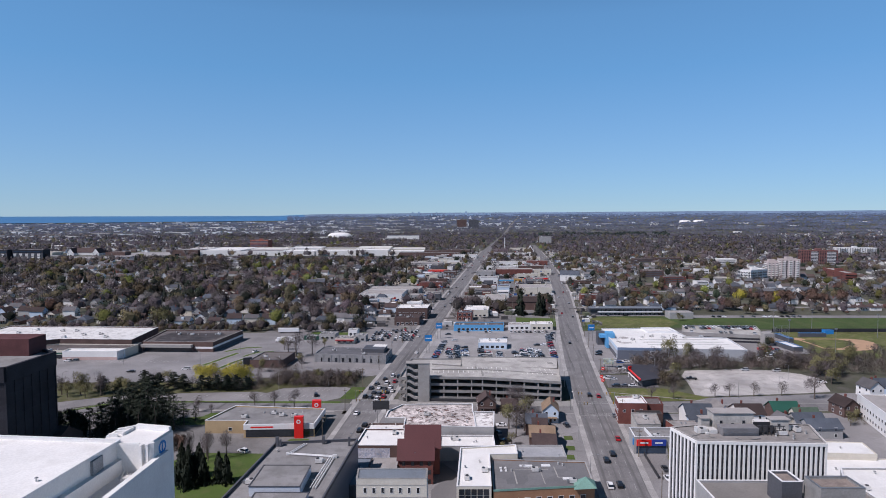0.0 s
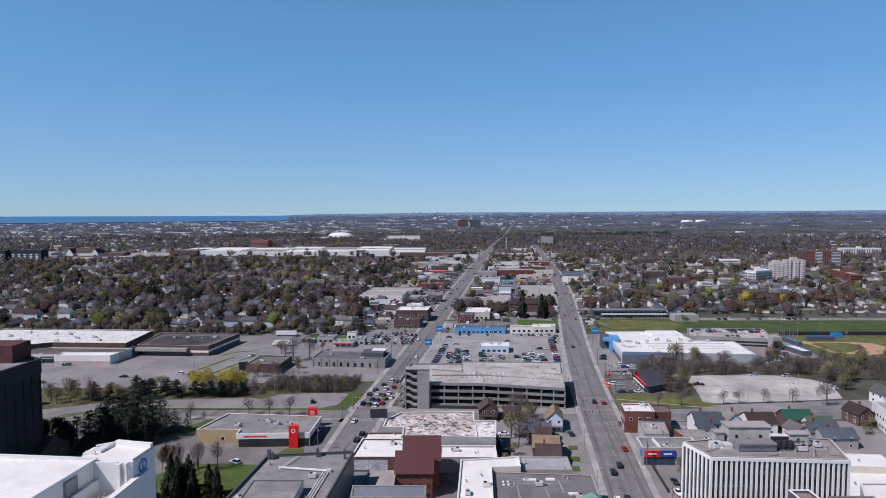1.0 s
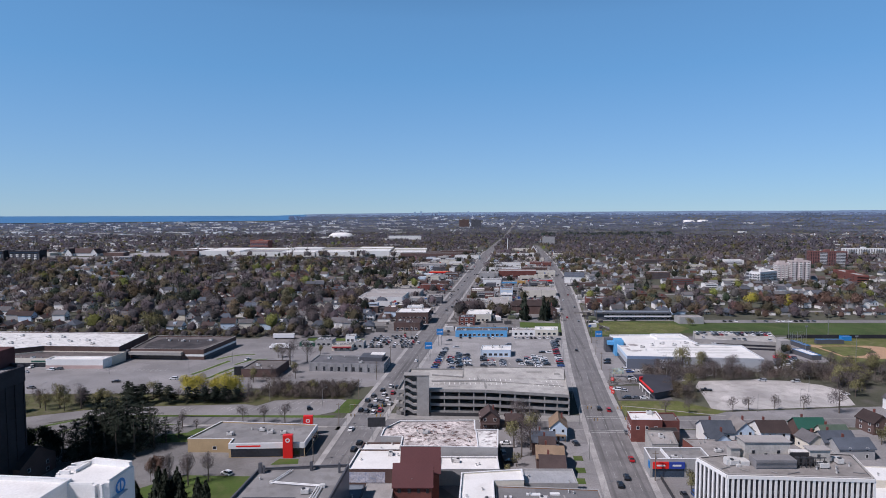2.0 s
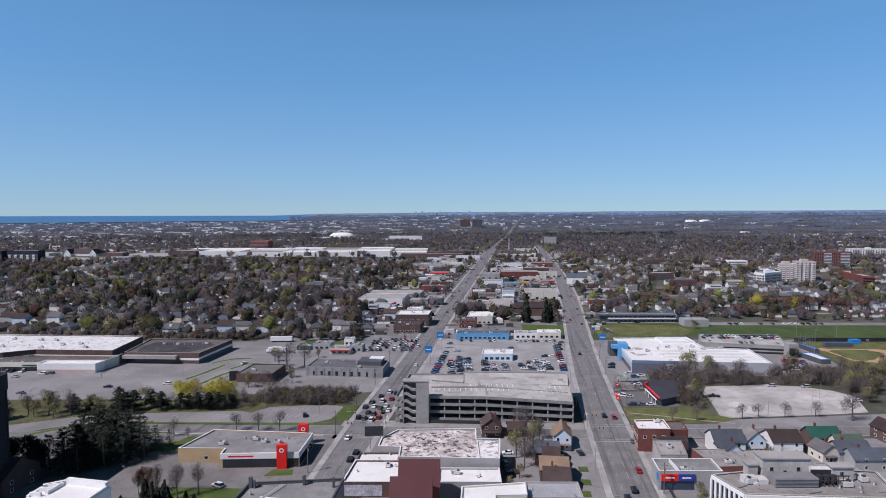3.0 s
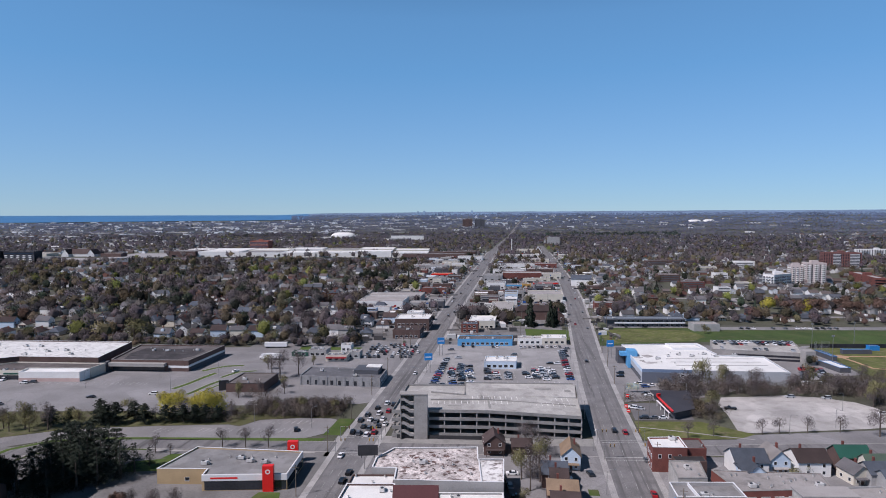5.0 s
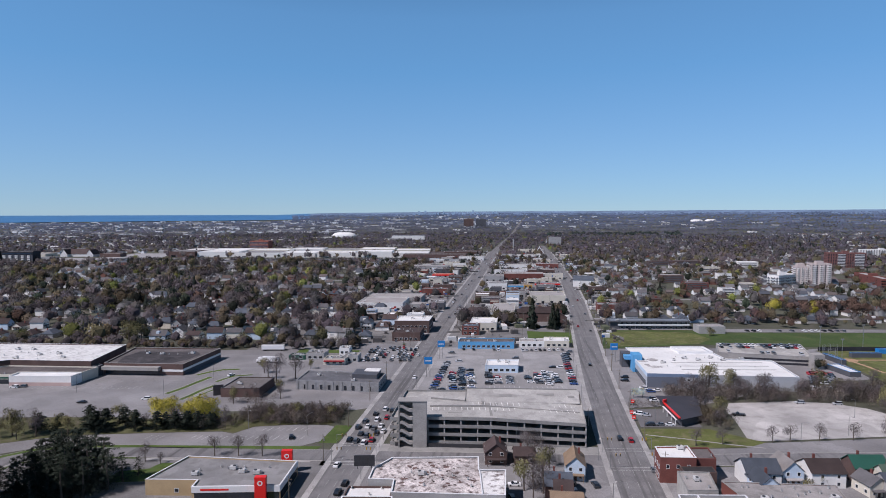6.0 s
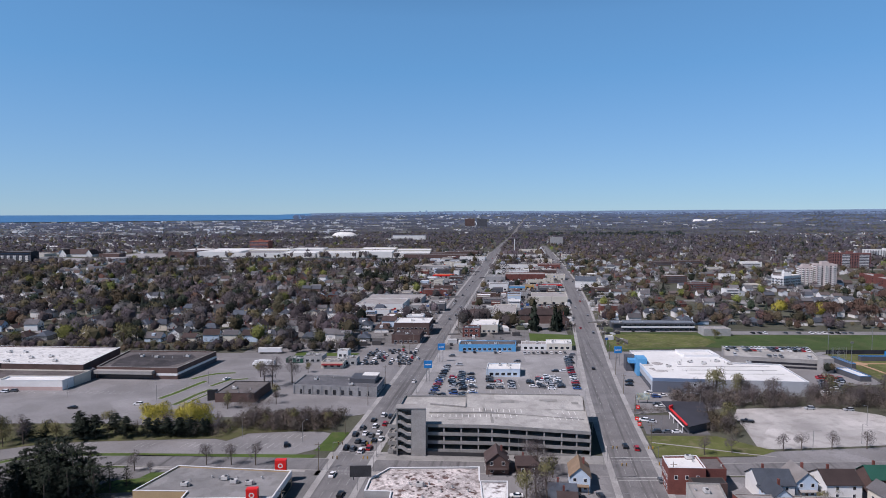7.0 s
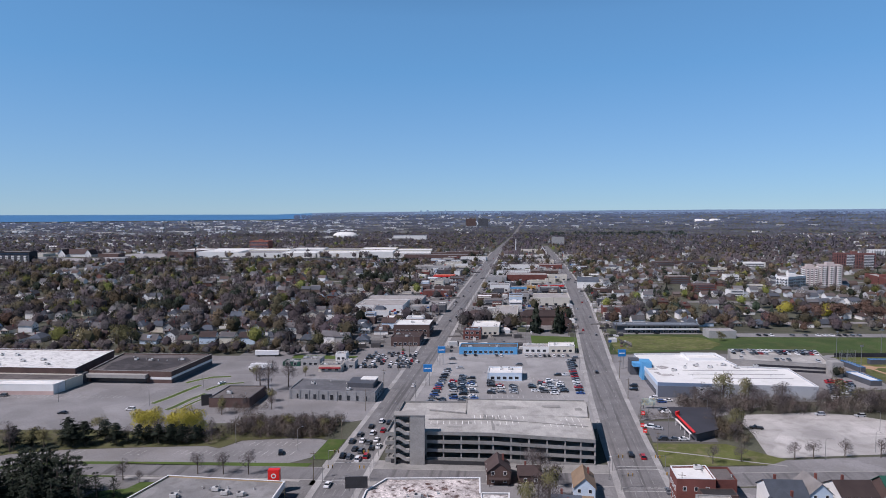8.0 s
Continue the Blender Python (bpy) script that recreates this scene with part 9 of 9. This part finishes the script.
# ---- cars ----
def car_kind(name, label, paint, length=4.6, width=1.8, height=1.45, style="sedan", far=False):
    e = thing(name, 0, 0, -500, 0, label, "car", "cars")
    pm = mat("paint_" + label.split()[0] + name, paint, 0.03, 0.3, 0.2, 0.3, bump=0, spec=0.5)
    l, w = length / 2, width / 2
    bm = bmesh.new()
    if style == "pickup":
        prof = [(-l, 0.35), (l, 0.35), (l, 0.95), (l - 1.3, 1.08), (0.0, 1.08), (-0.1, 1.0), (-l, 1.0)]
    else:
        prof = [(-l, 0.3), (l, 0.3), (l, 0.72), (l - 0.25, 0.86), (l - 1.2, 0.95), (-l + 0.5, 0.98), (-l, 0.85)]
    a = [bm.verts.new((-w, y, z)) for y, z in prof]
    b = [bm.verts.new((w, y, z)) for y, z in prof]
    k = len(prof)
    bm.faces.new(a[::-1])
    bm.faces.new(b)
    for i in range(k):
        j = (i + 1) % k
        bm.faces.new((a[i], a[j], b[j], b[i]))
    part("body", bm, pm, e)
    bm = bmesh.new()
    y0, y1, y2, y3 = {"sedan": (-l + 0.55, -l + 1.3, l - 2.1, l - 1.2), "suv": (-l + 0.08, -l + 0.45, l - 2.0, l - 1.2), "pickup": (-0.05, 0.15, l - 2.2, l - 1.4)}[style]
    zb = 0.94
    c = [bm.verts.new((sx * (w - (0.06 if z == zb else 0.24)), y, z)) for y, z in ((y0, zb), (y3, zb), (y2, height - 0.04), (y1, height - 0.04)) for sx in (-1, 1)]
    for q in ((0, 2, 4, 6), (7, 5, 3, 1), (0, 6, 7, 1), (2, 3, 5, 4)):
        bm.faces.new([c[i] for i in q])
    part("glass", bm, GLASS, e, "dark car windows")
    bm = bmesh.new()
    box(bm, -w + 0.22, w - 0.22, y1 - 0.05, y2 + 0.05, height - 0.05, height)
    part("roof", bm, pm, e)
    if far:
        return e
    wm = bmesh.new()
    tube(wm, (-0.11, 0, 0), (0.11, 0, 0), 0.33, 0.33, 10)
    wm = mesh_of("wheel", wm, TYRE)
    for x in (-w + 0.1, w - 0.1):
        for y in (-l + 0.85, l - 0.9):
            share("wheel", wm, e, pose(x, y, 0.33))
    return e


CARS = []
for nm, cl in (("black", (0.012, 0.012, 0.014)), ("white", (0.75, 0.75, 0.75)), ("silver", (0.42, 0.43, 0.45)), ("grey", (0.11, 0.115, 0.125)), ("red", (0.35, 0.015, 0.02)), ("blue", (0.03, 0.08, 0.25)), ("charcoal", (0.035, 0.037, 0.042))):
    CARS.append(car_kind("sedan", nm + " sedan on the asphalt", cl))
    CARS.append(car_kind("hatchback_suv", nm + " sport-utility car on the asphalt", cl, 4.7, 1.88, 1.7, "suv"))
FAR_CARS = [car_kind("far_car", nm + " car parked far along the street", cl, 4.6, 1.82, 1.5, "suv", True) for nm, cl in (("black", (0.012, 0.012, 0.014)), ("white", (0.75, 0.75, 0.75)), ("silver", (0.42, 0.43, 0.45)), ("grey", (0.11, 0.115, 0.125)), ("red", (0.35, 0.015, 0.02)))]
PICK = [car_kind("pickup", nm + " pickup truck on the asphalt", cl, 5.6, 1.95, 1.85, "pickup") for nm, cl in (("white", (0.75, 0.75, 0.75)), ("black", (0.015, 0.015, 0.017)))]
crg = random.Random(77)
CAR_SHARE = [5, 5, 4, 4, 3, 3, 4, 4, 0.6, 0.6, 0.8, 0.8, 3, 3]


def park(x, y, a, z=0.06, share=CAR_SHARE):
    put(crg.choices(CARS, share)[0] if y < 405 else crg.choices(FAR_CARS, (5, 4, 3, 5, 1))[0], pose(x, y, z, 0, 0, a))


def row_of(x0, y0, x1, y1, n, a, z=0.06, fill=0.9):
    for i in range(n):
        k = i / max(1, n - 1)
        if crg.random() < fill:
            park(x0 + (x1 - x0) * k + crg.uniform(-.2, .2), y0 + (y1 - y0) * k + crg.uniform(-.3, .3), a + crg.choice((0, 180)) + crg.uniform(-2, 2), z)


def parked():
    dark, light, red = [5, 5, 0, 0, 0, 0, 2, 2, 0, 0, 0.3, 0.3, 4, 4], [0, 0, 4, 4, 2, 1, 0, 0, 0, 0, 0, 0, 0, 0], [0] * 8 + [1, 1] + [0] * 4
    # lot between the avenues: cars stand side-on in loose columns
    for i in range(15):
        park(-9.6 + i * 0.75, 356 + i * 5.6, 84 + crg.uniform(-8, 8))
    for x, y0, y1, n in ((4.2, 378, 414, 9), (9.6, 374, 420, 13), (15.0, 378, 420, 12), (-1.5, 366, 376, 3), (25.5, 388, 410, 6), (30.8, 389, 406, 5), (37.8, 389, 401, 5), (49, 388, 402, 5), (54.4, 390, 411, 7), (59.8, 387, 412, 8), (64.8, 391, 409, 6)):
        for i in range(n):
            if crg.random() < 0.88:
                park(x + crg.uniform(-0.7, 0.7), y0 + (y1 - y0) * i / (n - 1), crg.choice((80, 84, 262, 266)) + crg.uniform(-4, 4))
    for i in range(14):
        park(73.2 + i * 0.58, 388 + i * 5.4, 88 + crg.uniform(-6, 6))
    for x, y in ((67.3, 424), (71.8, 424), (81, 444), (81, 451), (8.5, 438.7), (3.9, 462), (46.7, 447.7), (12.5, 473), (19.5, 472.5), (34, 472), (37, 471), (83, 458), (86, 466)):
        park(x, y, crg.choice((88, 92, 5)))
    row_of(54, 470, 82, 471, 10, 0, fill=0.95)
    # yard left of the avenue
    for y in (441, 449, 456, 463, 470, 477):
        row_of(-54 + (y - 441) * 0.05, y, -24 + (y - 441) * 0.08, y, 11, 0, fill=0.68)
    # parking deck and lots by the store
    row_of(190, 465, 243, 463, 20, -2, 5.42, 0.95)
    row_of(188, 459, 240, 456, 19, -3, 5.42, 0.6)
    row_of(184, 447, 234, 437, 16, -10, 5.42, 0.4)
    for k in range(12):
        for c in range(3):
            if crg.random() < 0.9:
                y = 377 + k * 3.3
                put(crg.choices(FAR_CARS, (6, 3, 2, 5, 1))[0], pose(203 + (y - 376) * 0.51 + c * 5.4 + crg.uniform(-0.4, 0.4), y, 0.06, 0, 0, 88 + crg.uniform(-5, 5)))
    for x, y, a in ((104, 395, 80), (106, 402, 85), (110, 380, 70), (103, 372, 80), (112, 374, 90), (108, 361, 85)):
        park(x, y, a)
    row_of(112, 374, 116, 376, 2, 90)
    for x, y, a in ((94, 338, 70), (97, 336, 75), (108.5, 358, 92), (94.7, 323, 90), (99.6, 323, 90), (103.5, 323, 92)):
        park(x, y, a, 0.07)
    # motel and field lane
    row_of(246, 541, 330, 541.5, 17, 4, 0.09, 0.6)
    park(152, 548, 0, 0.09)
    park(168, 547.5, 90, 0.09)
    # gravel yard
    put(PICK[1], pose(142, 337, 0.06, 0, 0, 80))
    for x, y, a in ((182, 356, 85), (200, 354, 92), (212, 330, 80)):
        park(x, y, a)
    # shopping lot and strip lot
    for x, y, a in ((-156, 358, 90), (-240, 378, 85), (-236, 379, 95), (-252, 372, 88), (-128, 404, -30), (-66, 306, 15), (-186, 352, 90), (-226, 340, 80)):
        park(x, y, a)
    row_of(-310, 383, -256, 384, 18, 0, fill=0.4)
    # bank forecourt, yards
    park(-79.5, 232.7, 60, 0.06, light)
    row_of(1, 237.8, 17, 237.2, 6, 0, fill=0.8)
    for x, y, a in ((24, 252, 10), (27, 230, 85), (26, 262, 90), (46.5, 257, 0), (46, 262, 60), (55, 262, 5), (26, 244, 85)):
        park(x, y, a, 0.04)
    row_of(136, 243, 150, 246, 6, 80, fill=0.9)
    row_of(140, 236, 148, 237, 3, 60)
    row_of(80, 208, 88, 208, 4, 0, fill=0.9)
    row_of(80, 198, 88, 197, 4, 0, fill=0.9)
    row_of(82, 216, 90, 216, 3, 0, fill=0.9)
    # queue on the left avenue, cars on the right one
    for x, y, tone in ((-40.8, 277.5, light), (-36.2, 255, dark), (-35.0, 262, dark), (-33.5, 300, light), (-37.2, 302, dark), (-40, 303, dark), (-30.6, 303, red), (-36.4, 310, dark), (-33.4, 308, dark), (-29.6, 311, dark),
                       (-34.5, 319, light), (-31.5, 317, dark), (-28.6, 320, light), (-36.6, 326, dark), (-31.2, 328, light), (-27, 331, red), (-33, 336, dark), (-25.4, 341, dark), (-29, 343, light), (-38.8, 318, dark), (-26.8, 313, light),
                       (-18, 400, light), (-19, 454, light), (2, 600, dark), (6, 690, dark)):
        park(x, y, -6, 0.14, tone)
    for x, y, tone in ((80.2, 303.8, red), (73.2, 245.6, red), (66.5, 229.7, dark), (62.5, 223.7, dark), (58, 202.3, light), (61.5, 203, dark), (76, 306, dark), (80, 274.4, dark), (92, 430, light), (112, 560, dark), (118, 540, dark), (150, 720, dark)):
        park(x, y, -8, 0.14, tone)
    for i in range(16):
        y = 620 + i * 45
        park(way_at(LEFT, y)[0] + crg.choice((-5, -2, 2, 5)), y, -7, 0.14)
        park(way_at(RIGHT, y)[0] + crg.choice((-5, -2, 2, 5)), y, -9, 0.14)
    # yards farther along the avenues
    for x, y, n in ((-52, 615, 9), (-50, 625, 9), (-60, 735, 10), (-56, 745, 10), (50, 760, 9), (52, 770, 9), (84, 765, 9), (84, 775, 9), (50, 785, 8), (-10, 860, 8), (-14, 870, 8)):
        row_of(x, y, x + n * 3, y, n, 0, fill=0.8)


parked()


# ---- poles, lamps and signs ----
def utility_pole():
    e = thing("utility_pole", 0, 0, -600, 0, "weathered wooden utility pole with a crossarm and transformer", "utility pole", "utility poles")
    bm = bmesh.new()
    tube(bm, (0, 0, 0), (0, 0, 11), 0.17, 0.11, 7)
    part("pole", bm, WOOD_POLE, e)
    bm = bmesh.new()
    box(bm, -1.2, 1.2, -0.06, 0.06, 10, 10.15)
    part("crossarm", bm, WOOD_POLE, e)
    bm = bmesh.new()
    tube(bm, (0.35, 0, 8.2), (0.35, 0, 9.1), 0.24, 0.24, 8)
    part("transformer", bm, METAL, e)
    return e


def street_lamp():
    e = thing("street_lamp", 0, 0, -600, 0, "slim metal street lamp with a curved arm", "street lamp", "street lamps")
    bm = bmesh.new()
    tube(bm, (0, 0, 0), (0, 0, 8.6), 0.11, 0.07, 7)
    part("pole", bm, METAL, e)
    bm = bmesh.new()
    tube(bm, (0, 0, 8.5), (1.0, 0, 9.1), 0.06, 0.05, 6)
    tube(bm, (1.0, 0, 9.1), (2.2, 0, 9.2), 0.05, 0.05, 6)
    arm = part("arm", bm, METAL, e)
    bm = bmesh.new()
    box(bm, 2.1, 2.9, -0.14, 0.14, 9.08, 9.24)
    part("head", bm, METAL, arm)
    return e


def traffic_signal():
    e = thing("traffic_signal", 0, 0, -600, 0, "yellow traffic signal on a grey arm", "traffic light", "traffic lights")
    bm = bmesh.new()
    tube(bm, (0, 0, 0), (0, 0, 6), 0.1, 0.08, 7)
    tube(bm, (0, 0, 5.8), (4, 0, 6), 0.06, 0.05, 6)
    part("mast", bm, METAL, e)
    for x in (2.2, 3.8):
        bm = bmesh.new()
        box(bm, x - 0.18, x + 0.18, -0.15, 0.15, 5.0, 6.1)
        head = part("signal_head", bm, mat("signal_yellow", (0.42, 0.24, 0.03), 0.05, 1, 0.3, 0.5, bump=0), e)
        bm = bmesh.new()
        box(bm, x - 0.12, x + 0.12, -0.19, -0.15, 5.1, 6.0)
        part("lens_panel", bm, DARK_METAL, head)
    return e


def blue_sign():
    e = thing("pylon_sign", 0, 0, -600, 0, "blue sign panel with a plain white bar on twin posts", "sign", "blue signs")
    for x in (-1, 1):
        bm = bmesh.new()
        tube(bm, (x, 0, 0), (x, 0, 8.5), 0.15, 0.15, 6)
        part("post", bm, METAL, e)
    bm = bmesh.new()
    box(bm, -2.4, 2.4, -0.3, 0.3, 8, 12.2)
    bmesh.ops.bevel(bm, geom=bm.edges[:], offset=0.08, segments=1)
    panel = part("panel", bm, BLUE_SIGN, e)
    bm = bmesh.new()
    box(bm, -1.8, 1.8, -0.35, -0.3, 9.7, 10.3)
    part("lettering_bar", bm, STRIPE_WHITE, panel)
    return e


POLE, LAMP, SIGNAL, BSIGN = utility_pole(), street_lamp(), traffic_signal(), blue_sign()


def poles():
    for i in range(22):
        y = 190 + i * 38
        x, h = way_at(RIGHT, y)
        put(POLE, pose(x + h + 2.2, y, 0.1, 0, 0, -8))
        put(LAMP, pose(x - h - 1.6, y + 18, 0.1, 0, 0, -8))
        x, h = way_at(LEFT, y)
        put(LAMP, pose(x + h + 1.6, y, 0.1, 0, 0, 174))
        put(POLE, pose(x - h - 2.2, y + 16, 0.1, 0, 0, -6))
    for x, y in ((-205, 318), (-165, 319), (-122, 318), (-88, 316), (-60, 310), (-150, 365), (-200, 370), (-260, 372), (-135, 395), (177.3, 311), (196, 335), (152, 303), (126, 352), (30, 292), (99, 328), (24, 398), (60, 352), (74, 420)):
        put(LAMP, pose(x, y, 0.05, 0, 0, trg.uniform(0, 360)))
    for x, y in ((-43.5, 281), (-26, 281), (-44, 295), (-26.5, 295), (64, 276), (84, 277), (65, 292), (85, 292)):
        put(SIGNAL, pose(x, y, 0.12, 0, 0, 0 if x in (-43.5, -44, 64, 65) else 180))
    for x, y, a in ((-10, 402, 5), (-3, 447, 5), (110, 440, 5)):
        put(BSIGN, pose(x, y, 0, 0, 0, a)).scale = (1, 1, 1 if y < 500 else 0.7)
    # floodlight masts and backstop of the ball field
    m = bmesh.new()
    tube(m, (0, 0, 0), (0, 0, 18), 0.2, 0.12, 7)
    m = mesh_of("mast", m, METAL)
    hd = bmesh.new()
    box(hd, -0.9, 0.9, -0.2, 0.2, 17.3, 18.3)
    hd = mesh_of("lamp_bank", hd, METAL)
    for x, y in ((250, 428), (262, 395), (262, 470), (296, 476), (330, 450)):
        e = thing("floodlight_mast", x, y, 0, 0, "tall floodlight mast beside the ball field", "floodlight", "floodlight masts")
        share("mast", m, e, pose(0, 0, 0))
        share("lamp_bank", hd, e, pose(0, 0, 0))
    # dark fence along the ball field, wire backstop
    e = thing("fence", 262, 472, 0, 0, "dark screened fence along the ball field", "fence")
    for k in range(34):
        bm = bmesh.new()
        box(bm, k * 4, k * 4 + 3.9, -0.05, 0.05, 0.2, 3.0)
        part("screen_panel", bm, DARK_WALL, e)
        bm = bmesh.new()
        tube(bm, (k * 4 - 0.05, 0, 0), (k * 4 - 0.05, 0, 3.2), 0.07)
        part("post", bm, DARK_METAL, e)
    for x, y, a, cnt, lab in ((78.8, 229.5, -95, 7, "low dark fence beside the street-side lot"), (22.5, 262, -88, 8, "weathered board fence between the yards"), (-20, 297.5, -3, 14, "low dark fence before the garage")):
        e = thing("fence", x, y, 0, a, lab, "fence", "yard fences")
        for k in range(cnt):
            bm = bmesh.new()
            box(bm, k * 3 + 0.05, k * 3 + 2.95, -0.04, 0.04, 0.15, 1.7)
            part("panel", bm, WOOD_POLE if "board" in lab else DARK_METAL, e)
            bm = bmesh.new()
            tube(bm, (k * 3, 0, 0), (k * 3, 0, 1.85), 0.07)
            part("post", bm, DARK_METAL, e)
    e = thing("backstop", 262, 450, 0, 0, "tall grey wire backstop on posts", "fence")
    for k in range(7):
        a = radians(60 + k * 28)
        bm = bmesh.new()
        tube(bm, (9 * math.cos(a), 9 * math.sin(a), 0), (9 * math.cos(a), 9 * math.sin(a), 8), 0.12)
        part("post", bm, METAL, e)
        if k < 6:
            b = radians(60 + (k + 1) * 28)
            bm = bmesh.new()
            for q in range(9):
                tube(bm, (9 * math.cos(a), 9 * math.sin(a), 0.4 + q * 0.95), (9 * math.cos(b), 9 * math.sin(b), 0.4 + q * 0.95), 0.03, sides=3)
            part("wire_panel", bm, METAL, e)
    # tall white mast between the avenues
    e = thing("white_mast", 141, 1365, 0, 0, "tall slim white mast", "mast")
    bm = bmesh.new()
    tube(bm, (0, 0, 0), (0, 0, 38), 0.9, 0.7, 8)
    part("mast", bm, STRIPE_WHITE, e)


poles()
